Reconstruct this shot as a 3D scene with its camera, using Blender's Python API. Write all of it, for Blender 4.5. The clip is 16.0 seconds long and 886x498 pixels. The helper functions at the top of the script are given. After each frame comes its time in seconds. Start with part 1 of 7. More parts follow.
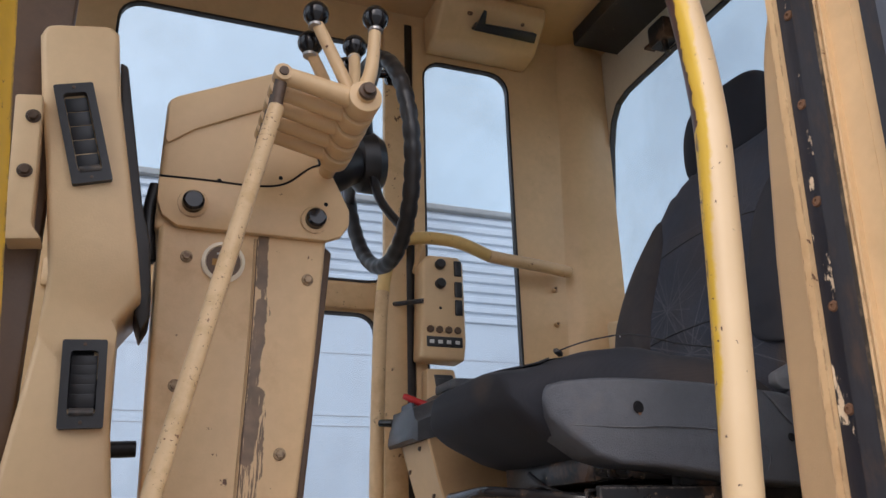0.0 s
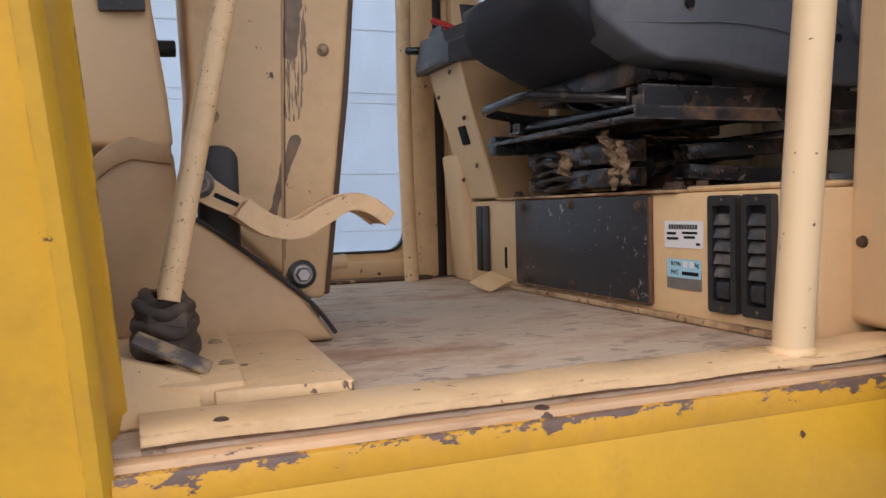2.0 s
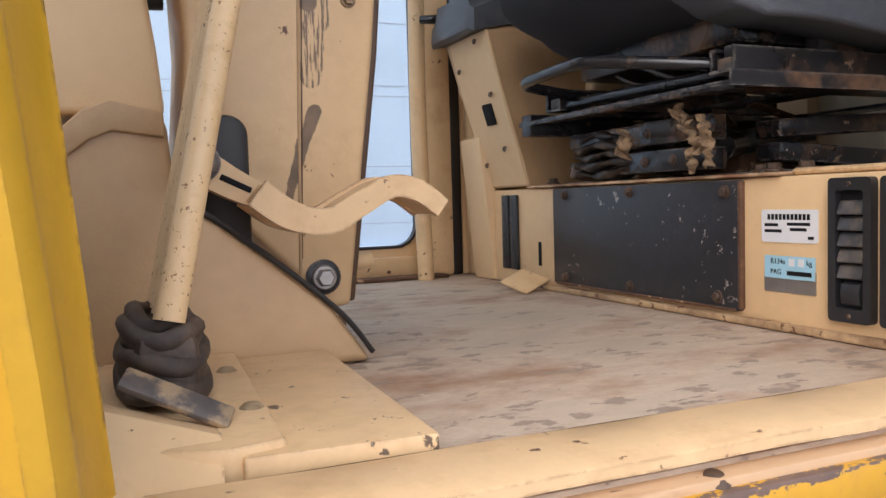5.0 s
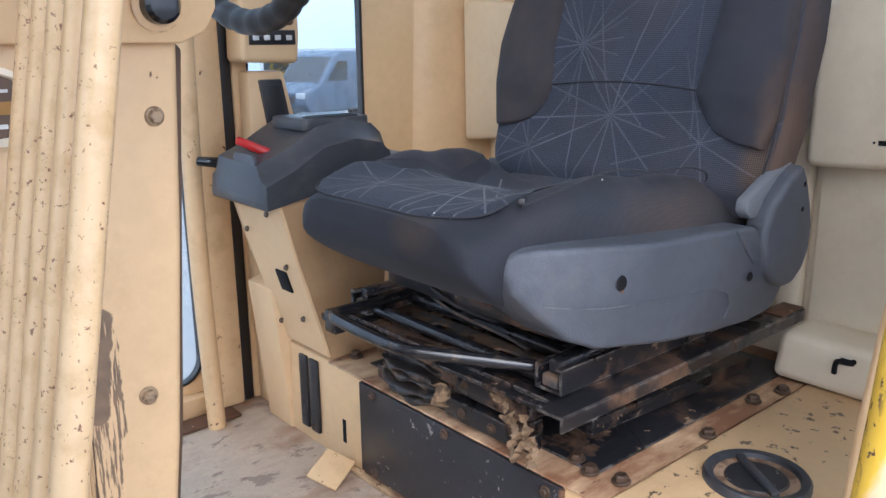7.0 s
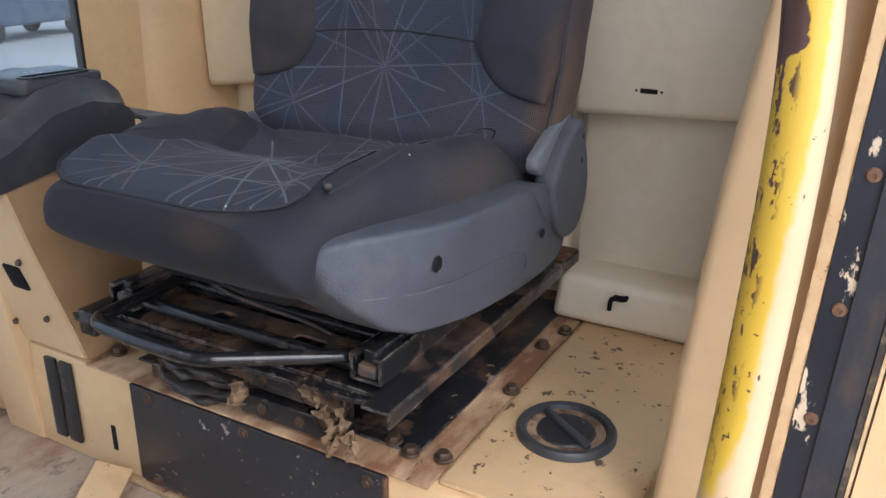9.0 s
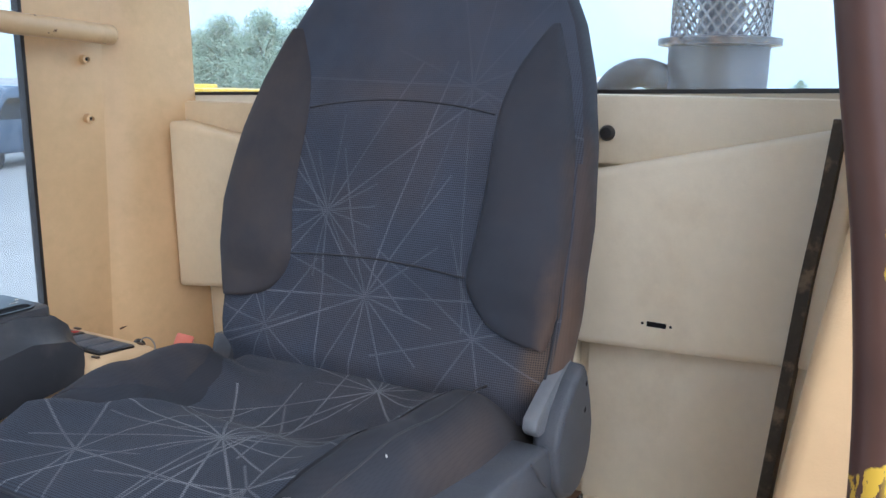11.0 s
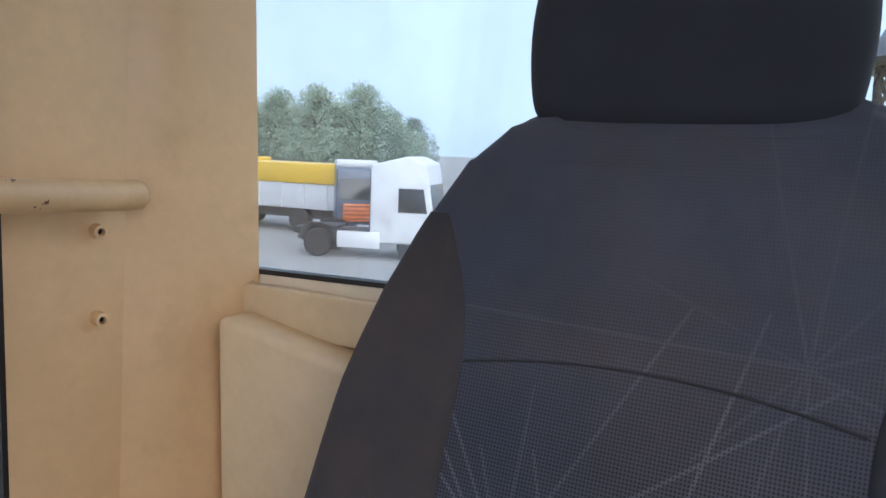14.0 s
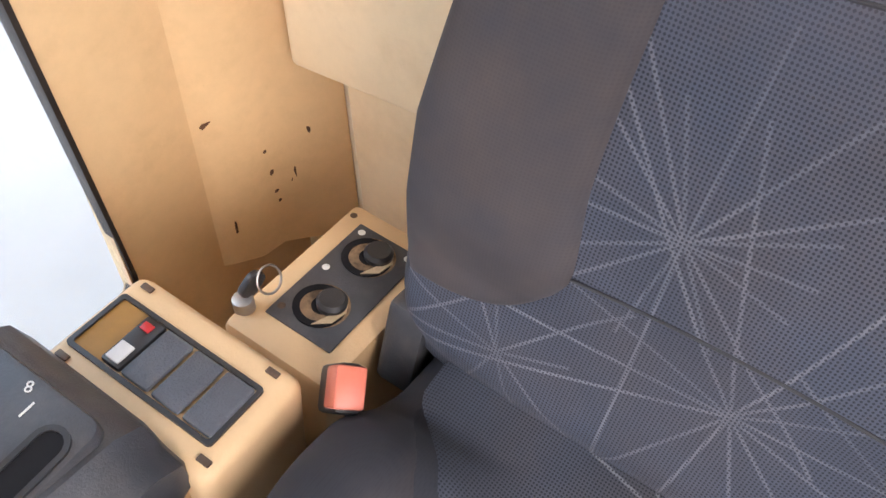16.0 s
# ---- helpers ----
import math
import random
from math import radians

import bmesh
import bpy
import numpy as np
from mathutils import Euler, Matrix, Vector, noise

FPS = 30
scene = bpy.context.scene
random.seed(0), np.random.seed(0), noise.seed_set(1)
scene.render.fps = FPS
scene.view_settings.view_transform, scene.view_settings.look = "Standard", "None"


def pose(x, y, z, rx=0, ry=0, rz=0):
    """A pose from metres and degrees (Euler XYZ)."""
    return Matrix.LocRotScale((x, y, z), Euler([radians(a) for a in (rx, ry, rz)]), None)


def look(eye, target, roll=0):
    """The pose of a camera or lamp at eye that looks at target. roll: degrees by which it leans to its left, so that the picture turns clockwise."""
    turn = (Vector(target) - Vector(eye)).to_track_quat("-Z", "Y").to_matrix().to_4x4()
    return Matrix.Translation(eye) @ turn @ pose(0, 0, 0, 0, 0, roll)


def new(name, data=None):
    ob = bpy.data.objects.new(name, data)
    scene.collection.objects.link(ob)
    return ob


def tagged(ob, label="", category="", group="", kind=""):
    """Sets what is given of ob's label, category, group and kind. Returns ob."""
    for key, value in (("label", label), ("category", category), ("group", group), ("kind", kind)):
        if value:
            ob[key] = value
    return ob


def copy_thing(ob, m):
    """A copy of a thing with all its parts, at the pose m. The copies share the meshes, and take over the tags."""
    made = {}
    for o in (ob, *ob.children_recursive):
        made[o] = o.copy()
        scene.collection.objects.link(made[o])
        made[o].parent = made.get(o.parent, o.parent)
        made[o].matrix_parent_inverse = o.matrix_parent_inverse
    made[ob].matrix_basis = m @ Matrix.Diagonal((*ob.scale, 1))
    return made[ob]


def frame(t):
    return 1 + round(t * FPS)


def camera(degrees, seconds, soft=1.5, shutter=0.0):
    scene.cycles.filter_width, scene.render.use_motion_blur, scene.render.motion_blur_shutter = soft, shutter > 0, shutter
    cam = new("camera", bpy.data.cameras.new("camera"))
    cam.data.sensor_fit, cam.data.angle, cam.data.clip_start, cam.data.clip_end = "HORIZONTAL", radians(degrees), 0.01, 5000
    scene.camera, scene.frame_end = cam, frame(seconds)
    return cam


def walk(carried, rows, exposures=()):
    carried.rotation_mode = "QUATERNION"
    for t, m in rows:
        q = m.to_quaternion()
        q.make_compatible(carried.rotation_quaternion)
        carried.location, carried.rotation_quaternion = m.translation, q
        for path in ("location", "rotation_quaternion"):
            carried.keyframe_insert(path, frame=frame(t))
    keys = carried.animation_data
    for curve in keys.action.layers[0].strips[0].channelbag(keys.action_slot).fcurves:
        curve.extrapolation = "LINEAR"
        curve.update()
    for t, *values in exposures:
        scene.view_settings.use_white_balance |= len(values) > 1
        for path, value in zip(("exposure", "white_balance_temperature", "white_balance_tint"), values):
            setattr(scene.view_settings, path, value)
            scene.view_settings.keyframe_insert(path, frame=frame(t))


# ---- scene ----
cam = camera(57.8, 16.0)
METRES, EYE, TILT, LEAN, TURN = 2.9, 0.265, 19.0, 0.0, -20.9
PATH = [
    (0, (0.003, 0.018, 0.277), (0.699, 1.77, 0.944), -1.5),
    (0.5, (-0.005, 0.05, 0.231), (0.714, 1.892, 0.528), -1.5),
    (1, (-0.015, 0.071, 0.19), (0.702, 1.937, 0.112), -1.6),
    (1.5, (-0.031, 0.079, 0.168), (0.684, 1.935, -0.045), -1.5),
    (2, (-0.05, 0.071, 0.164), (0.674, 1.933, 0.062), -1.5),
    (2.5, (-0.05, 0.075, 0.151), (0.676, 1.935, 0.042), -1.4),
    (3, (-0.022, 0.091, 0.131), (0.709, 1.949, 0.022), -1.4),
    (3.2, (-0.019, 0.108, 0.115), (0.712, 1.966, 0.008), -1.3),
    (5.3, (-0.071, 0.333, 0.185), (0.721, 2.165, 0.061), -1.5),
    (5.5, (-0.077, 0.358, 0.334), (0.721, 2.186, 0.185), -1.3),
    (5.7, (-0.032, 0.384, 0.425), (0.781, 2.200, 0.227), -1.8),
    (6, (0.069, 0.485, 0.55), (0.888, 2.276, 0.2), -1.7),
    (6.2, (0.109, 0.543, 0.600), (0.947, 2.314, 0.198), -1.6),
    (6.5, (0.065, 0.543, 0.68), (1.028, 2.238, 0.235), -1.3),
    (6.8, (-0.004, 0.507, 0.706), (1.130, 2.085, 0.231), -0.8),
    (7, (-0.033, 0.464, 0.704), (1.226, 1.935, 0.205), -0.5),
    (7.5, (-0.075, 0.415, 0.718), (1.444, 1.594, 0.168), 0.3),
    (8, (-0.056, 0.455, 0.73), (1.579, 1.44, 0.13), 0.8),
    (8.2, (-0.052, 0.493, 0.716), (1.586, 1.454, 0.089), 0.7),
    (10.3, (0.082, 0.644, 0.831), (1.72, 1.525, 0.097), 0.8),
    (10.5, (0.093, 0.644, 0.826), (1.752, 1.522, 0.136), 0.9),
    (11, (0.135, 0.676, 0.879), (1.855, 1.607, 0.464), 0.9),
    (11.5, (0.103, 0.636, 0.951), (1.865, 1.581, 0.908), 0.9),
    (12, (0.059, 0.585, 0.934), (1.822, 1.52, 1.063), 1.2),
    (12.5, (0.079, 0.568, 0.911), (1.843, 1.502, 1.043), 1.1),
    (12.8, (0.210, 0.732, 0.928), (1.969, 1.676, 1.046), 1.1),
    (13, (0.387, 0.844, 0.975), (2.109, 1.85, 1.116), 1.2),
    (13.3, (0.526, 0.985, 1.003), (2.229, 2.029, 1.098), 1.3),
    (13.5, (0.56, 0.986, 0.983), (2.24, 2.066, 1.086), 1.2),
    (13.8, (0.529, 1.074, 0.990), (2.212, 2.152, 0.927), 1.9),
    (14, (0.519, 1.086, 1.004), (2.208, 2.13, 0.762), 2.1),
    (14.5, (0.549, 1.085, 1.023), (2.154, 2.088, 0.377), 2.3),
    (15, (0.536, 1.14, 1.039), (2.006, 2.054, 0.037), 2.4),
    (15.5, (0.585, 1.168, 1.03), (1.865, 1.945, -0.296), 3.3),
    (16, (0.705, 1.313, 1.069), (1.726, 1.923, -0.539), 3.9),
]
EXPO = [
    (0.0, 0.06, 6650, 17), (1.0, 0.27, 6620, 19), (1.5, 0.08, 6600, 18), (3.2, 0.04, 6600, 18), (5.5, 0.58, 6380, 14), (6.0, 0.6, 6120, 13), (7.0, 1.17, 5750, 13), (8.2, 0.64, 6000, 13), (10.5, 1.48, 5950, 13),
    (11.0, 1.22, 5750, 11), (11.5, 0.30, 6350, 14), (12.0, 0.0, 6450, 14), (12.5, 0.06, 6450, 15), (13.5, 0.2, 6500, 17), (14.0, 0.64, 6250, 16), (14.5, 1.25, 6300, 16), (15.5, 2.08, 6600, 17), (16.0, 2.12, 6700, 19),
]
walk(cam, [(t, look(eye, target, roll)) for t, eye, target, roll in PATH], EXPO)

# ---- world, sun ----
world = bpy.data.worlds.new("world")
scene.world = world
world.use_nodes = True
wn, wl = world.node_tree.nodes, world.node_tree.links
for n in list(wn):
    wn.remove(n)
w_out = wn.new("ShaderNodeOutputWorld")
w_bg = wn.new("ShaderNodeBackground")
w_sky = wn.new("ShaderNodeTexSky")
w_sky.sky_type, w_sky.sun_disc = "NISHITA", False
w_sky.sun_elevation, w_sky.sun_rotation = radians(36), radians(223)
w_sky.air_density, w_sky.dust_density, w_sky.ozone_density = 1.0, 4.0, 1.5
w_mix = wn.new("ShaderNodeMix")
w_mix.data_type, w_mix.blend_type = "RGBA", "MIX"
w_noise = wn.new("ShaderNodeTexNoise")
w_noise.inputs["Scale"].default_value, w_noise.inputs["Detail"].default_value = 2.2, 5
w_ramp = wn.new("ShaderNodeMapRange")
w_ramp.inputs["From Min"].default_value, w_ramp.inputs["From Max"].default_value = 0.3, 0.75
w_ramp.inputs["To Min"].default_value, w_ramp.inputs["To Max"].default_value = 0.55, 0.95
w_co = wn.new("ShaderNodeTexCoord")
wl.new(w_co.outputs["Generated"], w_noise.inputs["Vector"])
wl.new(w_noise.outputs["Fac"], w_ramp.inputs["Value"])
wl.new(w_ramp.outputs["Result"], w_mix.inputs["Factor"])
wl.new(w_sky.outputs["Color"], w_mix.inputs["A"])
w_dot = wn.new("ShaderNodeVectorMath")
w_dot.operation = "DOT_PRODUCT"
w_dot.inputs[1].default_value = Vector((-0.66, -0.54, 0.53)).normalized()
wl.new(w_co.outputs["Generated"], w_dot.inputs[0])
w_glow = wn.new("ShaderNodeMapRange")
w_glow.interpolation_type = "SMOOTHSTEP"
for key, v in (("From Min", -0.55), ("From Max", 1.0), ("To Min", 0.0), ("To Max", 1.0)):
    w_glow.inputs[key].default_value = v
wl.new(w_dot.outputs["Value"], w_glow.inputs["Value"])
w_cloud = wn.new("ShaderNodeMix")
w_cloud.data_type = "RGBA"
w_cloud.inputs["A"].default_value = (7.8, 9.9, 12.0, 1)
w_cloud.inputs["B"].default_value = (19.5, 20.5, 22.5, 1)
wl.new(w_glow.outputs["Result"], w_cloud.inputs["Factor"])
wl.new(w_cloud.outputs["Result"], w_mix.inputs["B"])
wl.new(w_mix.outputs["Result"], w_bg.inputs["Color"])
w_bg.inputs["Strength"].default_value = 0.10
wl.new(w_bg.outputs["Background"], w_out.inputs["Surface"])

sun = new("sun", bpy.data.lights.new("sun", "SUN"))
sun.data.energy, sun.data.angle, sun.data.color = 0.95, radians(40), (1.0, 0.96, 0.90)
sun.matrix_world = look((-7.2, -7.4, 8.0), (0.6, 1.0, 0.2))


# ---- materials ----
def nodes_of(name):
    m = bpy.data.materials.new(name)
    m.use_nodes = True
    t = m.node_tree
    return m, t.nodes, t.links, t.nodes["Principled BSDF"]


def noise_node(N, L, co, scale, detail=4.0, rough=0.55):
    n = N.new("ShaderNodeTexNoise")
    n.inputs["Scale"].default_value, n.inputs["Detail"].default_value, n.inputs["Roughness"].default_value = scale, detail, rough
    L.new(co, n.inputs["Vector"])
    return n.outputs["Fac"]


def span(N, L, value, a, b, lo=0.0, hi=1.0):
    n = N.new("ShaderNodeMapRange")
    for k, v in (("From Min", a), ("From Max", b), ("To Min", lo), ("To Max", hi)):
        n.inputs[k].default_value = v
    L.new(value, n.inputs["Value"])
    return n.outputs["Result"]


def mixed(N, L, fac, a, b):
    n = N.new("ShaderNodeMix")
    n.data_type = "RGBA"
    for key, v in (("Factor", fac), ("A", a), ("B", b)):
        if isinstance(v, (tuple, list)):
            n.inputs[key].default_value = (*v[:3], 1)
        elif isinstance(v, (int, float)):
            n.inputs[key].default_value = v
        else:
            L.new(v, n.inputs[key])
    return n.outputs["Result"]


def calc(N, L, op, a, b=None):
    n = N.new("ShaderNodeMath")
    n.operation = op
    for i, v in enumerate((a, b)):
        if v is None:
            continue
        if isinstance(v, (int, float)):
            n.inputs[i].default_value = v
        else:
            L.new(v, n.inputs[i])
    return n.outputs[0]


def surface(name, color, rough=0.5, metal=0.0, coarse=6.0, fine=160.0, var=0.12, bump=0.15, depth=0.0015,
            stain=None, chips=None, spec=0.5, worn=None, stretch=None):
    """A worn surface. stain: (color, scale, from, to, amount); chips: (color, scale, threshold); worn: (color, reach) bares the edges."""
    m, N, L, P = nodes_of(name)
    co = N.new("ShaderNodeTexCoord").outputs["Object"]
    if stretch:
        drawn = N.new("ShaderNodeMapping")
        drawn.inputs["Scale"].default_value = stretch
        L.new(co, drawn.inputs["Vector"])
        co = drawn.outputs["Vector"]
    big, small = noise_node(N, L, co, coarse), noise_node(N, L, co, fine, 3)
    dark = tuple(c * (1 - var) for c in color)
    light = tuple(min(1, c * (1 + var)) for c in color)
    col = mixed(N, L, span(N, L, big, 0.3, 0.7), dark, light)
    grain = span(N, L, small, 0.35, 0.68, 0.0, 0.7)
    col = mixed(N, L, calc(N, L, "MULTIPLY", grain, var * 2), col, dark)
    mid = span(N, L, noise_node(N, L, co, coarse * 9, 5, 0.65), 0.38, 0.72, 0.0, min(0.7, var * 3.0))
    col = mixed(N, L, mid, col, tuple(c * 0.72 for c in color))
    rgh = span(N, L, big, 0.3, 0.7, max(0.03, rough - 0.1), min(1, rough + 0.1))
    if stain:
        sc, s, a, b, amount = stain
        mask = span(N, L, noise_node(N, L, co, s, 6, 0.65), a, b, 0, amount)
        col = mixed(N, L, mask, col, sc)
    height = small
    if chips:
        cc, s, th = chips
        crowd = calc(N, L, "MULTIPLY", calc(N, L, "SUBTRACT", noise_node(N, L, co, s * 0.16, 3), 0.5), 0.26)
        cm = span(N, L, calc(N, L, "ADD", noise_node(N, L, co, s, 6, 0.66), crowd), th, th + 0.02)
        col = mixed(N, L, cm, col, cc)
        height = calc(N, L, "SUBTRACT", small, calc(N, L, "MULTIPLY", cm, 1.5))
    if worn:
        wc, reach = worn
        bev, geo, dot = N.new("ShaderNodeBevel"), N.new("ShaderNodeNewGeometry"), N.new("ShaderNodeVectorMath")
        bev.samples = 4
        bev.inputs["Radius"].default_value = reach
        dot.operation = "DOT_PRODUCT"
        L.new(bev.outputs["Normal"], dot.inputs[0])
        L.new(geo.outputs["Normal"], dot.inputs[1])
        sharp = span(N, L, dot.outputs["Value"], 0.97, 0.80)
        patchy = span(N, L, noise_node(N, L, co, 38, 6, 0.7), 0.46, 0.56)
        bare = calc(N, L, "MULTIPLY", calc(N, L, "MULTIPLY", sharp, patchy), 0.85)
        col = mixed(N, L, bare, col, wc)
    L.new(col, P.inputs["Base Color"])
    L.new(rgh, P.inputs["Roughness"])
    P.inputs["Metallic"].default_value = metal
    P.inputs["Specular IOR Level"].default_value = spec
    bp = N.new("ShaderNodeBump")
    bp.inputs["Strength"].default_value, bp.inputs["Distance"].default_value = bump, depth
    L.new(height, bp.inputs["Height"])
    L.new(bp.outputs["Normal"], P.inputs["Normal"])
    return m


RUST = (0.12, 0.05, 0.022)
CREAM = (0.70, 0.478, 0.258)
M = {}
M["cream"] = surface("cream_paint", CREAM, 0.42, var=0.07, stain=((0.40, 0.26, 0.13), 9, 0.56, 0.8, 0.35), chips=(RUST, 40, 0.74))
M["cream_worn"] = surface("worn_cream_paint", CREAM, 0.45, var=0.08, stain=((0.36, 0.19, 0.08), 12, 0.5, 0.75, 0.55), chips=(RUST, 45, 0.66), worn=((0.17, 0.075, 0.035), 0.004))
M["cream_plastic"] = surface("cream_moulded_plastic", (0.68, 0.470, 0.262), 0.5, var=0.05, fine=420, bump=0.2, stain=((0.40, 0.27, 0.14), 5, 0.55, 0.85, 0.3))
M["cream_trim"] = surface("cream_trim_panel", (0.81, 0.715, 0.555), 0.55, var=0.05, fine=300, stain=((0.40, 0.28, 0.15), 6, 0.52, 0.8, 0.35))
M["tan_trim"] = surface("tan_trim_panel", (0.73, 0.565, 0.36), 0.55, var=0.06, fine=300, stain=((0.42, 0.27, 0.13), 6, 0.5, 0.75, 0.4))
M["chipped_cream"] = surface("heavily_chipped_cream_paint", CREAM, 0.45, var=0.09, stain=((0.40, 0.24, 0.11), 14, 0.48, 0.7, 0.5), chips=((0.13, 0.085, 0.055), 48, 0.635), worn=((0.15, 0.07, 0.035), 0.004))
M["tan_plastic"] = surface("tan_moulded_cover", (0.50, 0.325, 0.17), 0.45, var=0.08, fine=300, stain=((0.3, 0.17, 0.07), 7, 0.5, 0.8, 0.4))
# Plain brown metal; on the front door post it stands for shaded cream.
M["brown"] = surface("brown_metal_and_shade", (0.11, 0.06, 0.032), 0.5, var=0.2)
M["yellow"] = surface("yellow_paint", (0.585, 0.318, 0.020), 0.4, var=0.08, stain=((0.30, 0.15, 0.03), 10, 0.55, 0.8, 0.4), chips=((0.08, 0.04, 0.022), 42, 0.70), worn=((0.10, 0.055, 0.03), 0.003))


def edge_wear(m, z0, z1, color):
    """Paint knocked off along an upper edge, from z0 up to z1, in ragged flakes."""
    N, L = m.node_tree.nodes, m.node_tree.links
    P = N["Principled BSDF"]
    co = N.new("ShaderNodeTexCoord").outputs["Object"]
    sep = N.new("ShaderNodeSeparateXYZ")
    L.new(co, sep.inputs[0])
    mp = N.new("ShaderNodeMapping")
    mp.inputs["Scale"].default_value = (0.45, 1, 1)
    L.new(co, mp.inputs["Vector"])
    n = noise_node(N, L, mp.outputs["Vector"], 70, 6, 0.7)
    big = noise_node(N, L, co, 6, 3)
    level = calc(N, L, "ADD", span(N, L, sep.outputs[2], z0, z1, -0.12, 0.09), span(N, L, big, 0.35, 0.65, -0.06, 0.07))
    on = span(N, L, calc(N, L, "ADD", n, level), 0.56, 0.58)
    old = P.inputs["Base Color"].links[0].from_socket
    tone = mixed(N, L, noise_node(N, L, co, 45, 4), color, tuple(min(1, c * 3.2) for c in color))
    L.new(mixed(N, L, on, old, tone), P.inputs["Base Color"])
    return m


M["yellow_edge"] = edge_wear(surface("edge_worn_yellow_paint", (0.59, 0.305, 0.022), 0.45, var=0.1, stain=((0.45, 0.22, 0.07), 20, 0.5, 0.75, 0.5)), -0.031, -0.010, (0.065, 0.040, 0.030))
M["pole_paint"] = surface("two_coat_pole_paint", (0.66, 0.44, 0.16), 0.35, var=0.1, chips=((0.08, 0.05, 0.03), 55, 0.66))


def pole_coat():
    """Old cream under yellow: yellow left on one side, rubbed to brown steel near the top, with long chips."""
    m, N, L, P = nodes_of("worn_yellow_over_cream_paint")
    co = N.new("ShaderNodeTexCoord").outputs["Object"]
    sep = N.new("ShaderNodeSeparateXYZ")
    L.new(co, sep.inputs[0])
    z = sep.outputs[2]
    dx = calc(N, L, "SUBTRACT", sep.outputs[0], calc(N, L, "ADD", span(N, L, z, 0.0, 0.6, 0.552, 0.576), span(N, L, z, 0.6, 0.97, 0.0, 0.021)))
    dy = calc(N, L, "SUBTRACT", sep.outputs[1], calc(N, L, "ADD", span(N, L, z, 0.0, 0.6, 0.679, 0.652), span(N, L, z, 0.70, 0.95, 0.0, 0.038)))
    ragged = calc(N, L, "MULTIPLY", calc(N, L, "SUBTRACT", noise_node(N, L, co, 60, 5, 0.6), 0.5), 0.016)
    u = calc(N, L, "SUBTRACT", calc(N, L, "MULTIPLY", dx, 0.73), calc(N, L, "MULTIPLY", dy, 0.69))
    u = calc(N, L, "ADD", u, calc(N, L, "MULTIPLY", ragged, 0.6))
    edge = calc(N, L, "ADD", span(N, L, z, 0.24, 0.42, -0.034, -0.010), span(N, L, z, 0.55, 0.86, 0.0, 0.014))
    cream = span(N, L, calc(N, L, "SUBTRACT", u, edge), -0.001, 0.003)
    limit = calc(N, L, "ADD", span(N, L, z, 0.80, 0.94, 0.0005, -0.0105), span(N, L, z, 0.675, 0.70, 0.025, 0.0))
    limit = calc(N, L, "ADD", limit, span(N, L, z, 0.945, 0.985, 0.0, -0.05))
    bare = span(N, L, calc(N, L, "SUBTRACT", calc(N, L, "ADD", dy, ragged), limit), -0.0006, 0.0006)
    mp = N.new("ShaderNodeMapping")
    mp.inputs["Scale"].default_value = (1, 1, 0.4)
    L.new(co, mp.inputs["Vector"])
    long_chip = span(N, L, noise_node(N, L, mp.outputs["Vector"], 110, 6, 0.65), 0.545, 0.56)
    long_chip = calc(N, L, "MULTIPLY", long_chip, calc(N, L, "MULTIPLY", span(N, L, dy, 0.001, 0.006), span(N, L, z, 0.35, 0.45)))
    dot_chip = span(N, L, noise_node(N, L, co, 85, 5, 0.6), 0.665, 0.68)
    bare = calc(N, L, "MAXIMUM", bare, calc(N, L, "MAXIMUM", long_chip, dot_chip))
    big = noise_node(N, L, co, 14, 4)
    steel = mixed(N, L, big, (0.045, 0.022, 0.018), (0.12, 0.06, 0.045))
    paint = mixed(N, L, big, (0.58, 0.35, 0.03), (0.68, 0.46, 0.06))
    paint = mixed(N, L, cream, paint, mixed(N, L, big, (0.60, 0.43, 0.24), (0.68, 0.50, 0.30)))
    L.new(mixed(N, L, bare, paint, steel), P.inputs["Base Color"])
    P.inputs["Roughness"].default_value = 0.36
    bp = N.new("ShaderNodeBump")
    bp.inputs["Strength"].default_value, bp.inputs["Distance"].default_value = 0.4, 0.001
    bp.invert = True
    L.new(bare, bp.inputs["Height"])
    L.new(bp.outputs["Normal"], P.inputs["Normal"])
    return m


M["pole_coat"] = pole_coat()
M["floor"] = surface("dusty_floor_mat", (0.56, 0.44, 0.325), 0.7, var=0.24, coarse=6, fine=200, bump=0.6, depth=0.003, stain=((0.27, 0.135, 0.07), 6, 0.47, 0.64, 0.8), chips=((0.30, 0.225, 0.17), 34, 0.585), stretch=(0.6, 1.0, 1.0))
M["rust"] = surface("rusty_steel", (0.15, 0.075, 0.042), 0.7, 0.2, var=0.4, coarse=30, chips=((0.42, 0.27, 0.15), 40, 0.6))
M["rusty_cream"] = surface("rust_stained_cream_paint", (0.55, 0.37, 0.2), 0.55, var=0.12, stain=(RUST, 15, 0.45, 0.66, 0.75), chips=(RUST, 40, 0.6), worn=(RUST, 0.005))
M["black_metal"] = surface("black_painted_steel", (0.017, 0.017, 0.020), 0.30, 0.0, var=0.35, stain=((0.19, 0.105, 0.06), 13, 0.52, 0.66, 0.7), chips=((0.28, 0.19, 0.12), 55, 0.655), worn=((0.32, 0.28, 0.25), 0.005))
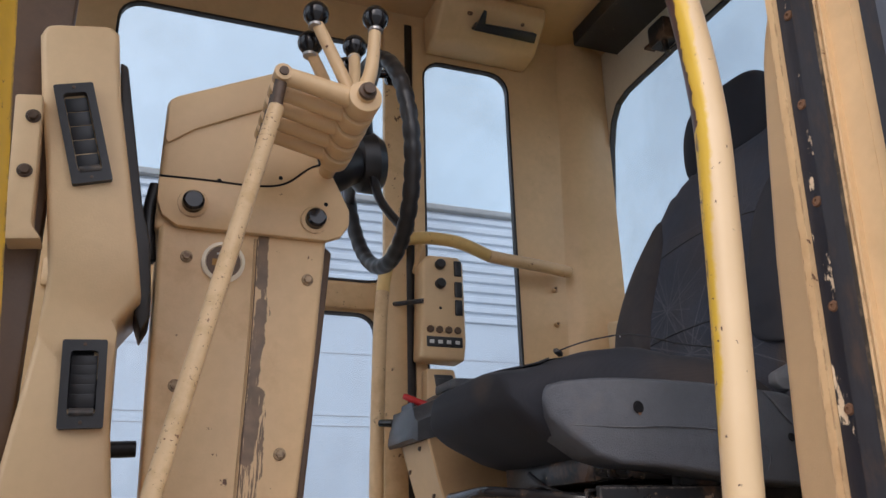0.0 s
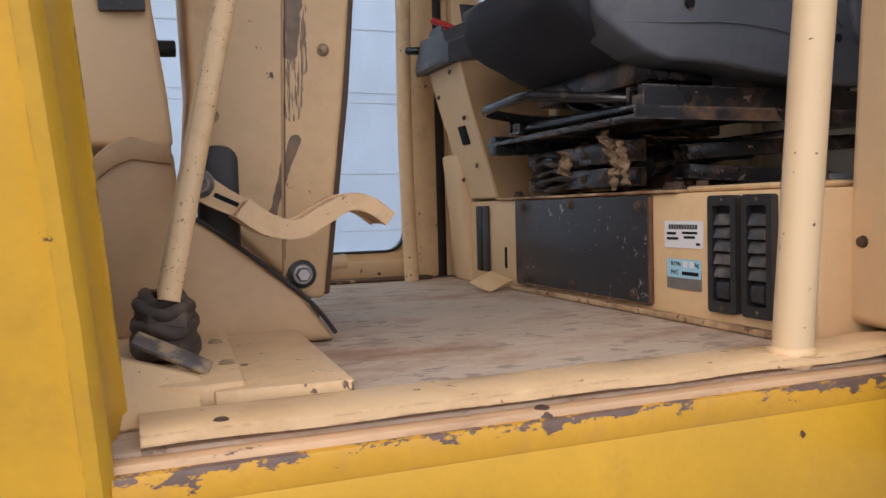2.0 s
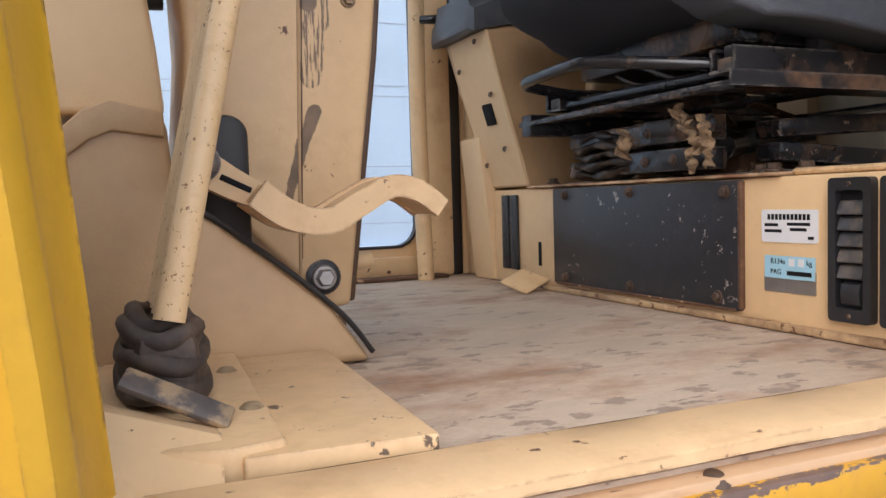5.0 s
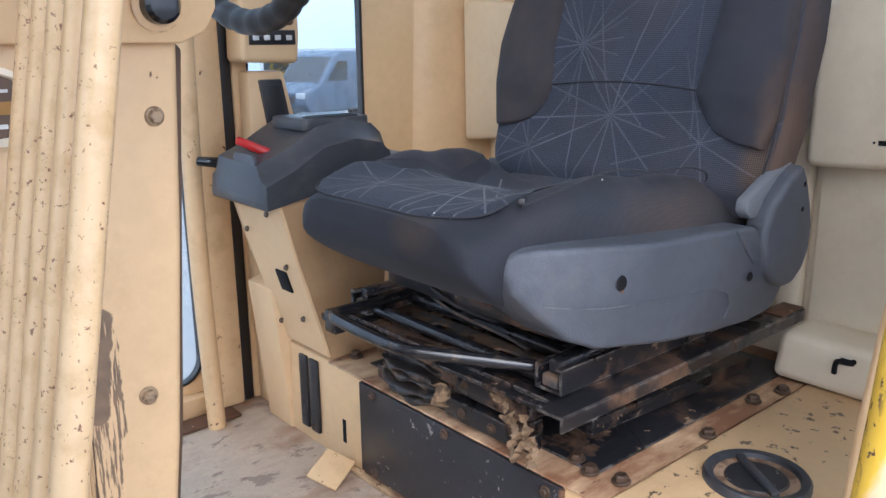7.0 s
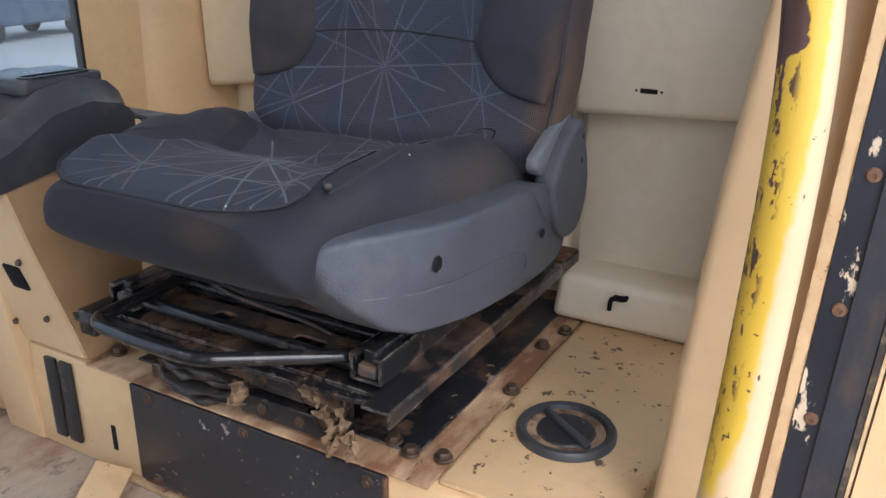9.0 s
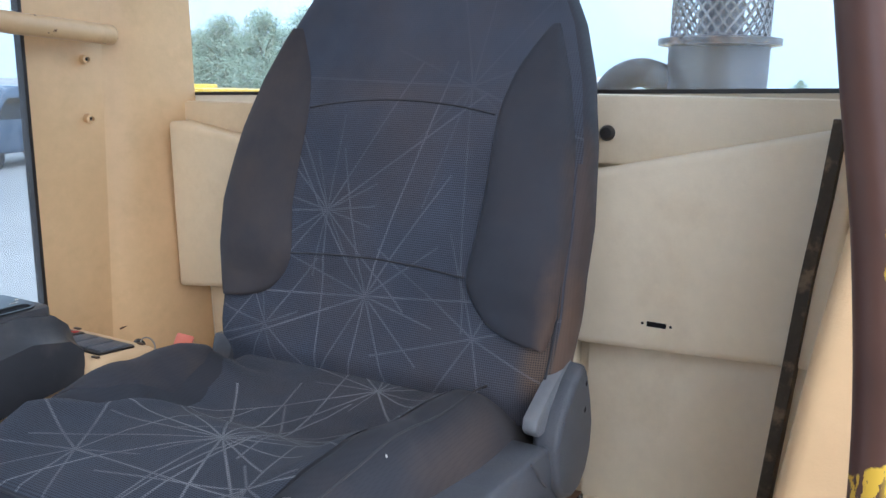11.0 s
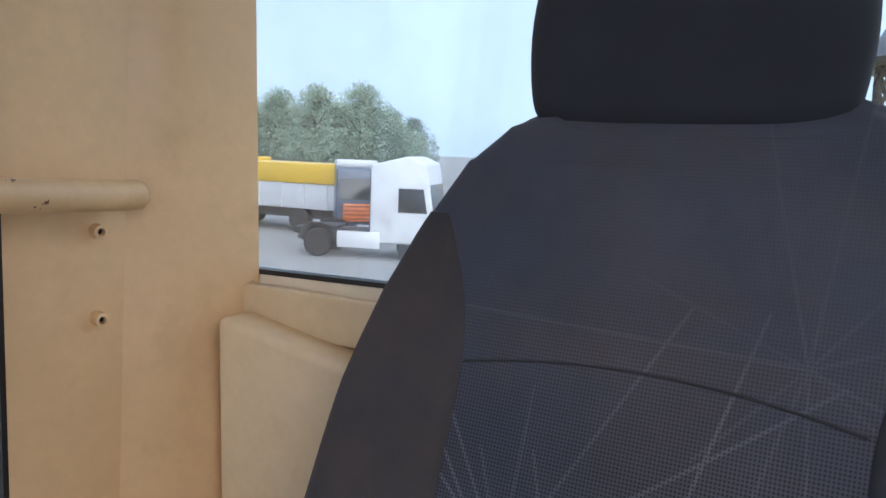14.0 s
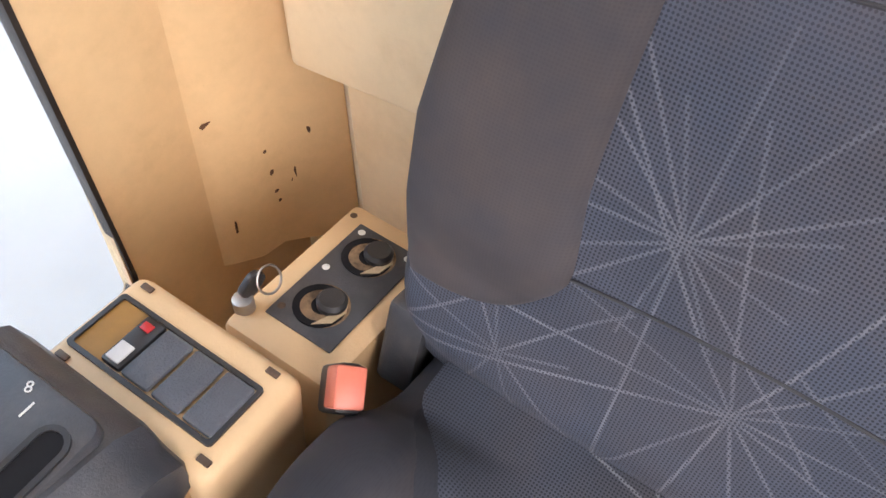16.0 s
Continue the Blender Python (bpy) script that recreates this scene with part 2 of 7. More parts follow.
M["dark_panel"] = surface("scuffed_dark_panel", (0.026, 0.027, 0.032), 0.42, var=0.3, stain=((0.085, 0.07, 0.06), 11, 0.54, 0.8, 0.3), chips=((0.30, 0.27, 0.24), 75, 0.655), worn=((0.20, 0.12, 0.075), 0.003))
M["black_plastic"] = surface("black_plastic", (0.02, 0.02, 0.022), 0.38, var=0.2, fine=500, bump=0.12)
M["dark_plastic"] = surface("dusty_dark_grey_plastic", (0.048, 0.051, 0.059), 0.38, var=0.2, fine=600, bump=0.25, stain=((0.17, 0.15, 0.13), 14, 0.52, 0.8, 0.4))
M["grey_plastic"] = surface("grey_grained_plastic", (0.082, 0.091, 0.110), 0.48, var=0.2, fine=480, bump=0.9, depth=0.0012, stain=((0.15, 0.125, 0.10), 12, 0.58, 0.8, 0.4), worn=((0.17, 0.175, 0.185), 0.006))
M["rubber"] = surface("black_rubber_seal", (0.018, 0.0145, 0.013), 0.5, var=0.2)
M["boot"] = surface("dirty_rubber_boot", (0.05, 0.035, 0.028), 0.6, var=0.4, stain=((0.18, 0.12, 0.08), 25, 0.5, 0.7, 0.6))
M["bellows"] = surface("folded_dark_leather", (0.030, 0.025, 0.023), 0.45, var=0.4, fine=120, bump=0.5, depth=0.003, stain=((0.17, 0.115, 0.08), 34, 0.50, 0.66, 0.7))
M["strip"] = surface("chipped_black_strip", (0.014, 0.017, 0.027), 0.36, var=0.3, chips=((0.66, 0.53, 0.37), 40, 0.615), stretch=(1.0, 1.0, 0.4))
M["band"] = surface("rubbed_black_band", (0.026, 0.028, 0.036), 0.45, var=0.3, stain=((0.09, 0.055, 0.035), 30, 0.52, 0.7, 0.6), chips=((0.40, 0.31, 0.21), 60, 0.73), stretch=(1.0, 1.0, 0.35))
M["cap_face"] = surface("rust_speckled_cap", (0.40, 0.27, 0.17), 0.6, var=0.3, stain=((0.11, 0.06, 0.035), 45, 0.46, 0.6, 0.9))
M["ledge_paint"] = surface("rust_tinted_ledge_paint", (0.60, 0.385, 0.215), 0.55, var=0.15, stain=((0.27, 0.125, 0.06), 16, 0.52, 0.68, 0.75), chips=((0.12, 0.065, 0.045), 60, 0.66), stretch=(0.35, 1.0, 1.0))
M["lid_paint"] = surface("chipped_lid_paint", CREAM, 0.42, var=0.07, stain=((0.46, 0.28, 0.13), 10, 0.56, 0.78, 0.45), chips=((0.13, 0.08, 0.05), 44, 0.605), worn=((0.20, 0.09, 0.04), 0.008))
M["rust_paint"] = surface("rust_bled_orange_paint", (0.54, 0.36, 0.21), 0.6, var=0.2, stain=((0.18, 0.075, 0.035), 14, 0.42, 0.58, 0.9), chips=((0.13, 0.065, 0.04), 50, 0.66), stretch=(0.4, 1.0, 1.0))
M["amber"] = surface("amber_foam_backing", (0.36, 0.18, 0.035), 0.6, var=0.2)
M["bent_steel"] = surface("dirty_bent_steel", (0.14, 0.12, 0.11), 0.45, 0.5, var=0.3, stain=((0.5, 0.36, 0.22), 30, 0.5, 0.62, 0.9))
M["bracket_yellow"] = surface("faded_yellow_cream_paint", (0.62, 0.47, 0.17), 0.4, var=0.1, stain=((0.66, 0.40, 0.05), 18, 0.5, 0.6, 0.8), chips=((0.3, 0.11, 0.04), 40, 0.66))
M["bar_bare"] = surface("rust_ended_brown_bar", (0.10, 0.05, 0.038), 0.35, 0.3, var=0.25, stain=((0.45, 0.17, 0.05), 30, 0.5, 0.64, 0.8))
M["rod_paint"] = surface("chipped_cream_rod_paint", CREAM, 0.45, var=0.08, fine=200, stain=((0.45, 0.27, 0.10), 40, 0.5, 0.7, 0.5), chips=((0.22, 0.10, 0.045), 230, 0.625))
M["red"] = surface("red_plastic", (0.50, 0.02, 0.02), 0.35, var=0.1)
M["buckle"] = surface("faded_red_plastic", (0.62, 0.17, 0.11), 0.4, var=0.12)
M["steel"] = surface("dull_steel", (0.42, 0.40, 0.38), 0.38, 0.9, var=0.2)
M["screw_cream"] = surface("paint_splashed_screw", (0.38, 0.27, 0.16), 0.45, 0.2, var=0.3, coarse=90, stain=((0.14, 0.08, 0.045), 120, 0.48, 0.6, 0.9))
M["bolt"] = surface("rusty_painted_bolt", (0.105, 0.066, 0.044), 0.45, 0.3, var=0.4, coarse=60)
M["white"] = surface("white_label", (0.72, 0.72, 0.72), 0.4, var=0.04, stain=((0.5, 0.4, 0.3), 60, 0.6, 0.8, 0.4))
M["cyan"] = surface("pale_blue_label", (0.35, 0.60, 0.72), 0.4, var=0.05)
# Black for print, and painted in for the shade inside holes, slots and gaps.
M["ink_and_hole"] = surface("black_ink_and_hole", (0.010, 0.010, 0.012), 0.8, spec=0.2)
M["seam_thread"] = surface("dark_seam_thread", (0.030, 0.031, 0.037), 0.8)
M["pale"] = surface("pale_print", (0.6, 0.6, 0.58), 0.5)
M["cardboard"] = surface("torn_brown_liner", (0.30, 0.195, 0.11), 0.85, var=0.5, coarse=40, stain=((0.06, 0.04, 0.025), 60, 0.48, 0.62, 0.8))
M["pale_core"] = surface("pale_broken_plastic", (0.55, 0.42, 0.26), 0.6, var=0.25, coarse=60)
M["dark_seam"] = surface("mottled_dark_strip", (0.055, 0.042, 0.03), 0.7, var=0.4, coarse=25, stain=((0.28, 0.20, 0.12), 30, 0.52, 0.66, 0.6))
M["gloss_black"] = surface("rubbed_black_enamel", (0.018, 0.018, 0.021), 0.22, var=0.3, fine=90, bump=0.05, stain=((0.12, 0.085, 0.06), 30, 0.58, 0.75, 0.5), chips=((0.22, 0.12, 0.06), 60, 0.70))
M["dirty_steel"] = surface("dirt_caked_steel", (0.075, 0.072, 0.07), 0.6, 0.2, var=0.35, coarse=14, stain=((0.23, 0.135, 0.075), 18, 0.46, 0.62, 0.8), chips=((0.30, 0.21, 0.14), 70, 0.62))
M["dusty_louvre"] = surface("dusty_black_louvre", (0.045, 0.045, 0.048), 0.28, var=0.3, stain=((0.16, 0.125, 0.095), 40, 0.45, 0.65, 0.7))
M["rust_run"] = surface("rust_run", (0.17, 0.085, 0.045), 0.7, var=0.3, coarse=60)
M["light_plastic"] = surface("pale_grey_grained_plastic", (0.17, 0.18, 0.20), 0.5, var=0.15, fine=700, bump=0.4)
M["silencer"] = surface("grey_green_duct", (0.25, 0.268, 0.25), 0.4, 0.1, coarse=14, fine=90, var=0.25, stain=((0.34, 0.36, 0.33), 16, 0.5, 0.7, 0.6), chips=((0.05, 0.05, 0.045), 60, 0.72), stretch=(1.0, 1.0, 0.3))
M["ball"] = surface("glossy_black_knob", (0.012, 0.012, 0.014), 0.12, var=0.2, bump=0.02)


def stroked():
    """Cream paint with dark brushed grease strokes down the side, broken into bristle lines lower down."""
    m = surface("grease_streaked_cream_paint", CREAM, 0.45, var=0.08, stain=((0.36, 0.19, 0.08), 12, 0.52, 0.78, 0.45), chips=(RUST, 45, 0.70))
    N, L = m.node_tree.nodes, m.node_tree.links
    P = N["Principled BSDF"]
    co = N.new("ShaderNodeTexCoord").outputs["Object"]
    sep = N.new("ShaderNodeSeparateXYZ")
    L.new(co, sep.inputs[0])
    wob = calc(N, L, "MULTIPLY", calc(N, L, "SUBTRACT", noise_node(N, L, co, 55, 5, 0.6), 0.5), 0.012)
    x, z = sep.outputs[0], sep.outputs[2]
    mp = N.new("ShaderNodeMapping")
    mp.inputs["Rotation"].default_value = (0, radians(14), 0)
    mp.inputs["Scale"].default_value = (330, 1, 26)
    L.new(co, mp.inputs["Vector"])
    hair = noise_node(N, L, mp.outputs["Vector"], 1.0, 3, 0.6)
    solid = span(N, L, hair, 0.22, 0.36)
    dry = span(N, L, hair, 0.47, 0.53)
    total = None
    for x0, z0, x1, z1, w, wet in ((0.171, 0.70, 0.171, 0.63, 0.0085, 1), (0.171, 0.63, 0.181, 0.588, 0.006, 0), (0.173, 0.60, 0.170, 0.53, 0.0095, 1), (0.170, 0.53, 0.166, 0.465, 0.0075, 1),
                                   (0.172, 0.468, 0.162, 0.38, 0.012, 1), (0.176, 0.45, 0.176, 0.36, 0.011, 0), (0.172, 0.40, 0.162, 0.30, 0.013, 0),
                                   (0.166, 0.262, 0.150, 0.222, 0.0075, 1), (0.150, 0.222, 0.132, 0.163, 0.006, 1)):
        dx, dz = x1 - x0, z1 - z0
        n2 = dx * dx + dz * dz
        px, pz = calc(N, L, "SUBTRACT", x, x0), calc(N, L, "SUBTRACT", z, z0)
        t = calc(N, L, "DIVIDE", calc(N, L, "ADD", calc(N, L, "MULTIPLY", px, dx), calc(N, L, "MULTIPLY", pz, dz)), n2)
        t = calc(N, L, "MINIMUM", calc(N, L, "MAXIMUM", t, 0.0), 1.0)
        ex, ez = calc(N, L, "SUBTRACT", px, calc(N, L, "MULTIPLY", t, dx)), calc(N, L, "SUBTRACT", pz, calc(N, L, "MULTIPLY", t, dz))
        d = calc(N, L, "SQRT", calc(N, L, "ADD", calc(N, L, "MULTIPLY", ex, ex), calc(N, L, "MULTIPLY", ez, ez)))
        on = span(N, L, calc(N, L, "ADD", d, wob), w - 0.0012, w, 1, 0)
        on = calc(N, L, "MULTIPLY", on, solid if wet else dry)
        total = on if total is None else calc(N, L, "MAXIMUM", total, on)
    near = span(N, L, sep.outputs[1], 1.175, 1.178, 0.85, 0)
    old = P.inputs["Base Color"].links[0].from_socket
    tone = mixed(N, L, span(N, L, noise_node(N, L, co, 40, 4), 0.35, 0.65), (0.055, 0.036, 0.027), (0.15, 0.09, 0.06))
    L.new(mixed(N, L, calc(N, L, "MULTIPLY", total, near), old, tone), P.inputs["Base Color"])
    return m


M["stroked"] = stroked()


def glass(name, tint=(0.9, 0.95, 0.97), amount=0.08):
    m, N, L, P = nodes_of(name)
    N.remove(P)
    tr, gl, mx = N.new("ShaderNodeBsdfTransparent"), N.new("ShaderNodeBsdfGlossy"), N.new("ShaderNodeMixShader")
    df, mx2 = N.new("ShaderNodeBsdfDiffuse"), N.new("ShaderNodeMixShader")
    tr.inputs["Color"].default_value = (*tint, 1)
    gl.inputs["Roughness"].default_value = 0.02
    fr = N.new("ShaderNodeLayerWeight")
    fr.inputs["Blend"].default_value = 0.25
    L.new(span(N, L, fr.outputs["Facing"], 0.0, 1.0, 0.015, 0.22), mx.inputs[0])
    L.new(tr.outputs[0], mx.inputs[1])
    L.new(gl.outputs[0], mx.inputs[2])
    co = N.new("ShaderNodeTexCoord").outputs["Object"]
    dust = span(N, L, noise_node(N, L, co, 3.0, 6, 0.6), 0.4, 0.85, 0.06, amount)
    df.inputs["Color"].default_value = (0.6, 0.62, 0.64, 1)
    L.new(dust, mx2.inputs[0])
    L.new(mx.outputs[0], mx2.inputs[1])
    L.new(df.outputs[0], mx2.inputs[2])
    L.new(mx2.outputs[0], N["Material Output"].inputs["Surface"])
    return m


M["glass"] = glass("dusty_window_glass", amount=0.19)


def fabric(name, base, line, pattern=(), amount=0.8, axes=(1, 2), pitch=0.0036, hole=0.75, dust_amount=0.4, fade=False, dust=(0.47, 0.78), dust_tone=(0.115, 0.080, 0.058), rubbed=()):
    """Woven cloth with small dark eyelets and printed star bursts. pattern: (axis pair, centre, rays, radius, turn)."""
    m, N, L, P = nodes_of(name)
    co = N.new("ShaderNodeTexCoord").outputs["Object"]
    sep = N.new("ShaderNodeSeparateXYZ")
    L.new(co, sep.inputs[0])
    big = noise_node(N, L, co, 7, 5)
    col = mixed(N, L, span(N, L, big, 0.35, 0.7), tuple(c * 0.85 for c in base), tuple(c * 1.15 for c in base))
    dusty = span(N, L, noise_node(N, L, co, 3.4, 6, 0.65), dust[0], dust[1], 0, dust_amount)
    for centre, radii, depth_ in rubbed:
        near = N.new("ShaderNodeMapping")
        near.inputs["Location"].default_value = [-c / r for c, r in zip(centre, radii)]
        near.inputs["Scale"].default_value = [1 / r for r in radii]
        L.new(co, near.inputs["Vector"])
        far = N.new("ShaderNodeVectorMath")
        far.operation = "LENGTH"
        L.new(near.outputs["Vector"], far.inputs[0])
        spot = span(N, L, calc(N, L, "ADD", far.outputs["Value"], calc(N, L, "MULTIPLY", noise_node(N, L, co, 16, 6, 0.65), 0.9)), 0.75, 1.5, depth_, 0.0)
        dusty = calc(N, L, "MAXIMUM", dusty, spot)
    col = mixed(N, L, dusty, col, dust_tone)
    u, v = sep.outputs[axes[0]], sep.outputs[axes[1]]
    k = 2 * math.pi / pitch
    su = calc(N, L, "SINE", calc(N, L, "MULTIPLY", calc(N, L, "ADD", u, v), k * 0.5))
    sv = calc(N, L, "SINE", calc(N, L, "MULTIPLY", calc(N, L, "SUBTRACT", u, v), k * 0.5))
    weave = calc(N, L, "MULTIPLY", su, sv)
    eyelet = span(N, L, weave, 0.05, 0.5)
    # Eyelets lose contrast with height, as if the upper back were dimly lit.
    if fade:
        eyelet = calc(N, L, "MULTIPLY", eyelet, span(N, L, sep.outputs[2], 0.78, 0.92, 1.0, 0.2))
    total = None
    for (ax, bx), (ca, cb), rays, radius, turn, weight in pattern:
        da = calc(N, L, "SUBTRACT", sep.outputs[ax], ca)
        db = calc(N, L, "SUBTRACT", sep.outputs[bx], cb)
        r = calc(N, L, "SQRT", calc(N, L, "ADD", calc(N, L, "MULTIPLY", da, da), calc(N, L, "MULTIPLY", db, db)))
        ang = calc(N, L, "ARCTAN2", db, da)
        kk = calc(N, L, "ADD", calc(N, L, "MULTIPLY", ang, rays / (2 * math.pi)), turn)
        idx = calc(N, L, "ROUND", kk)
        wn1 = N.new("ShaderNodeTexWhiteNoise")
        wn1.noise_dimensions = "1D"
        L.new(calc(N, L, "ADD", idx, turn * 7.3), wn1.inputs["W"])
        rnd = wn1.outputs["Value"]
        off = calc(N, L, "SUBTRACT", calc(N, L, "SUBTRACT", kk, idx), calc(N, L, "MULTIPLY", calc(N, L, "SUBTRACT", rnd, 0.5), 0.7))
        dist = calc(N, L, "MULTIPLY", calc(N, L, "ABSOLUTE", off), calc(N, L, "MULTIPLY", r, 2 * math.pi / rays))
        on = span(N, L, dist, 0.0008, 0.0019, 1, 0)
        reach = calc(N, L, "LESS_THAN", r, calc(N, L, "ADD", calc(N, L, "MULTIPLY", rnd, radius), radius * 0.3))
        on = calc(N, L, "MULTIPLY", on, calc(N, L, "MULTIPLY", reach, calc(N, L, "ADD", calc(N, L, "MULTIPLY", rnd, 0.5 * weight), 0.6 * weight)))
        total = on if total is None else calc(N, L, "MAXIMUM", total, on)
    if total is not None:
        wear = span(N, L, noise_node(N, L, co, 9, 4), 0.3, 0.65, 0.35, 1)
        # Print weakened with height, standing in for poor light on the upper back.
        dim_print = calc(N, L, "MULTIPLY", span(N, L, sep.outputs[2], 0.63, 0.67, 1.0, 0.62), span(N, L, sep.outputs[2], 0.78, 0.92, 1.0, 0.32))
        total = calc(N, L, "MULTIPLY", total, calc(N, L, "MULTIPLY", calc(N, L, "MULTIPLY", wear, dim_print), amount))
        col = mixed(N, L, total, col, line)
    col = mixed(N, L, calc(N, L, "MULTIPLY", eyelet, hole), col, tuple(c * 0.22 for c in base))
    L.new(col, P.inputs["Base Color"])
    P.inputs["Roughness"].default_value = 0.85
    P.inputs["Specular IOR Level"].default_value = 0.25
    P.inputs["Sheen Weight"].default_value = 0.04
    P.inputs["Sheen Roughness"].default_value = 0.4
    bp = N.new("ShaderNodeBump")
    bp.invert = True
    bp.inputs["Strength"].default_value, bp.inputs["Distance"].default_value = 0.35 * hole, 0.0008
    L.new(eyelet, bp.inputs["Height"])
    L.new(bp.outputs["Normal"], P.inputs["Normal"])
    return m


CLOTH, THREAD = (0.052, 0.061, 0.085), (0.26, 0.27, 0.295)
BROWN_DIRT = (0.115, 0.078, 0.057)
M["cloth"] = fabric("dark_plain_cloth", (0.030, 0.033, 0.042), THREAD, pitch=0.0026, hole=0.12, dust_amount=0.16, rubbed=[((0.53, 1.16, 0.49), (0.03, 0.05, 0.03), 0.5)])
M["cloth_rubbed"] = fabric("rubbed_plain_cloth", (0.035, 0.036, 0.044), THREAD, pitch=0.0026, hole=0.12, dust_amount=0.45, dust=(0.42, 0.7))
M["cloth_side"] = fabric("dirt_rubbed_side_cloth", (0.031, 0.034, 0.043), THREAD, pitch=0.0026, hole=0.12, dust_amount=0.18, dust_tone=BROWN_DIRT, rubbed=[((0.85, 1.00, 0.50), (0.20, 0.07, 0.06), 0.32)])
M["cloth_gusset"] = fabric("dirt_edged_back_cloth", (0.038, 0.042, 0.054), THREAD, pitch=0.0026, hole=0.12, dust_amount=0.22, dust_tone=(0.14, 0.088, 0.060), rubbed=[((1.02, 0.985, 0.56), (0.10, 0.040, 0.14), 0.75), ((1.06, 0.985, 0.72), (0.06, 0.03, 0.2), 0.35)])
M["cloth_head"] = fabric("dark_headrest_cloth", (0.025, 0.029, 0.040), THREAD, pitch=0.0016, hole=0.25, dust_amount=0.12)
M["cloth_back"] = fabric("star_print_back_cloth", CLOTH, THREAD, [
    ((1, 2), (1.266, 0.590), 14, 0.26, 0.2, 1.0), ((1, 2), (1.341, 0.699), 17, 0.22, 0.55, 0.9),
    ((1, 2), (1.15, 0.87), 11, 0.30, 0.1, 0.6), ((1, 2), (1.10, 0.56), 8, 0.2, 0.35, 0.7), ((1, 2), (1.43, 0.53), 9, 0.16, 0.8, 0.8)], 0.46, fade=True, pitch=0.0028, hole=0.8,
    rubbed=[((1.0, 1.01, 0.54), (0.06, 0.035, 0.06), 0.9), ((1.0, 1.26, 0.86), (0.2, 0.18, 0.03), 0.35)])
M["cloth_seat"] = fabric("star_print_seat_cloth", (0.050, 0.058, 0.078), (0.27, 0.28, 0.30), [
    ((0, 1), (0.70, 1.235), 17, 0.22, 0.3, 1.0), ((0, 1), (0.764, 1.216), 11, 0.24, 0.7, 0.9), ((0, 1), (0.954, 1.212), 13, 0.22, 0.15, 1.0), ((0, 1), (0.60, 1.33), 9, 0.2, 0.4, 0.9), ((0, 1), (0.62, 1.13), 9, 0.14, 0.6, 0.8)], 0.8, axes=(0, 1), pitch=0.0028, hole=0.8, dust_amount=0.4)


# ---- building helpers ----
def thing(name, label, category, at=(0, 0, 0), group="", kind=""):
    ob = new(name)
    ob.empty_display_size = 0.05
    ob.location = at
    return tagged(ob, label, category, group, kind)


def part(name, bm, material, parent=None, label="", smooth=True, angle=38):
    """Links a bmesh, in world coordinates, as one mesh object under a thing or a part."""
    me = bpy.data.meshes.new(name)
    bmesh.ops.recalc_face_normals(bm, faces=bm.faces[:])
    bm.to_mesh(me)
    bm.free()
    me.materials.append(material if not isinstance(material, str) else M[material])
    if smooth:
        for p in me.polygons:
            p.use_smooth = True
        me.set_sharp_from_angle(angle=radians(angle))
    ob = new(name, me)
    if parent is not None:
        ob.parent = parent
        if parent.type == "EMPTY":
            ob.matrix_parent_inverse = Matrix.Translation(-parent.location)
    if label:
        ob["label"] = label
    return ob


def solo(name, bm, material, label, category, group="", kind="", **kw):
    return tagged(part(name, bm, material, None, **kw), label, category, group, kind)


def join(*bms):
    out = bms[0]
    for b in bms[1:]:
        me = bpy.data.meshes.new("tmp")
        b.to_mesh(me)
        b.free()
        out.from_mesh(me)
        bpy.data.meshes.remove(me)
    return out


def bevel(bm, offset, seg=2, angle=25):
    if offset > 0:
        es = [e for e in bm.edges if len(e.link_faces) == 2 and e.calc_face_angle(0) > radians(angle)]
        bmesh.ops.bevel(bm, geom=es, offset=offset, segments=seg, affect="EDGES", profile=0.5, clamp_overlap=True)
    return bm


def turned(bm, m):
    bmesh.ops.transform(bm, matrix=m, verts=bm.verts[:])
    return bm


def box(lo, hi, b=0.0, seg=2):
    bm = bmesh.new()
    bmesh.ops.create_cube(bm, size=1)
    c = [(a + d) / 2 for a, d in zip(lo, hi)]
    s = [abs(d - a) for a, d in zip(lo, hi)]
    turned(bm, Matrix.Translation(c) @ Matrix.Diagonal((*s, 1)))
    return bevel(bm, b, seg)


def place(plane, u, v, w):
    return {"xz": (u, w, v), "xy": (u, v, w), "yz": (w, u, v)}[plane]


def prism(pts, plane, a, b, bev=0.0, seg=2):
    """A polygon in a plane, drawn out from a to b across it."""
    bm = bmesh.new()
    f = bm.faces.new([bm.verts.new(place(plane, u, v, a)) for u, v in pts])
    r = bmesh.ops.extrude_face_region(bm, geom=[f])
    d = Vector(place(plane, 0, 0, b - a))
    bmesh.ops.translate(bm, vec=d, verts=[g for g in r["geom"] if isinstance(g, bmesh.types.BMVert)])
    bmesh.ops.recalc_face_normals(bm, faces=bm.faces[:])
    return bevel(bm, bev, seg)


def rounded(lo, hi, r, n=5):
    """A rectangle with round corners, as 2D points."""
    out = []
    for cx, cy, a0 in ((hi[0] - r, hi[1] - r, 0), (lo[0] + r, hi[1] - r, 90), (lo[0] + r, lo[1] + r, 180), (hi[0] - r, lo[1] + r, 270)):
        for i in range(n + 1):
            a = radians(a0 + 90 * i / n)
            out.append((cx + r * math.cos(a), cy + r * math.sin(a)))
    return out


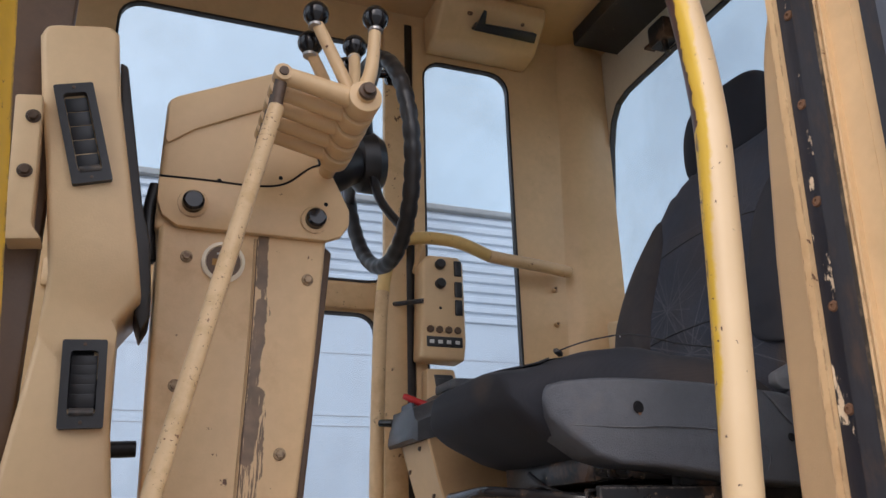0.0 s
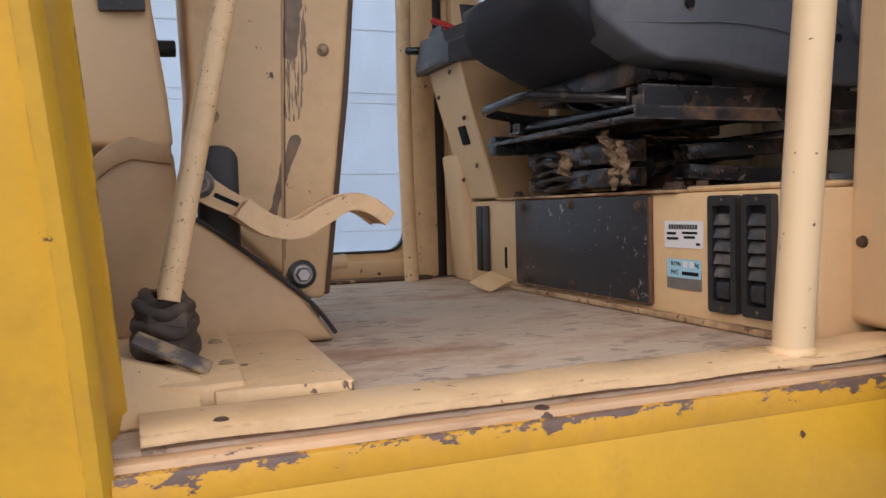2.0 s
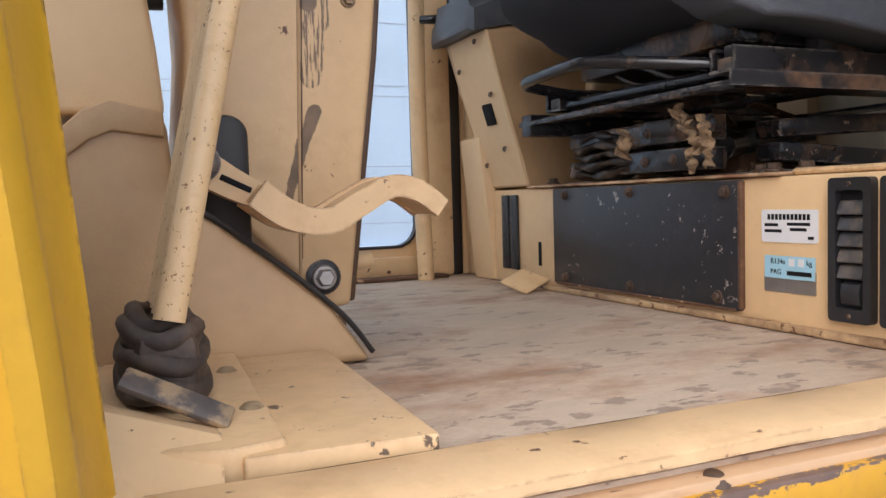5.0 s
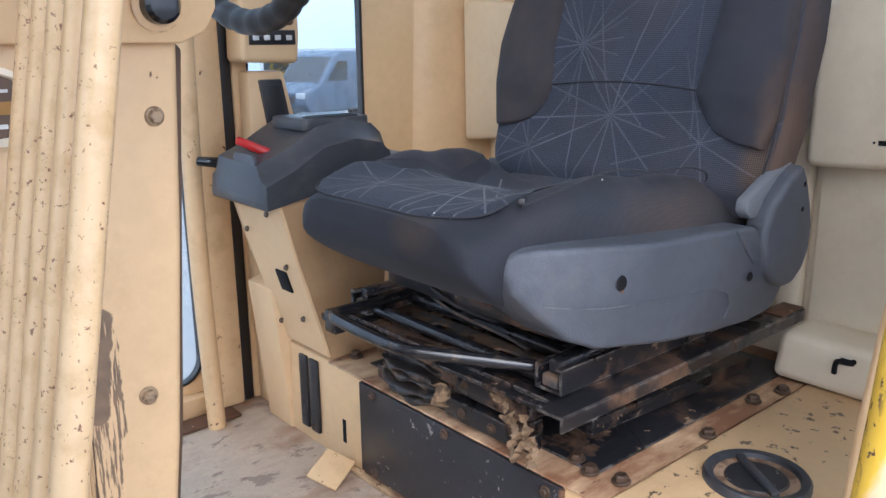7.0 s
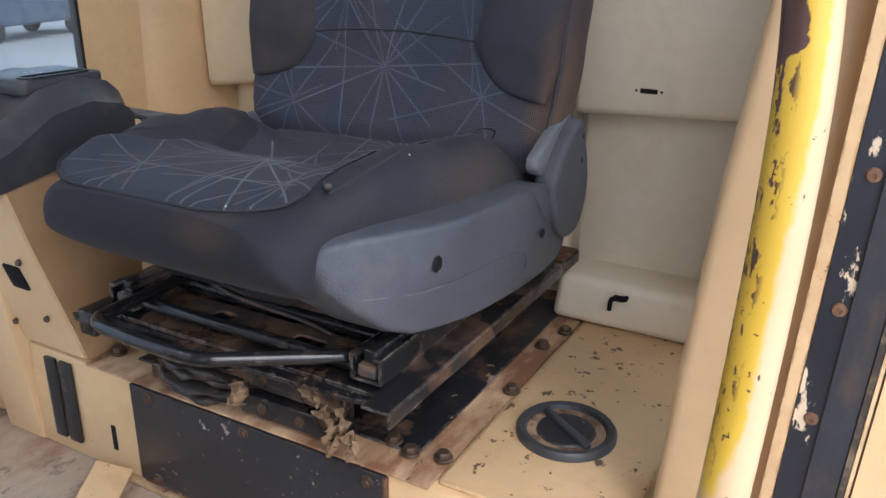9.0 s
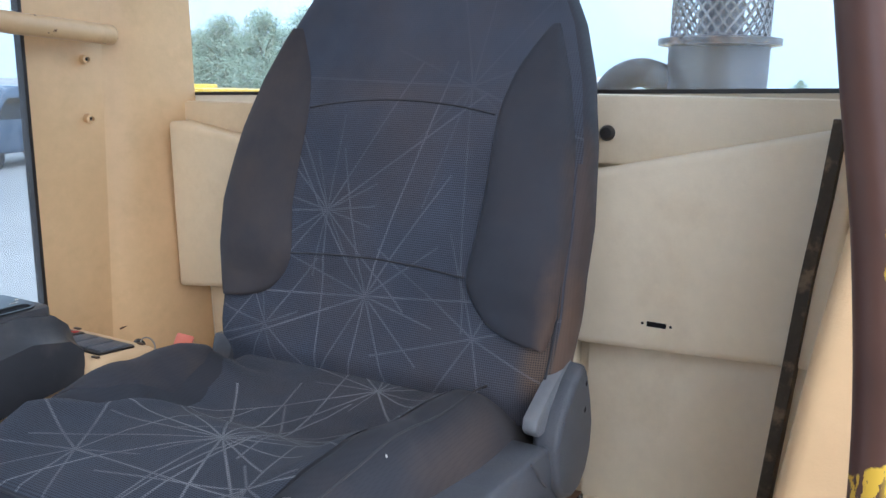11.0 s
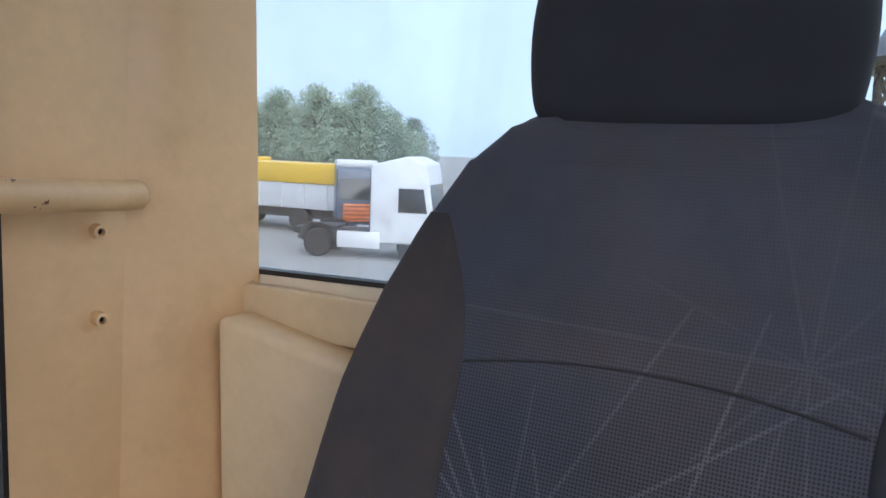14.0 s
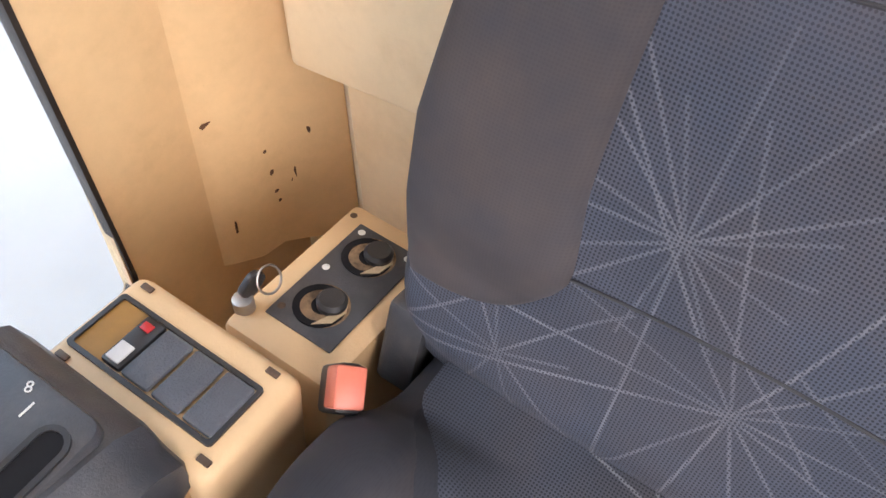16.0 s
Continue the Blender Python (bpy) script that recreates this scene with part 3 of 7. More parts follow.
def plate(outer, holes, plane, a, b):
    """A sheet with holes right through it."""
    bm = bmesh.new()
    edges = []
    for loop in (outer, *holes):
        vs = [bm.verts.new(place(plane, u, v, a)) for u, v in loop]
        edges += [bm.edges.new((vs[i], vs[(i + 1) % len(vs)])) for i in range(len(vs))]
    bmesh.ops.triangle_fill(bm, edges=edges, use_beauty=True)
    r = bmesh.ops.extrude_face_region(bm, geom=bm.faces[:])
    bmesh.ops.translate(bm, vec=Vector(place(plane, 0, 0, b - a)), verts=[g for g in r["geom"] if isinstance(g, bmesh.types.BMVert)])
    return bm


def rim(loop, plane, a, b, width):
    """A seal that follows a closed loop inwards by its width."""
    c = (sum(p[0] for p in loop) / len(loop), sum(p[1] for p in loop) / len(loop))
    inner = []
    for i, p in enumerate(loop):
        q, s = loop[i - 1], loop[(i + 1) % len(loop)]
        t = Vector((s[0] - q[0], s[1] - q[1])).normalized()
        nrm = Vector((-t.y, t.x))
        if nrm.dot(Vector((c[0] - p[0], c[1] - p[1]))) < 0:
            nrm = -nrm
        inner.append((p[0] + nrm.x * width, p[1] + nrm.y * width))
    return plate(loop, [inner], plane, a, b)


def rod(p, q, r, r2=None, seg=18, bev=0.0):
    p, q = Vector(p), Vector(q)
    bm = bmesh.new()
    bmesh.ops.create_cone(bm, cap_ends=True, segments=seg, radius1=r, radius2=r if r2 is None else r2, depth=(q - p).length)
    m = (q - p).to_track_quat("Z", "Y").to_matrix().to_4x4()
    turned(bm, Matrix.Translation((p + q) / 2) @ m)
    return bevel(bm, bev, 2, 50)


def curve_points(pts, n=8):
    pts = [Vector(p) for p in pts]
    out = []
    for i in range(len(pts) - 1):
        p0, p1, p2, p3 = pts[max(i - 1, 0)], pts[i], pts[i + 1], pts[min(i + 2, len(pts) - 1)]
        for k in range(n):
            t = k / n
            out.append(0.5 * ((2 * p1) + (p2 - p0) * t + (2 * p0 - 5 * p1 + 4 * p2 - p3) * t * t + (3 * p1 - p0 - 3 * p2 + p3) * t ** 3))
    out.append(pts[-1])
    return out


def tube(pts, r, seg=14, n=8, smooth=True, squash=1.0):
    """A bar swept along points; r may be a list of radii along it."""
    ps = curve_points(pts, n) if smooth else [Vector(p) for p in pts]
    bm = bmesh.new()
    loops = []
    up = None
    for i, p in enumerate(ps):
        d = (ps[min(i + 1, len(ps) - 1)] - ps[max(i - 1, 0)]).normalized()
        if up is None:
            up = d.orthogonal().normalized()
        up = (up - d * up.dot(d)).normalized()
        side = d.cross(up)
        rr = r if not isinstance(r, (list, tuple)) else np.interp(i / (len(ps) - 1), np.linspace(0, 1, len(r)), r)
        loops.append([bm.verts.new(p + up * math.cos(a) * rr + side * math.sin(a) * rr * squash) for a in (2 * math.pi * k / seg for k in range(seg))])
    for a, b in zip(loops, loops[1:]):
        for k in range(seg):
            bm.faces.new((a[k], a[(k + 1) % seg], b[(k + 1) % seg], b[k]))
    bm.faces.new(loops[0])
    bm.faces.new(loops[-1][::-1])
    return bm


def lathe(profile, at, axis=(0, 0, 1), seg=32):
    bm = bmesh.new()
    m = Matrix.Translation(at) @ Vector(axis).to_track_quat("Z", "Y").to_matrix().to_4x4()
    loops = []
    for r, h in profile:
        if r < 1e-5:
            loops.append([bm.verts.new(m @ Vector((0, 0, h)))])
        else:
            loops.append([bm.verts.new(m @ Vector((r * math.cos(2 * math.pi * k / seg), r * math.sin(2 * math.pi * k / seg), h))) for k in range(seg)])
    for a, b in zip(loops, loops[1:]):
        for k in range(seg):
            f = [a[k % len(a)], a[(k + 1) % len(a)], b[(k + 1) % len(b)], b[k % len(b)]]
            f = list(dict.fromkeys(f))
            if len(f) > 2:
                bm.faces.new(f)
    for l in (loops[0], loops[-1]):
        if len(l) > 2:
            bm.faces.new(l)
    return bm


def loft(loops, caps=True):
    bm = bmesh.new()
    ls = [[bm.verts.new(p) for p in l] for l in loops]
    n = len(ls[0])
    for a, b in zip(ls, ls[1:]):
        for k in range(n):
            bm.faces.new((a[k], a[(k + 1) % n], b[(k + 1) % n], b[k]))
    if caps:
        bm.faces.new(ls[0])
        bm.faces.new(ls[-1][::-1])
    return bm


def dense(rows, n=4):
    """Rows of numbers, smoothly filled in between."""
    a = [np.array(r, float) for r in rows]
    out = []
    for i in range(len(a) - 1):
        p0, p1, p2, p3 = a[max(i - 1, 0)], a[i], a[i + 1], a[min(i + 2, len(a) - 1)]
        for k in range(n):
            t = k / n
            out.append(0.5 * (2 * p1 + (p2 - p0) * t + (2 * p0 - 5 * p1 + 4 * p2 - p3) * t * t + (3 * p1 - p0 - 3 * p2 + p3) * t ** 3))
    out.append(a[-1])
    return [tuple(float(v) for v in r) for r in out]


def bolt(at, axis=(0, -1, 0), r=0.008, h=0.006):
    """A washer with a hex head on it."""
    w = lathe([(0.0, 0), (r * 1.35, 0), (r * 1.35, h * 0.3), (r * 1.2, h * 0.45), (0, h * 0.45)], at, axis, 16)
    hd = lathe([(0.0, h * 0.45), (r, h * 0.45), (r, h * 1.1), (r * 0.8, h * 1.3), (0, h * 1.3)], at, axis, 6)
    return join(w, hd)


def writing(name, text, size, m, material, parent):
    """Letters as flat meshes with a little depth."""
    cu = bpy.data.curves.new(name, "FONT")
    cu.body, cu.size, cu.extrude, cu.align_x, cu.align_y = text, size, 0.0002, "CENTER", "CENTER"
    tmp = bpy.data.objects.new("tmp", cu)
    me = bpy.data.meshes.new_from_object(tmp)
    bpy.data.objects.remove(tmp)
    me.transform(m)
    me.materials.append(M[material])
    ob = new(name, me)
    ob.parent = parent
    if parent.type == "EMPTY":
        ob.matrix_parent_inverse = Matrix.Translation(-parent.location)
    return ob


# ---- the cab's shell ----
WALL_Y, REAR_X = 1.885, 1.25

floor = solo("floor", box((-0.36, 0.665, -0.05), (REAR_X + 0.03, 1.93, 0.0), 0.004), "floor",
             "dusty tan cab floor mat with rust stains", "floor", kind="structure")

# far side wall: door with two panes, and a quarter window
DOOR_TOP, DOOR_LOW, QUARTER = rounded((-0.115, 0.875), (0.60, 1.575), 0.06), rounded((-0.115, 0.062), (0.562, 0.795), 0.05), rounded((0.694, 0.22), (0.965, 1.56), 0.06)
wall_far = solo("wall_far", plate([(-0.40, -0.02), (REAR_X + 0.012, -0.02), (REAR_X + 0.012, 0.85), (REAR_X + 0.068, 1.72), (-0.40, 1.72)],
                [DOOR_TOP, DOOR_LOW, QUARTER], "xz", WALL_Y, WALL_Y + 0.022), "cream", "cream painted steel side wall of the cab", "wall", kind="structure")
part("seal", box((0.637, WALL_Y - 0.012, 0.0), (0.661, WALL_Y + 0.001, 1.66), 0.004), "rubber", wall_far, "black rubber door seal")
part("post", box((0.575, WALL_Y - 0.022, 0.0), (0.637, WALL_Y + 0.001, 1.66), 0.008), "cream_worn", wall_far)
part("post", box((0.661, WALL_Y - 0.014, 0.0), (0.692, WALL_Y + 0.001, 1.66), 0.005), "cream", wall_far)
part("crossbar", box((-0.2, WALL_Y - 0.02, 0.80), (0.575, WALL_Y + 0.001, 0.868), 0.012), "cream_worn", wall_far)
part("kick_strip", box((-0.2, WALL_Y - 0.03, 0.004), (0.575, WALL_Y + 0.001, 0.045), 0.006), "cream_worn", wall_far)
part("threshold", box((-0.1, WALL_Y - 0.075, 0.001), (0.60, WALL_Y - 0.03, 0.008), 0.002), "rust", wall_far)
for i, loop in enumerate((DOOR_TOP, DOOR_LOW, QUARTER)):
    w = thing(f"window_{i + 1}", "dusty clear side window in a black rubber seal", "window", (loop[0][0], WALL_Y, loop[0][1]), kind="structure")
    part("seal", rim(loop, "xz", WALL_Y - 0.003, WALL_Y + 0.014, 0.006), "rubber", w)
    g = part("pane", prism(loop, "xz", WALL_Y + 0.005, WALL_Y + 0.009), "glass", w)
    g.visible_shadow = False


def lean(bm, z0=0.85, k=0.065):
    """Tips what lies above z0 back."""
    for v in bm.verts:
        if v.co.z > z0:
            v.co.x += (v.co.z - z0) * k
    return bm


def tip(bm, k=0.025, y0=1.81):
    """Lets a sill rise a little towards the door."""
    for v in bm.verts:
        v.co.z += (y0 - v.co.y) * k
    return bm


# rear wall with its large window
REAR_WIN = rounded((0.69, 0.842), (1.70, 1.505), 0.06)[6:12] + rounded((0.69, 0.842), (1.70, 1.505), 0.012)[12:18] + [(1.872, 0.842), (1.880, 0.850), (1.874, 1.0), (1.868, 1.16), (1.858, 1.36), (1.843, 1.44), (1.812, 1.487), (1.76, 1.503), (1.69, 1.505)]
wall_rear = solo("wall_rear", lean(plate([(0.55, -0.02), (1.935, -0.02), (1.935, 1.74), (0.55, 1.74)], [[(a, b + (1.81 - a) * 0.025) for a, b in REAR_WIN]], "yz", REAR_X, REAR_X + 0.016)),
                 "cream_trim", "cream painted rear wall of the cab", "wall", kind="structure")
w = thing("window_4", "wide dusty rear window in a black rubber seal", "window", (REAR_X, 1.25, 0.85), kind="structure")
part("seal", lean(tip(rim(REAR_WIN, "yz", REAR_X - 0.002, REAR_X + 0.016, 0.006))), "rubber", w)
g = part("pane", lean(tip(prism(REAR_WIN, "yz", REAR_X + 0.008, REAR_X + 0.012))), "glass", w)
g.visible_shadow = False

# moulded trim below the rear window
trim_left = thing("rear_trim_panel", "cream moulded trim pad with a slanted top edge", "trim panel", (REAR_X, 1.63, 0.52), kind="structure")
part("top_strip", box((REAR_X - 0.022, 1.42, 0.775), (REAR_X - 0.001, 1.818, 0.832), 0.006), "tan_trim", trim_left)
part("pad", prism([(1.807, 0.799), (1.60, 0.767), (1.46, 0.743), (1.46, 0.53), (1.800, 0.492)], "yz", 1.176, REAR_X - 0.002, 0.010, 3), "tan_trim", trim_left)
part("lower_panel", prism([(1.76, 0.51), (1.46, 0.51), (1.46, 0.18), (1.74, 0.18)], "yz", 1.215, REAR_X - 0.001, 0.006), "tan_trim", trim_left)
trim_right = thing("rear_trim_panel", "cream moulded trim pad with a round knob and a slot", "trim panel", (REAR_X, 0.9, 0.52), kind="structure")
part("top_strip", box((REAR_X - 0.02, 0.69, 0.765), (REAR_X - 0.001, 1.035, 0.862), 0.006), "cream_trim", trim_right)
part("edge_strip", box((REAR_X - 0.03, 1.037, 0.20), (REAR_X - 0.001, 1.075, 0.858), 0.006), "cream_trim", trim_right)
part("pad", prism([(0.70, 0.832), (1.032, 0.757), (1.032, 0.515), (0.70, 0.53)], "yz", 1.182, REAR_X - 0.003, 0.012, 3), "cream_trim", trim_right)
part("recess", box((1.222, 0.70, 0.25), (REAR_X - 0.001, 1.02, 0.53), 0.004), "cream_trim", trim_right)
part("ledge", prism([(0.70, 0.265), (1.02, 0.265), (1.03, 0.185), (0.70, 0.185)], "yz", 1.135, REAR_X - 0.002, 0.014, 3), "cream_trim", trim_right)
# Dark mottled strip along the seam between trim and housing.
part("trim_edge_strip", loft([[(1.165, y + 0.004, z), (1.165, y - 0.010, z), (1.19, y - 0.014, z), (1.19, y + 0.004, z)] for y, z in ((0.772, 0.19), (0.764, 0.35), (0.752, 0.509), (0.742, 0.643), (0.731, 0.748), (0.724, 0.84))]), "dark_seam", trim_right, "dark strip along the trim edge")
part("knob", lathe([(0, 0), (0.011, 0), (0.011, 0.004), (0.008, 0.010), (0, 0.011)], (REAR_X - 0.02, 1.012, 0.809), (-1, 0, 0), 18), "black_plastic", trim_right, "small round black knob")
part("slot", box((1.1805, 0.902, 0.556), (1.184, 0.928, 0.563), 0.001), "ink_and_hole", trim_right)
part("slot", box((1.1335, 0.905, 0.238), (1.138, 0.925, 0.247), 0.001), "ink_and_hole", trim_right)
part("hook", tube([(1.134, 0.905, 0.246), (1.125, 0.908, 0.245), (1.124, 0.925, 0.243), (1.130, 0.930, 0.222)], 0.004, 8), "ink_and_hole", trim_right)
for y in (0.896, 0.934):
    part("screw_hole", lathe([(0, 0), (0.002, 0), (0, 0.001)], (1.1815, y, 0.5595), (-1, 0, 0), 10), "ink_and_hole", trim_right)

# corner columns
def column(y_wall, s):
    pts = [(0.952, y_wall), (0.97, y_wall + s * 0.004), (1.070, y_wall + s * 0.012), (1.095, y_wall - s * 0.010), (1.128, y_wall - s * 0.033), (1.165, y_wall - s * 0.040),
           (1.21, y_wall - s * 0.034), (1.248, y_wall - s * 0.026), (1.248, y_wall + s * 0.02), (0.952, y_wall + s * 0.02)]
    bm = prism(pts, "xy", 0.16, 1.70)
    bmesh.ops.bisect_plane(bm, geom=bm.verts[:] + bm.edges[:] + bm.faces[:], plane_co=(0, 0, 0.85), plane_no=(0, 0, 1))
    for v in bm.verts:
        x, z = v.co.x, v.co.z
        rear = min(1.0, max(0.0, (x - 1.17) / 0.07))
        v.co.x += (1 - rear) * 0.0359 * (z - 0.16) + rear * 0.065 * max(0.0, z - 0.85)
        v.co.y -= s * rear * (0.051 - 0.09 * (max(z, 0.5) - 0.85)) if v.co.y * s < (y_wall + s * 0.015) * s else 0.0
    return bm


column_far = solo("corner_column", column(WALL_Y, 1), "cream", "cream painted rear corner column with two bolts", "column", kind="structure", angle=60)
solo("corner_column", column(0.622, -1), "cream", "cream painted rear corner column beside the door", "column", kind="structure", angle=60)
for z in (0.902, 0.803):
    part("boss", lathe([(0.014, 0), (0.013, 0.002), (0.0085, 0.005), (0.0078, 0.030), (0.0042, 0.0305), (0.0038, 0.022), (0, 0.022)], (1.075, 1.8965, z), (-0.25, -0.97, 0), 18), "cream", column_far, "hollow painted stud")
    part("stud_hole", lathe([(0, 0.0002), (0.0036, 0.0002), (0.0036, 0)], (1.0694, 1.8748, z), (-0.25, -0.97, 0), 12), "ink_and_hole", column_far)

# Paler raised line that follows the column's fold.
part("fold_ridge", tube([(1.071 + 0.0359 * (z - 0.16), 1.8965, z) for z in (0.20, 0.35, 0.5, 0.7, 0.95, 1.25, 1.6)], 0.0022, 8, 4), "cream_trim", column_far, "pale ridge down the fold")
random.seed(21)
for x, z, w, h in ((1.207, 0.365, 0.002, 0.005), (1.160, 0.345, 0.002, 0.002), (1.176, 0.335, 0.002, 0.002), (1.164, 0.305, 0.003, 0.004), (1.190, 0.295, 0.0035, 0.010), (1.186, 0.285, 0.002, 0.006), (1.166, 0.268, 0.003, 0.002), (1.169, 0.248, 0.003, 0.002), (1.107, 0.235, 0.0015, 0.012), (1.109, 0.42, 0.011, 0.0008)):
    lean_x = x - 0.0359 * (z - 0.16)
    y = 1.885 + float(np.interp(lean_x, (1.07, 1.095, 1.128, 1.165, 1.21), (0.012, -0.010, -0.033, -0.040, -0.034))) - min(1.0, max(0.0, (lean_x - 1.17) / 0.07)) * 0.0825
    part("paint_scrape", turned(prism([(-w, -h), (w * 0.5, -h * 0.8), (w, h * 0.5), (0, h), (-w * 0.7, h * 0.3)], "xz", -0.0016, 0.004), pose(x, y, z, 0, random.uniform(-20, 20), 0)), "rust", column_far)

duct = thing("corner_duct", "grey-green scuffed round duct before the corner column", "duct", (1.125, 0.638, 1.03))
part("pipe", lathe([(0.0, 1.02), (0.060, 1.02), (0.068, 1.03), (0.072, 1.05), (0.070, 1.36), (0.066, 1.704), (0.0, 1.704)], (1.125, 0.638, 0), (0, 0, 1), 40), "silencer", duct)
part("bead", lathe([(0.072, 1.056), (0.0738, 1.060), (0.072, 1.064)], (1.125, 0.638, 0), (0, 0, 1), 40), "silencer", duct)

# roof, front, near side
# Dark box put in for the shadowed ceiling corner above the rear window.
solo("roof_shade_strip", box((1.15, 0.72, 1.650), (1.33, 1.80, 1.703), 0.006), "dark_panel", "dark strip for the shadowed rear of the ceiling", "liner", kind="structure")
wiper = thing("wiper_motor", "black wiper motor over the rear window", "wiper motor", (1.28, 1.53, 1.53))
part("case", box((1.245, 1.500, 1.515), (1.300, 1.575, 1.585), 0.010), "black_metal", wiper)
part("shaft", rod((1.262, 1.525, 1.520), (1.262, 1.518, 1.478), 0.010, 0.008, 14, 0.002), "black_metal", wiper)
part("mount", box((1.262, 1.575, 1.545), (1.302, 1.615, 1.553), 0.002), "brown", wiper)
solo("ceiling", join(box((-0.42, 0.50, 1.70), (1.40, 1.96, 1.76), 0.01)), "cream", "cream painted cab ceiling", "ceiling", kind="structure")
WIND = rounded((0.74, 0.30), (1.80, 1.58), 0.07)
wall_front = solo("wall_front", plate([(0.55, -0.02), (1.93, -0.02), (1.93, 1.71), (0.55, 1.71)], [WIND], "yz", -0.41, -0.365), "cream", "cream painted front frame of the cab", "wall", kind="structure")
w = thing("window_5", "clear windscreen in a black rubber seal", "window", (-0.39, 1.25, 0.3), kind="structure")
part("seal", rim(WIND, "yz", -0.415, -0.36, 0.010), "rubber", w)
part("pane", prism(WIND, "yz", -0.39, -0.385), "glass", w).visible_shadow = False
# Unseen window, mirrored from the far side and deepened to let light in.
NEAR_WIN = rounded((0.82, 0.22), (1.12, 1.53), 0.06)
solo("wall_near", plate([(0.76, -0.02), (REAR_X + 0.1, -0.02), (REAR_X + 0.1, 1.71), (0.76, 1.71)], [NEAR_WIN], "xz", 0.56, 0.605),
     "cream", "cream painted side wall behind the door", "wall", kind="structure")
w = thing("window_6", "dusty clear unseen side window added behind the door", "window", (0.95, 0.56, 0.3), kind="structure")
part("seal", rim(NEAR_WIN, "xz", 0.556, 0.609, 0.010), "rubber", w)
part("pane", prism(NEAR_WIN, "xz", 0.575, 0.580), "glass", w).visible_shadow = False
solo("door_header", box((-0.40, 0.56, 1.62), (0.80, 0.66, 1.70), 0.01), "cream", "cream painted beam over the door opening", "beam", kind="structure")

visor = thing("roof_locker", "cream overhead cover with a black latch bar", "overhead cover", (0.83, 1.8, 1.62))
part("cover", prism([(1.72, 1.70), (1.72, 1.66), (1.80, 1.585), (WALL_Y - 0.002, 1.575), (WALL_Y - 0.002, 1.70)], "yz", 0.70, 1.02, 0.012, 3), "cream", visor)
part("latch_bar", turned(prism([(-0.094, -0.012), (0.098, -0.014), (0.098, 0.014), (0.02, 0.013), (-0.085, 0.009)], "xz", -0.014, 0.010, 0.003), pose(0.893, 1.752, 1.612, 43, 0, 0)), "black_plastic", visor, "black latch bar")
part("latch_handle", turned(prism([(-0.085, 0.0), (-0.060, 0.0), (-0.066, 0.045), (-0.074, 0.047)], "xz", -0.012, -0.002, 0.002), pose(0.893, 1.752, 1.612, 43, 0, 0)), "black_plastic", visor)
for dx in (-0.11, -0.105, 0.055):
    part("rust_hole", turned(lathe([(0.006, 0), (0.005, 0.001), (0, 0.001)], (dx, -0.001, 0.03), (0, -1, 0), 10), pose(0.893, 1.758, 1.616, 43, 0, 0)), "rust", visor)

# front door post, yellow outside; the brown within paints cream in shade
post_a = thing("door_post", "yellow painted front door post with rust chips", "post", (-0.13, 0.62, -0.4), kind="structure")


def post_edge(z):
    """The inner edge of the post: it leans forwards and outwards with height."""
    return -0.057 - 0.077 * z, 0.74 - 0.15 * z


def front_post(inner):
    loops = []
    for z in (-0.3, -0.035, 0.1, 0.3, 0.6, 1.0, 1.3, 1.66):
        x, y = post_edge(z)
        if inner:
            loops.append([(x - 0.004, y + 0.001, z), (x - 0.030, y + 0.095, z), (-0.40, y + 0.095, z), (-0.40, y + 0.001, z)])
        else:
            xo = -0.077 - 0.09 * max(0.0, z)
            loops.append([(-0.40, y - 0.097, z), (xo - 0.022, y - 0.097, z), (xo - 0.014, y - 0.100, z), (xo - 0.006, y - 0.106, z), (xo + 0.004, y - 0.105, z), (xo + 0.011, y - 0.097, z), (xo + 0.012, y - 0.087, z), (xo + 0.006, y - 0.077, z), (xo + 0.006, y - 0.070, z), (x - 0.004, y - 0.004, z), (x, y, z), (-0.40, y, z)])
    return loft(loops)


part("outer_face", front_post(False), "yellow", post_a)
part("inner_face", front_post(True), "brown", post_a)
for z0, z1 in ((-0.10, 0.02), (0.045, 0.085), (0.13, 0.19), (0.235, 0.30)):
    part("weld_seam", tube([(-0.073 - 0.09 * max(0.0, z) + 0.0015 * math.sin(90 * z), 0.74 - 0.15 * z - 0.080 + 0.0015 * math.cos(70 * z), z) for z in np.linspace(z0, z1, 7)], 0.0045, 8, 2), "yellow", post_a)

# rear door post: jamb, black strip with screws, moulded inner housing
post_b = thing("door_post", "cream rear door post with a chipped black strip", "post", (0.7, 0.58, 0), kind="structure")


def slope(y):
    """The post's faces come out a little towards the top."""
    return lambda z: y - 0.045 * (z - 0.27)


def upright(y0, y1, x0, x1, z0=-0.1, z1=1.66, b=0.004):
    f, g = slope(y0), slope(y1)
    return bevel(loft([[(x0, f(z), z), (x1, f(z), z), (x1, g(z), z), (x0, g(z), z)] for z in (z0, z1)]), b)


part("jamb", upright(0.575, 0.636, 0.668, 0.79), "cream", post_b)
part("rib", upright(0.631, 0.641, 0.655, 0.67), "cream_worn", post_b)
part("black_strip", upright(0.577, 0.630, 0.661, 0.67, b=0.002), "strip", post_b, "chipped black metal strip")
part("raised_band", upright(0.583, 0.608, 0.6575, 0.663, b=0.002), "band", post_b, "rubbed dark middle band")
part("strip_fold", upright(0.577, 0.582, 0.656, 0.663, b=0.002), "dark_seam", post_b)
part("seal_lip", upright(0.5735, 0.5765, 0.655, 0.68, b=0.001), "cream_worn", post_b)
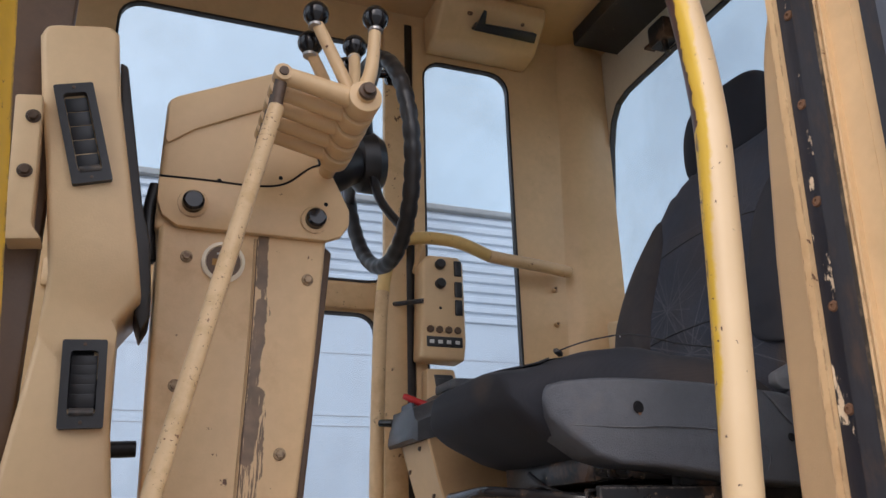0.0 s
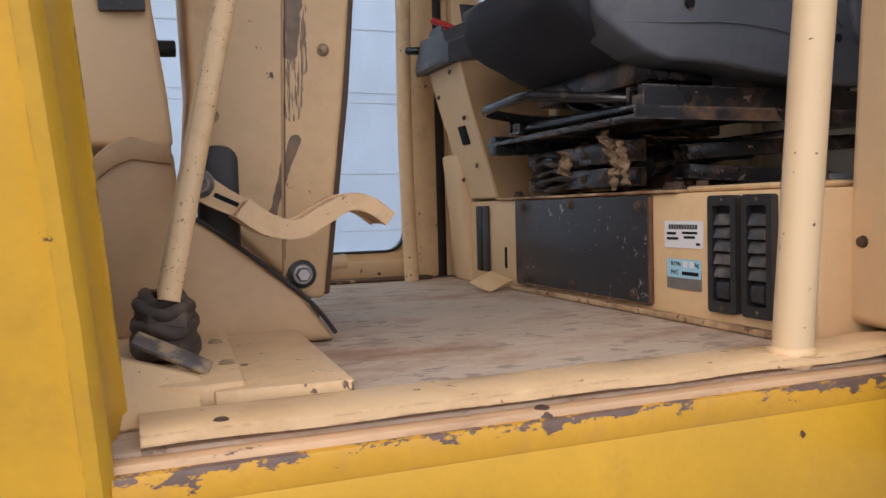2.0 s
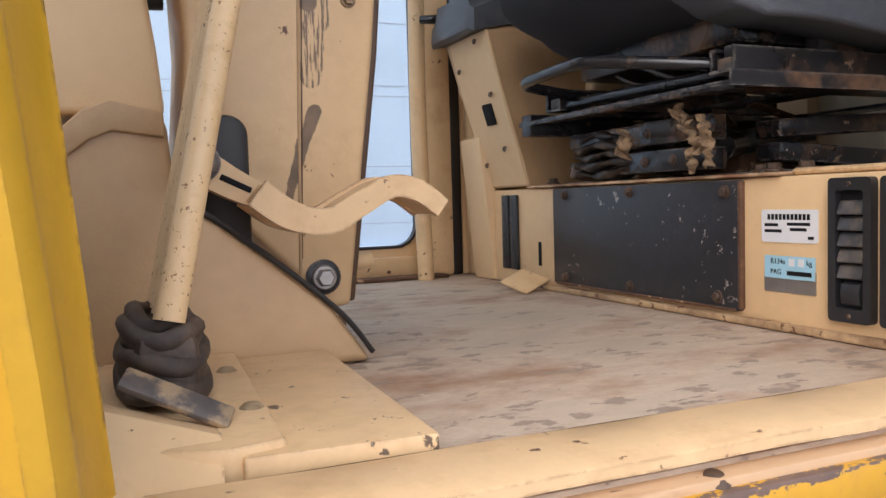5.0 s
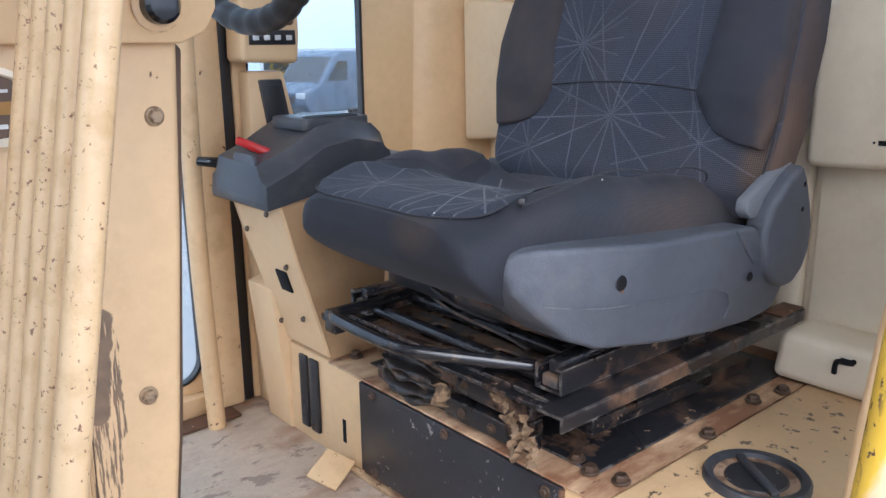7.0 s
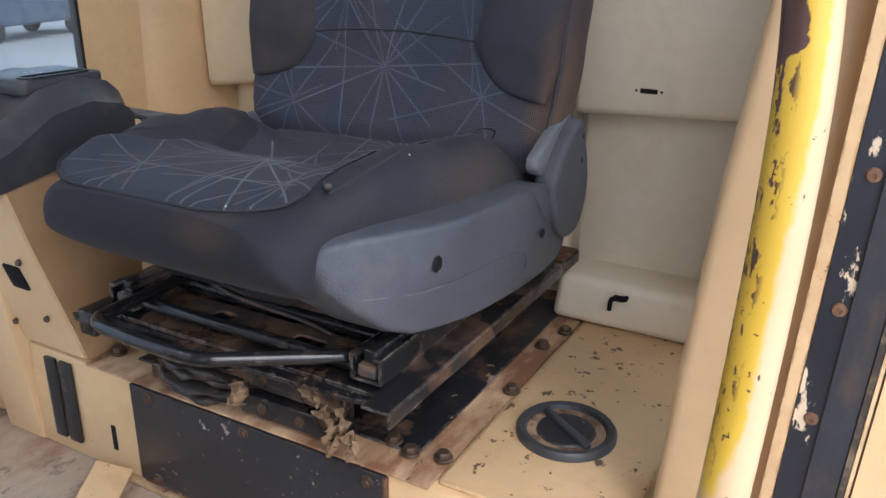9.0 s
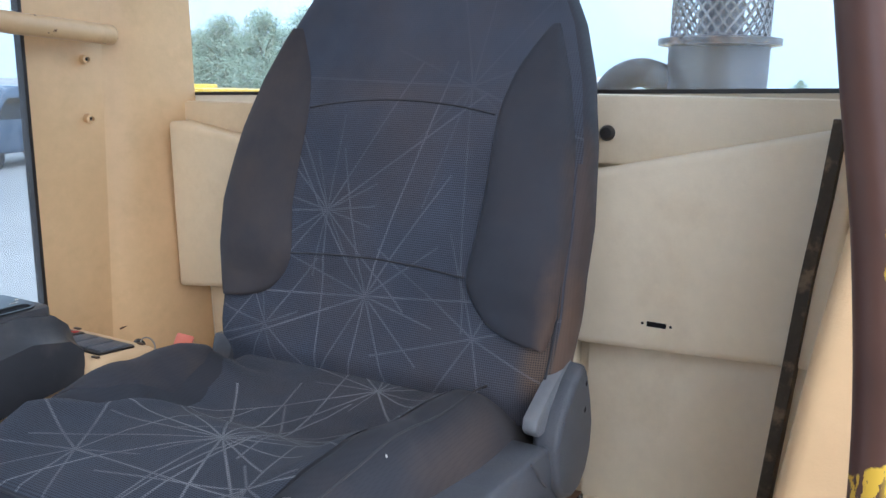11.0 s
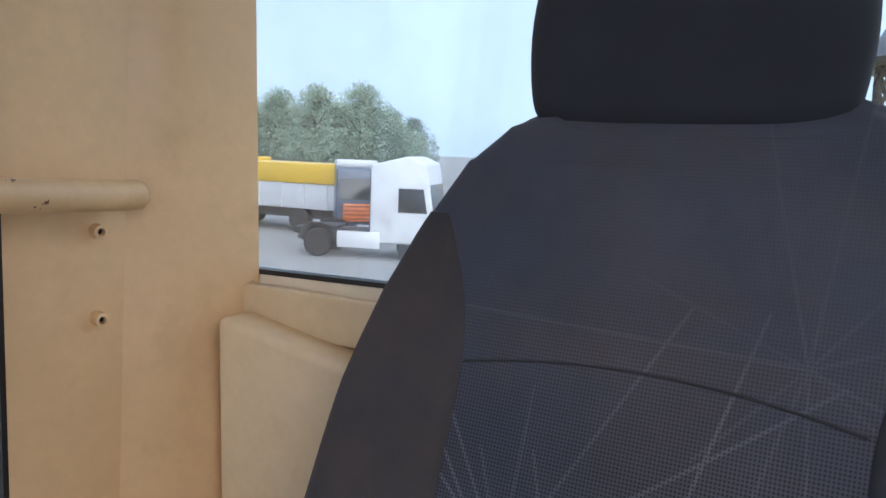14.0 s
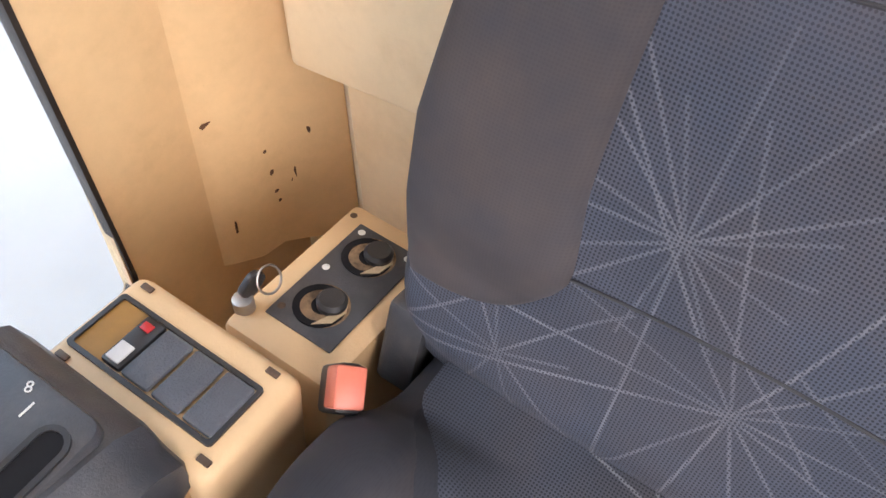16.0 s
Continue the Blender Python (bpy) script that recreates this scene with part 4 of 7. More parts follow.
part("lip_groove", upright(0.5715, 0.5735, 0.660, 0.68, b=0.0005), "brown", post_b)
part("seal_lip", upright(0.5685, 0.5715, 0.656, 0.68, b=0.001), "cream", post_b)
part("outer_face", upright(0.522, 0.5685, 0.664, 0.80), "cream", post_b)
part("face_crease", upright(0.540, 0.5425, 0.6632, 0.667, b=0.001), "cream", post_b)
part("outer_seal", upright(0.504, 0.522, 0.655, 0.72, b=0.005), "band", post_b, "scuffed black rubber seal")
for z in (0.15, 0.266, 0.381, 0.484, 0.597, 0.71, 0.822, 0.935, 1.05, 1.165):
    part("screw", lathe([(0, 0.0012), (0.002, 0.0012), (0.0025, 0.0026), (0.0050, 0.0023), (0.0062, 0)], (0.661, slope(0.616)(z), z), (-1, 0, 0), 12), "rust_run", post_b)
housing = thing("belt_housing", "cream moulded post housing with a sloping lower end", "housing", (0.72, 0.68, 0.02))
part("shell", prism([(0.607, 0.914), (0.650, 0.914), (0.674, 0.854), (0.684, 0.82), (0.702, 0.70), (0.718, 0.57), (0.736, 0.36), (0.746, 0.18), (0.768, 0.06), (0.755, 0.022), (0.70, 0.018), (0.64, 0.05), (0.63, 0.3), (0.60, 0.6)], "yz", 0.70, 0.80, 0.014, 3), "cream_plastic", housing)
part("screw", lathe([(0, 0.004), (0.006, 0.004), (0.007, 0)], (0.70, 0.725, 0.115), (-1, 0, 0), 12), "bolt", housing)

# threshold and the yellow rail under the door
sill = thing("door_sill", "bent cream sill strip with round screws", "door sill", (0.3, 0.69, 0), kind="structure")


def sill_strip():
    loops = []
    for i in range(23):
        x = -0.05 + 0.75 * i / 22
        lift = 0.0007 * math.sin(i * 1.3) + 0.007 * max(0.0, (x - 0.62) / 0.08) ** 2
        y0 = 0.656 + 0.0012 * math.sin(i * 0.9)
        loops.append([(x, y0 + 0.003, 0.0035 + lift), (x, y0, 0.004 + lift), (x, y0, 0.0115 + lift), (x, y0 + 0.002, 0.013 + lift), (x, 0.700, 0.0135 + lift * 0.8), (x, 0.731, 0.011 + lift * 0.5), (x, 0.733, 0.009), (x, 0.733, 0.001), (x, 0.70, 0.001)])
    return loft(loops)


part("strip", sill_strip(), "cream_worn", sill)
part("inner_edge", loft([[(x, 0.7332, 0.001), (x, 0.7332, 0.0105), (x, 0.736 + 0.001 * math.sin(40 * x), 0.009), (x, 0.737, 0.001)] for x in np.linspace(-0.045, 0.66, 18)]), "brown", sill, "brown rubbed inner edge")
part("screw", lathe([(0, 0.003), (0.004, 0.0027), (0.0075, 0.0)], (0.006, 0.672, 0.0125), (0, 0, 1), 14), "bolt", sill)
rail_yellow = thing("side_rail", "yellow painted side rail with chipped upper edge", "rail", (0.3, 0.62, -0.1), kind="structure")
part("ledge", box((-0.070, 0.648, -0.03), (0.80, 0.70, -0.004), 0.003), "ledge_paint", rail_yellow, "orange rust-bled ledge")
part("screw", lathe([(0, 0.003), (0.004, 0.0027), (0.0085, 0.0)], (0.262, 0.653, -0.006), (0, -0.5, 0.85), 14), "bolt", rail_yellow)
part("upper_edge", box((-0.070, 0.6415, -0.036), (0.80, 0.652, -0.010), 0.004), "yellow_edge", rail_yellow)
part("face", box((-0.40, 0.642, -0.138), (0.80, 0.66, -0.032), 0.005), "yellow", rail_yellow)
part("lower_panel", box((-0.40, 0.664, -0.75), (0.80, 0.70, -0.040), 0.004), "yellow", rail_yellow)
part("bolt", bolt((0.235, 0.642, -0.125), (0, -1, 0), 0.012, 0.01), "bolt", rail_yellow)

# seat riser with its fronts
riser = thing("seat_riser", "cream steel box under the seat with a rusty top", "seat base", (0.95, 1.22, 0), kind="structure")
part("body", box((0.652, 0.74, 0.001), (REAR_X, 1.722, 0.176), 0.004), "cream", riser)
part("bottom_flange", box((0.64, 0.80, 0.001), (0.652, 1.50, 0.010), 0.002), "rusty_cream", riser)
part("top_plate", box((0.645, 0.980, 0.1765), (REAR_X, 1.56, 0.181), 0.002), "rust_paint", riser)
part("lid_plate", box((0.66, 0.762, 0.1768), (1.21, 0.975, 0.1845), 0.004), "lid_paint", riser, "cream lid plate with a round cap")
part("well_plate", box((0.69, 1.02, 0.1811), (1.2, 1.50, 0.185), 0.002), "black_metal", riser, "black steel base plate")
for x, y in ((0.884, 0.985), (1.094, 0.987), (0.70, 0.99), (0.69, 1.03), (0.70, 1.06), (0.702, 0.785), (1.03, 1.0), (0.69, 1.54), (1.15, 0.79)):
    part("bolt", bolt((x, y, 0.183), (0, 0, 1), 0.009, 0.008), "bolt", riser)
cap = part("filler_cap", lathe([(0, 0.004), (0.050, 0.004), (0.052, 0.010), (0.060, 0.011), (0.063, 0.007), (0.063, 0.0)], (0.823, 0.882, 0.184), (0, 0, 1), 40), "dark_plastic", riser, "round black filler cap with a grip bar")
part("cap_face", lathe([(0.038, 0.0046), (0.049, 0.0050), (0.0505, 0.0030)], (0.823, 0.882, 0.184), (0, 0, 1), 32), "cap_face", cap, "rusty ring round the cap face")
part("cap_plug", lathe([(0, 0.0064), (0.036, 0.0064), (0.039, 0.003)], (0.823, 0.882, 0.184), (0, 0, 1), 32), "dark_panel", cap)
part("grip_bar", turned(box((-0.047, -0.0055, 0), (0.047, 0.0055, 0.008), 0.003), pose(0.823, 0.882, 0.1885, 0, 0, 55)), "dark_plastic", cap)
access = part("access_panel", box((0.644, 1.038, 0.016), (0.6515, 1.468, 0.174), 0.002), "dark_panel", riser, "scuffed black cover plate")
part("rusty_edge", box((0.6435, 1.036, 0.018), (0.6512, 1.0415, 0.172), 0.0015), "rust", access)
part("rusty_edge", box((0.6436, 1.045, 0.0145), (0.6512, 1.46, 0.0185), 0.001), "rust", access)
for y, z in ((1.43, 0.162), (1.255, 0.164), (1.062, 0.160), (1.43, 0.028), (1.255, 0.028), (1.075, 0.03)):
    part("bolt", bolt((0.644, y, z), (-1, 0, 0), 0.006, 0.005), "bolt", access)
for y0, y1 in ((1.60, 1.622), (1.635, 1.655)):
    s = part("slot_cover", box((0.645, y0, 0.028), (0.6516, y1 + 0.004, 0.166), 0.002), "black_plastic", riser, "narrow black slotted vent")
    for k in range(8):
        part("rib", box((0.6442, y0 + 0.014, 0.044 + k * 0.0145), (0.6455, y1 + 0.001, 0.052 + k * 0.0145), 0.0005), "dark_plastic", s)
part("slit", box((0.6508, 1.522, 0.04), (0.6525, 1.531, 0.082)), "ink_and_hole", riser)
for y0, y1 in ((0.858, 0.909), (0.798, 0.848)):
    v = part("vent", plate(rounded((y0, 0.022), (y1, 0.171), 0.005), [rounded((y0 + 0.009, 0.036), (y1 - 0.009, 0.158), 0.004)], "yz", 0.641, 0.6515), "black_plastic", riser, "black louvred air vent")
    part("backing", box((0.6495, y0 + 0.007, 0.034), (0.6518, y1 - 0.007, 0.16)), "ink_and_hole", v)
    for k in range(5):
        z = 0.074 + k * 0.0165
        part("louvre", prism([(0.651, z + 0.0078), (0.6465, z + 0.0072), (0.6440, z + 0.003), (0.6415, z - 0.0045), (0.6408, z - 0.0065), (0.6425, z - 0.0070), (0.651, z - 0.004)], "xz", y0 + 0.0105, y1 - 0.0105, 0.0012), "dusty_louvre", v)
    part("tab", prism([(0.650, 0.064), (0.643, 0.062), (0.641, 0.052), (0.643, 0.040), (0.650, 0.038)], "xz", y0 + 0.014, y1 - 0.014, 0.002), "black_plastic", v)
    for z in (0.0285, 0.1645):
        part("screw", lathe([(0.003, 0), (0.0022, 0.0012), (0, 0.0012)], (0.641, (y0 + y1) / 2, z), (-1, 0, 0), 10), "bolt", v)
flap = solo("fallen_flap", turned(box((-0.035, -0.028, -0.002), (0.035, 0.028, 0.002), 0.0015), pose(0.605, 1.50, 0.018, 18, -14, 25)), "cream_worn", "small loose cream metal flap at the box", "flap")
plate1 = thing("maker_label", "white printed maker label on the seat box", "label", (0.65, 0.97, 0.12))
part("card", prism(rounded((0.930, 0.101), (1.010, 0.138), 0.003), "yz", 0.6505, 0.6521), "white", plate1)
for k in range(11):
    part("bar", box((0.6502, 0.9405 + k * 0.0056, 0.1265), (0.6508, 0.9445 + k * 0.0056, 0.1330)), "ink_and_hole", plate1)
for i, (y0, y1, z) in enumerate(((0.985, 1.005, 0.119), (0.98, 1.005, 0.112), (0.94, 0.972, 0.120), (0.945, 0.968, 0.114), (0.935, 0.943, 0.105))):
    part("line", box((0.6502, y0, z), (0.6508, y1, z + 0.0035)), "ink_and_hole", plate1)
plate2 = thing("gas_label", "pale blue refrigerant label over a metal tag", "label", (0.65, 0.97, 0.06))
part("tag", prism(rounded((0.933, 0.044), (1.006, 0.07), 0.002), "yz", 0.6505, 0.6521), "steel", plate2)
part("card", box((0.6500, 0.934, 0.060), (0.6516, 1.005, 0.0855)), "cyan", plate2)
writing("lettering", "R134a", 0.0085, Matrix.Translation((0.6498, 0.985, 0.079)) @ Euler((radians(90), 0, radians(-90))).to_matrix().to_4x4(), "ink_and_hole", plate2)
writing("lettering", "kg", 0.0085, Matrix.Translation((0.6498, 0.941, 0.079)) @ Euler((radians(90), 0, radians(-90))).to_matrix().to_4x4(), "ink_and_hole", plate2)
writing("lettering", "PAG", 0.0085, Matrix.Translation((0.6498, 0.988, 0.067)) @ Euler((radians(90), 0, radians(-90))).to_matrix().to_4x4(), "ink_and_hole", plate2)
part("line", box((0.6495, 0.938, 0.064), (0.6501, 0.972, 0.069)), "ink_and_hole", plate2)
for y in (0.965, 0.952):
    part("field", box((0.6495, y - 0.004, 0.0745), (0.6501, y + 0.004, 0.083)), "white", plate2)

# ---- grab poles ----
pole = thing("door_grab_pole", "chipped yellow and cream grab pole at the door", "grab pole", (0.552, 0.677, 0))
BAR = [(0.552, 0.679, 0.0), (0.557, 0.671, 0.15), (0.562, 0.663, 0.3), (0.569, 0.656, 0.45), (0.576, 0.652, 0.60), (0.583, 0.654, 0.70), (0.588, 0.665, 0.80),
       (0.592, 0.679, 0.88), (0.595, 0.689, 0.94), (0.598, 0.692, 0.966), (0.606, 0.688, 0.985), (0.620, 0.679, 0.989), (0.634, 0.669, 0.983)]
part("bar", tube(BAR, [0.0195] * 10 + [0.0185, 0.017, 0.013], 20), "pole_coat", pole, "yellow and cream bar worn to brown steel at its bend")
part("foot", lathe([(0.024, 0), (0.0235, 0.004), (0.0205, 0.007)], (0.552, 0.679, 0.0125), (0, 0, 1), 24), "cream_worn", pole)
part("brace", tube([(0.612, 0.684, 0.977), (0.66, 0.645, 0.980), (0.712, 0.596, 0.982)], [0.0085, 0.0105, 0.0115], 14), "bracket_yellow", pole, "faded yellow tail of the pole")
part("cross_bar", tube([(0.615, 0.684, 0.996), (0.66, 0.643, 0.998), (0.712, 0.594, 1.001)], 0.0092, 14), "bar_bare", pole, "brown bar with rusty ends")
part("weld", lathe([(0.0, -0.004), (0.010, -0.003), (0.0125, 0.0), (0.010, 0.004), (0, 0.005)], (0.622, 0.678, 0.9965), (0.7, -0.7, 0.02), 14), "rust", pole)

rail = thing("side_grab_rail", "cream and yellow bent grab rail at the far wall", "grab rail", (0.545, 1.80, 0))
part("upright", tube([(0.545, 1.803, 0.0), (0.538, 1.803, 0.35), (0.545, 1.805, 0.7), (0.553, 1.806, 0.83)], 0.0165, 16), "cream_worn", rail)
part("bend", tube([(0.553, 1.806, 0.83), (0.566, 1.808, 0.90), (0.60, 1.812, 0.965), (0.66, 1.815, 0.985), (0.74, 1.815, 0.986), (0.79, 1.815, 0.975), (0.845, 1.815, 0.955)], 0.0165, 16), "pole_paint", rail, "yellowed bend of the rail")
part("arm", tube([(0.845, 1.815, 0.955), (0.90, 1.817, 0.950), (1.0, 1.825, 0.946), (1.098, 1.845, 0.943)], 0.0165, 16), "cream_worn", rail)
part("bracket", rod((0.66, 1.875, 0.91), (0.66, 1.815, 0.98), 0.007), "cream_worn", rail)
part("stub", rod((0.60, 1.868, 0.82), (0.655, 1.80, 0.815), 0.006), "black_metal", rail)

# ---- switch box on the far pillar ----
swbox = thing("switch_box", "cream wall switch box with black knobs", "switch box", (0.70, 1.84, 0.67))
part("case", prism([(0.648, 0.672), (0.762, 0.668), (0.768, 0.72), (0.766, 0.92), (0.755, 0.938), (0.672, 0.938), (0.655, 0.92)], "xz", 1.80, 1.868, 0.010, 3), "cream_plastic", swbox)
for z in (0.912, 0.862):
    part("knob", lathe([(0.013, 0), (0.013, 0.012), (0.010, 0.016), (0, 0.016)], (0.70, 1.80, z), (0, -1, 0), 18), "black_plastic", swbox, "round black rotary knob")
for z in (0.885, 0.83, 0.783):
    part("rocker", box((0.738, 1.794, z), (0.758, 1.801, z + 0.04), 0.003), "black_plastic", swbox)
part("hole", lathe([(0.004, 0), (0, 0.001)], (0.70, 1.7995, 0.80), (0, -1, 0), 10), "ink_and_hole", swbox)
for x in (0.672, 0.696, 0.72, 0.744):
    part("fuse_knob", lathe([(0.009, 0), (0.009, 0.004), (0.005, 0.006), (0, 0.005)], (x, 1.80, 0.745), (0, -1, 0), 14), "brown", swbox)
lab = part("symbol_strip", box((0.662, 1.797, 0.702), (0.756, 1.801, 0.728), 0.002), "black_plastic", swbox)
for x in (0.675, 0.697, 0.719, 0.742):
    part("symbol", box((x - 0.006, 1.7962, 0.710), (x + 0.006, 1.7972, 0.719), 0.001), "pale", lab)
lower = thing("lower_switch_panel", "cream pillar panel with a black inset", "switch panel", (0.72, 1.85, 0.45))
part("panel", prism([(0.672, 0.655), (0.745, 0.655), (0.782, 0.50), (0.785, 0.2), (0.67, 0.0), (0.667, 0.3)], "xz", 1.83, 1.872, 0.006), "cream_plastic", lower)
part("inset", prism([(0.69, 0.64), (0.738, 0.64), (0.762, 0.515), (0.71, 0.515)], "xz", 1.824, 1.832, 0.003), "dark_panel", lower, "black inset screen")
part("inset_glass", prism([(0.697, 0.63), (0.732, 0.63), (0.752, 0.525), (0.716, 0.525)], "xz", 1.822, 1.826, 0.002), "black_plastic", lower)

# ---- right-hand console ----
console = thing("side_console", "cream side console with a dark plastic top", "console", (0.7, 1.65, 0.18))


def console_body():
    sec = []
    for z, x0, x1, y0, y1 in ((0.181, 0.655, 0.79, 1.562, 1.70), (0.24, 0.640, 0.79, 1.562, 1.715), (0.36, 0.602, 0.79, 1.563, 1.735), (0.46, 0.576, 0.79, 1.566, 1.740), (0.49, 0.575, 0.79, 1.568, 1.740)):
        sec.append([(x0, y0, z), (x1, y0, z), (x1, y1, z), (x0, y1, z)])
    return bevel(loft(sec), 0.008, 2, 40)


part("body", console_body(), "tan_plastic", console)
part("front_plate", loft([[(x, y, z) for x, y, z in ((a, 1.563, c), (a - 0.004, 1.565, c), (a - 0.004, 1.72, c), (a, 1.722, c))] for a, c in ((0.654, 0.184), (0.640, 0.235), (0.602, 0.36), (0.577, 0.455))]), "cream_plastic", console)
part("side_panel", prism([(0.648, 0.0), (0.72, 0.0), (0.70, 0.30), (0.62, 0.28)], "xz", 1.70, 1.79, 0.006), "cream_plastic", console)


def console_top():
    sec = []
    for x, zt, zb, y0, y1 in ((0.545, 0.495, 0.458, 1.575, 1.74), (0.552, 0.520, 0.452, 1.563, 1.75), (0.60, 0.540, 0.462, 1.560, 1.752), (0.66, 0.573, 0.472, 1.560, 1.752),
                              (0.72, 0.582, 0.48, 1.560, 1.752), (0.77, 0.572, 0.485, 1.560, 1.752), (0.79, 0.555, 0.49, 1.562, 1.75), (0.795, 0.54, 0.495, 1.57, 1.74)):
        lip = 0.016
        sec.append([(x, y0, zb), (x, y0, zt - 0.030), (x, y0 + lip, zt - 0.022), (x, y0 + lip + 0.012, zt), (x, y1 - lip - 0.012, zt + 0.004), (x, y1 - lip, zt - 0.02), (x, y1, zt - 0.03), (x, y1, zb)])
    return bevel(loft(sec), 0.003, 2, 30)


part("top_cover", console_top(), "dark_plastic", console, "dusty dark grey plastic cover")
gate = part("lever_gate", prism(rounded((0.64, 1.592), (0.772, 1.70), 0.012), "xy", 0.566, 0.586, 0.004), "dark_plastic", console)
part("slot", prism(rounded((0.655, 1.600), (0.752, 1.620), 0.0098), "xy", 0.5845, 0.5868), "ink_and_hole", gate, "long lever slot drawn in flat black")
part("slot_rim", plate(rounded((0.651, 1.596), (0.756, 1.624), 0.0138), [rounded((0.655, 1.600), (0.752, 1.620), 0.0098)], "xy", 0.585, 0.5885), "black_plastic", gate)
part("mark", box((0.745, 1.640, 0.5858), (0.757, 1.6415, 0.5866)), "pale", gate)
part("mark", box((0.700, 1.640, 0.5858), (0.708, 1.6415, 0.5866)), "pale", gate)
for k_ in range(4):
    part("mark", box((0.668 + k_ * 0.012, 1.652, 0.5858), (0.6695 + k_ * 0.012, 1.660, 0.5866)), "pale", gate)
writing("numeral", "8", 0.012, pose(0.762, 1.652, 0.5866, 0, 0, -60), "pale", gate)
part("stud", rod((0.782, 1.690, 0.50), (0.782, 1.690, 0.552), 0.0045), "rust", console, "rusty stud standing behind the cover")
part("stud_head", rod((0.782, 1.690, 0.552), (0.782, 1.690, 0.558), 0.0085, seg=12), "rust", console)
part("red_lever", rod((0.60, 1.625, 0.53), (0.553, 1.655, 0.556), 0.0085, 0.0065, 12, 0.003), "red", console, "short red plastic lever")
part("lever_plate", prism(rounded((1.60, 0.497), (1.67, 0.535), 0.01), "yz", 0.553, 0.558), "grey_plastic", console)
part("black_lever", rod((0.57, 1.735, 0.508), (0.533, 1.766, 0.512), 0.010, 0.008, 12, 0.003), "ball", console, "stubby black lever")
for y in (1.60, 1.70):
    part("screw", lathe([(0.005, 0), (0.004, 0.003), (0, 0.003)], (0.552, y, 0.472), (-1, 0, 0), 10), "bolt", console)
for y, z, a in ((1.597, 0.347, 0.606), (1.60, 0.25, 0.634), (1.686, 0.224, 0.640), (1.69, 0.40, 0.588), (1.60, 0.44, 0.578)):
    part("screw", lathe([(0.0055, 0), (0.004, 0.004), (0, 0.004)], (a - 0.008, y, z), (-1, 0, 0.2), 10), "bolt", console)
part("socket", turned(box((-0.004, -0.018, -0.020), (0.002, 0.018, 0.020), 0.002), pose(0.612, 1.63, 0.315, 0, -17, 0)), "ink_and_hole", console, "cable hole drawn as a black patch")

# switch block and dial panel behind the console
block = thing("switch_block", "cream switch block with black rocker blanks", "switch block", (0.86, 1.64, 0.45))
part("case", turned(box((-0.076, -0.096, -0.322), (0.034, 0.084, 0.0), 0.013, 4), pose(0.865, 1.640, 0.505, 0, 5, 0)), "cream_plastic", block)
bm_ = lambda lo, hi, b=0.003: turned(box(lo, hi, b), pose(0.865, 1.640, 0.505, 0, 5, 0))
part("bezel", turned(plate(rounded((-0.053, -0.078), (0.007, 0.074), 0.004), [rounded((-0.049, -0.074), (0.003, 0.070), 0.003)], "xy", 0.0, 0.003), pose(0.865, 1.640, 0.505, 0, 5, 0)), "black_plastic", block)
part("opening", bm_((-0.049, 0.036, -0.002), (0.003, 0.070, 0.0006), 0), "amber", block, "open bay with amber backing")
for y0 in (-0.074, -0.042, -0.010):
    part("blank", bm_((-0.048, y0, 0.0), (0.002, y0 + 0.029, 0.006), 0.004), "grey_plastic", block, "black rocker switch blank")
sw = part("rocker", bm_((-0.048, 0.0195, 0.0), (0.002, 0.040, 0.007)), "black_plastic", block, "black rocker switch with red mark")
part("red_mark", bm_((-0.012, 0.026, 0.006), (-0.004, 0.036, 0.0082), 0.001), "red", sw)
part("white_mark", bm_((-0.045, 0.023, 0.006), (-0.027, 0.037, 0.0086), 0.002), "pale", sw)
for x, y in ((-0.062, 0.066), (0.022, 0.064), (-0.062, -0.082), (0.022, -0.072)):
    part("screw", bm_((x - 0.003, y - 0.006, 0.0), (x + 0.003, y + 0.006, 0.0025), 0.001), "bolt", block)
dial = thing("heater_panel", "dark heater panel with two broken round dials", "heater panel", (1.05, 1.63, 0.42))
D = pose(1.035, 1.610, 0.425, 0, 7, 0)
part("case", turned(box((-0.115, -0.062, -0.24), (0.084, 0.060, 0.0), 0.008), D), "cream_plastic", dial)
part("plate", turned(box((-0.084, -0.040, 0.0), (0.060, 0.036, 0.003), 0.002), D), "dark_plastic", dial, "dark dial plate")
for x, y in ((-0.047, -0.002), (0.028, 0.0)):
    part("dial_well", turned(lathe([(0.024, 0.0025), (0.026, 0.0035), (0.022, 0.0042), (0.0, 0.0038)], (x, y, 0), (0, 0, 1), 24), D), "cardboard", dial)
    part("dial_gap", turned(lathe([(0.0255, 0.0036), (0.0255, 0.0046), (0.0185, 0.0048), (0.0185, 0.0040)], (x - 0.002, y + 0.002, 0), (0, 0, 1), 24), D), "ink_and_hole", dial, "dark gap round the broken dial")
    part("torn_edge", turned(prism([(x - 0.024, y - 0.006), (x - 0.012, y - 0.020), (x + 0.006, y - 0.023), (x + 0.018, y - 0.016), (x + 0.010, y - 0.012), (x - 0.006, y - 0.013)], "xy", 0.0040, 0.0056), D), "pale_core", dial, "pale broken dial edge")
    part("dial_knob", turned(lathe([(0.014, 0.001), (0.015, 0.010), (0.012, 0.014), (0, 0.013)], (x + 0.006, y - 0.006, 0), (0, 0, 1), 20), D), "black_plastic", dial, "round black dial knob")
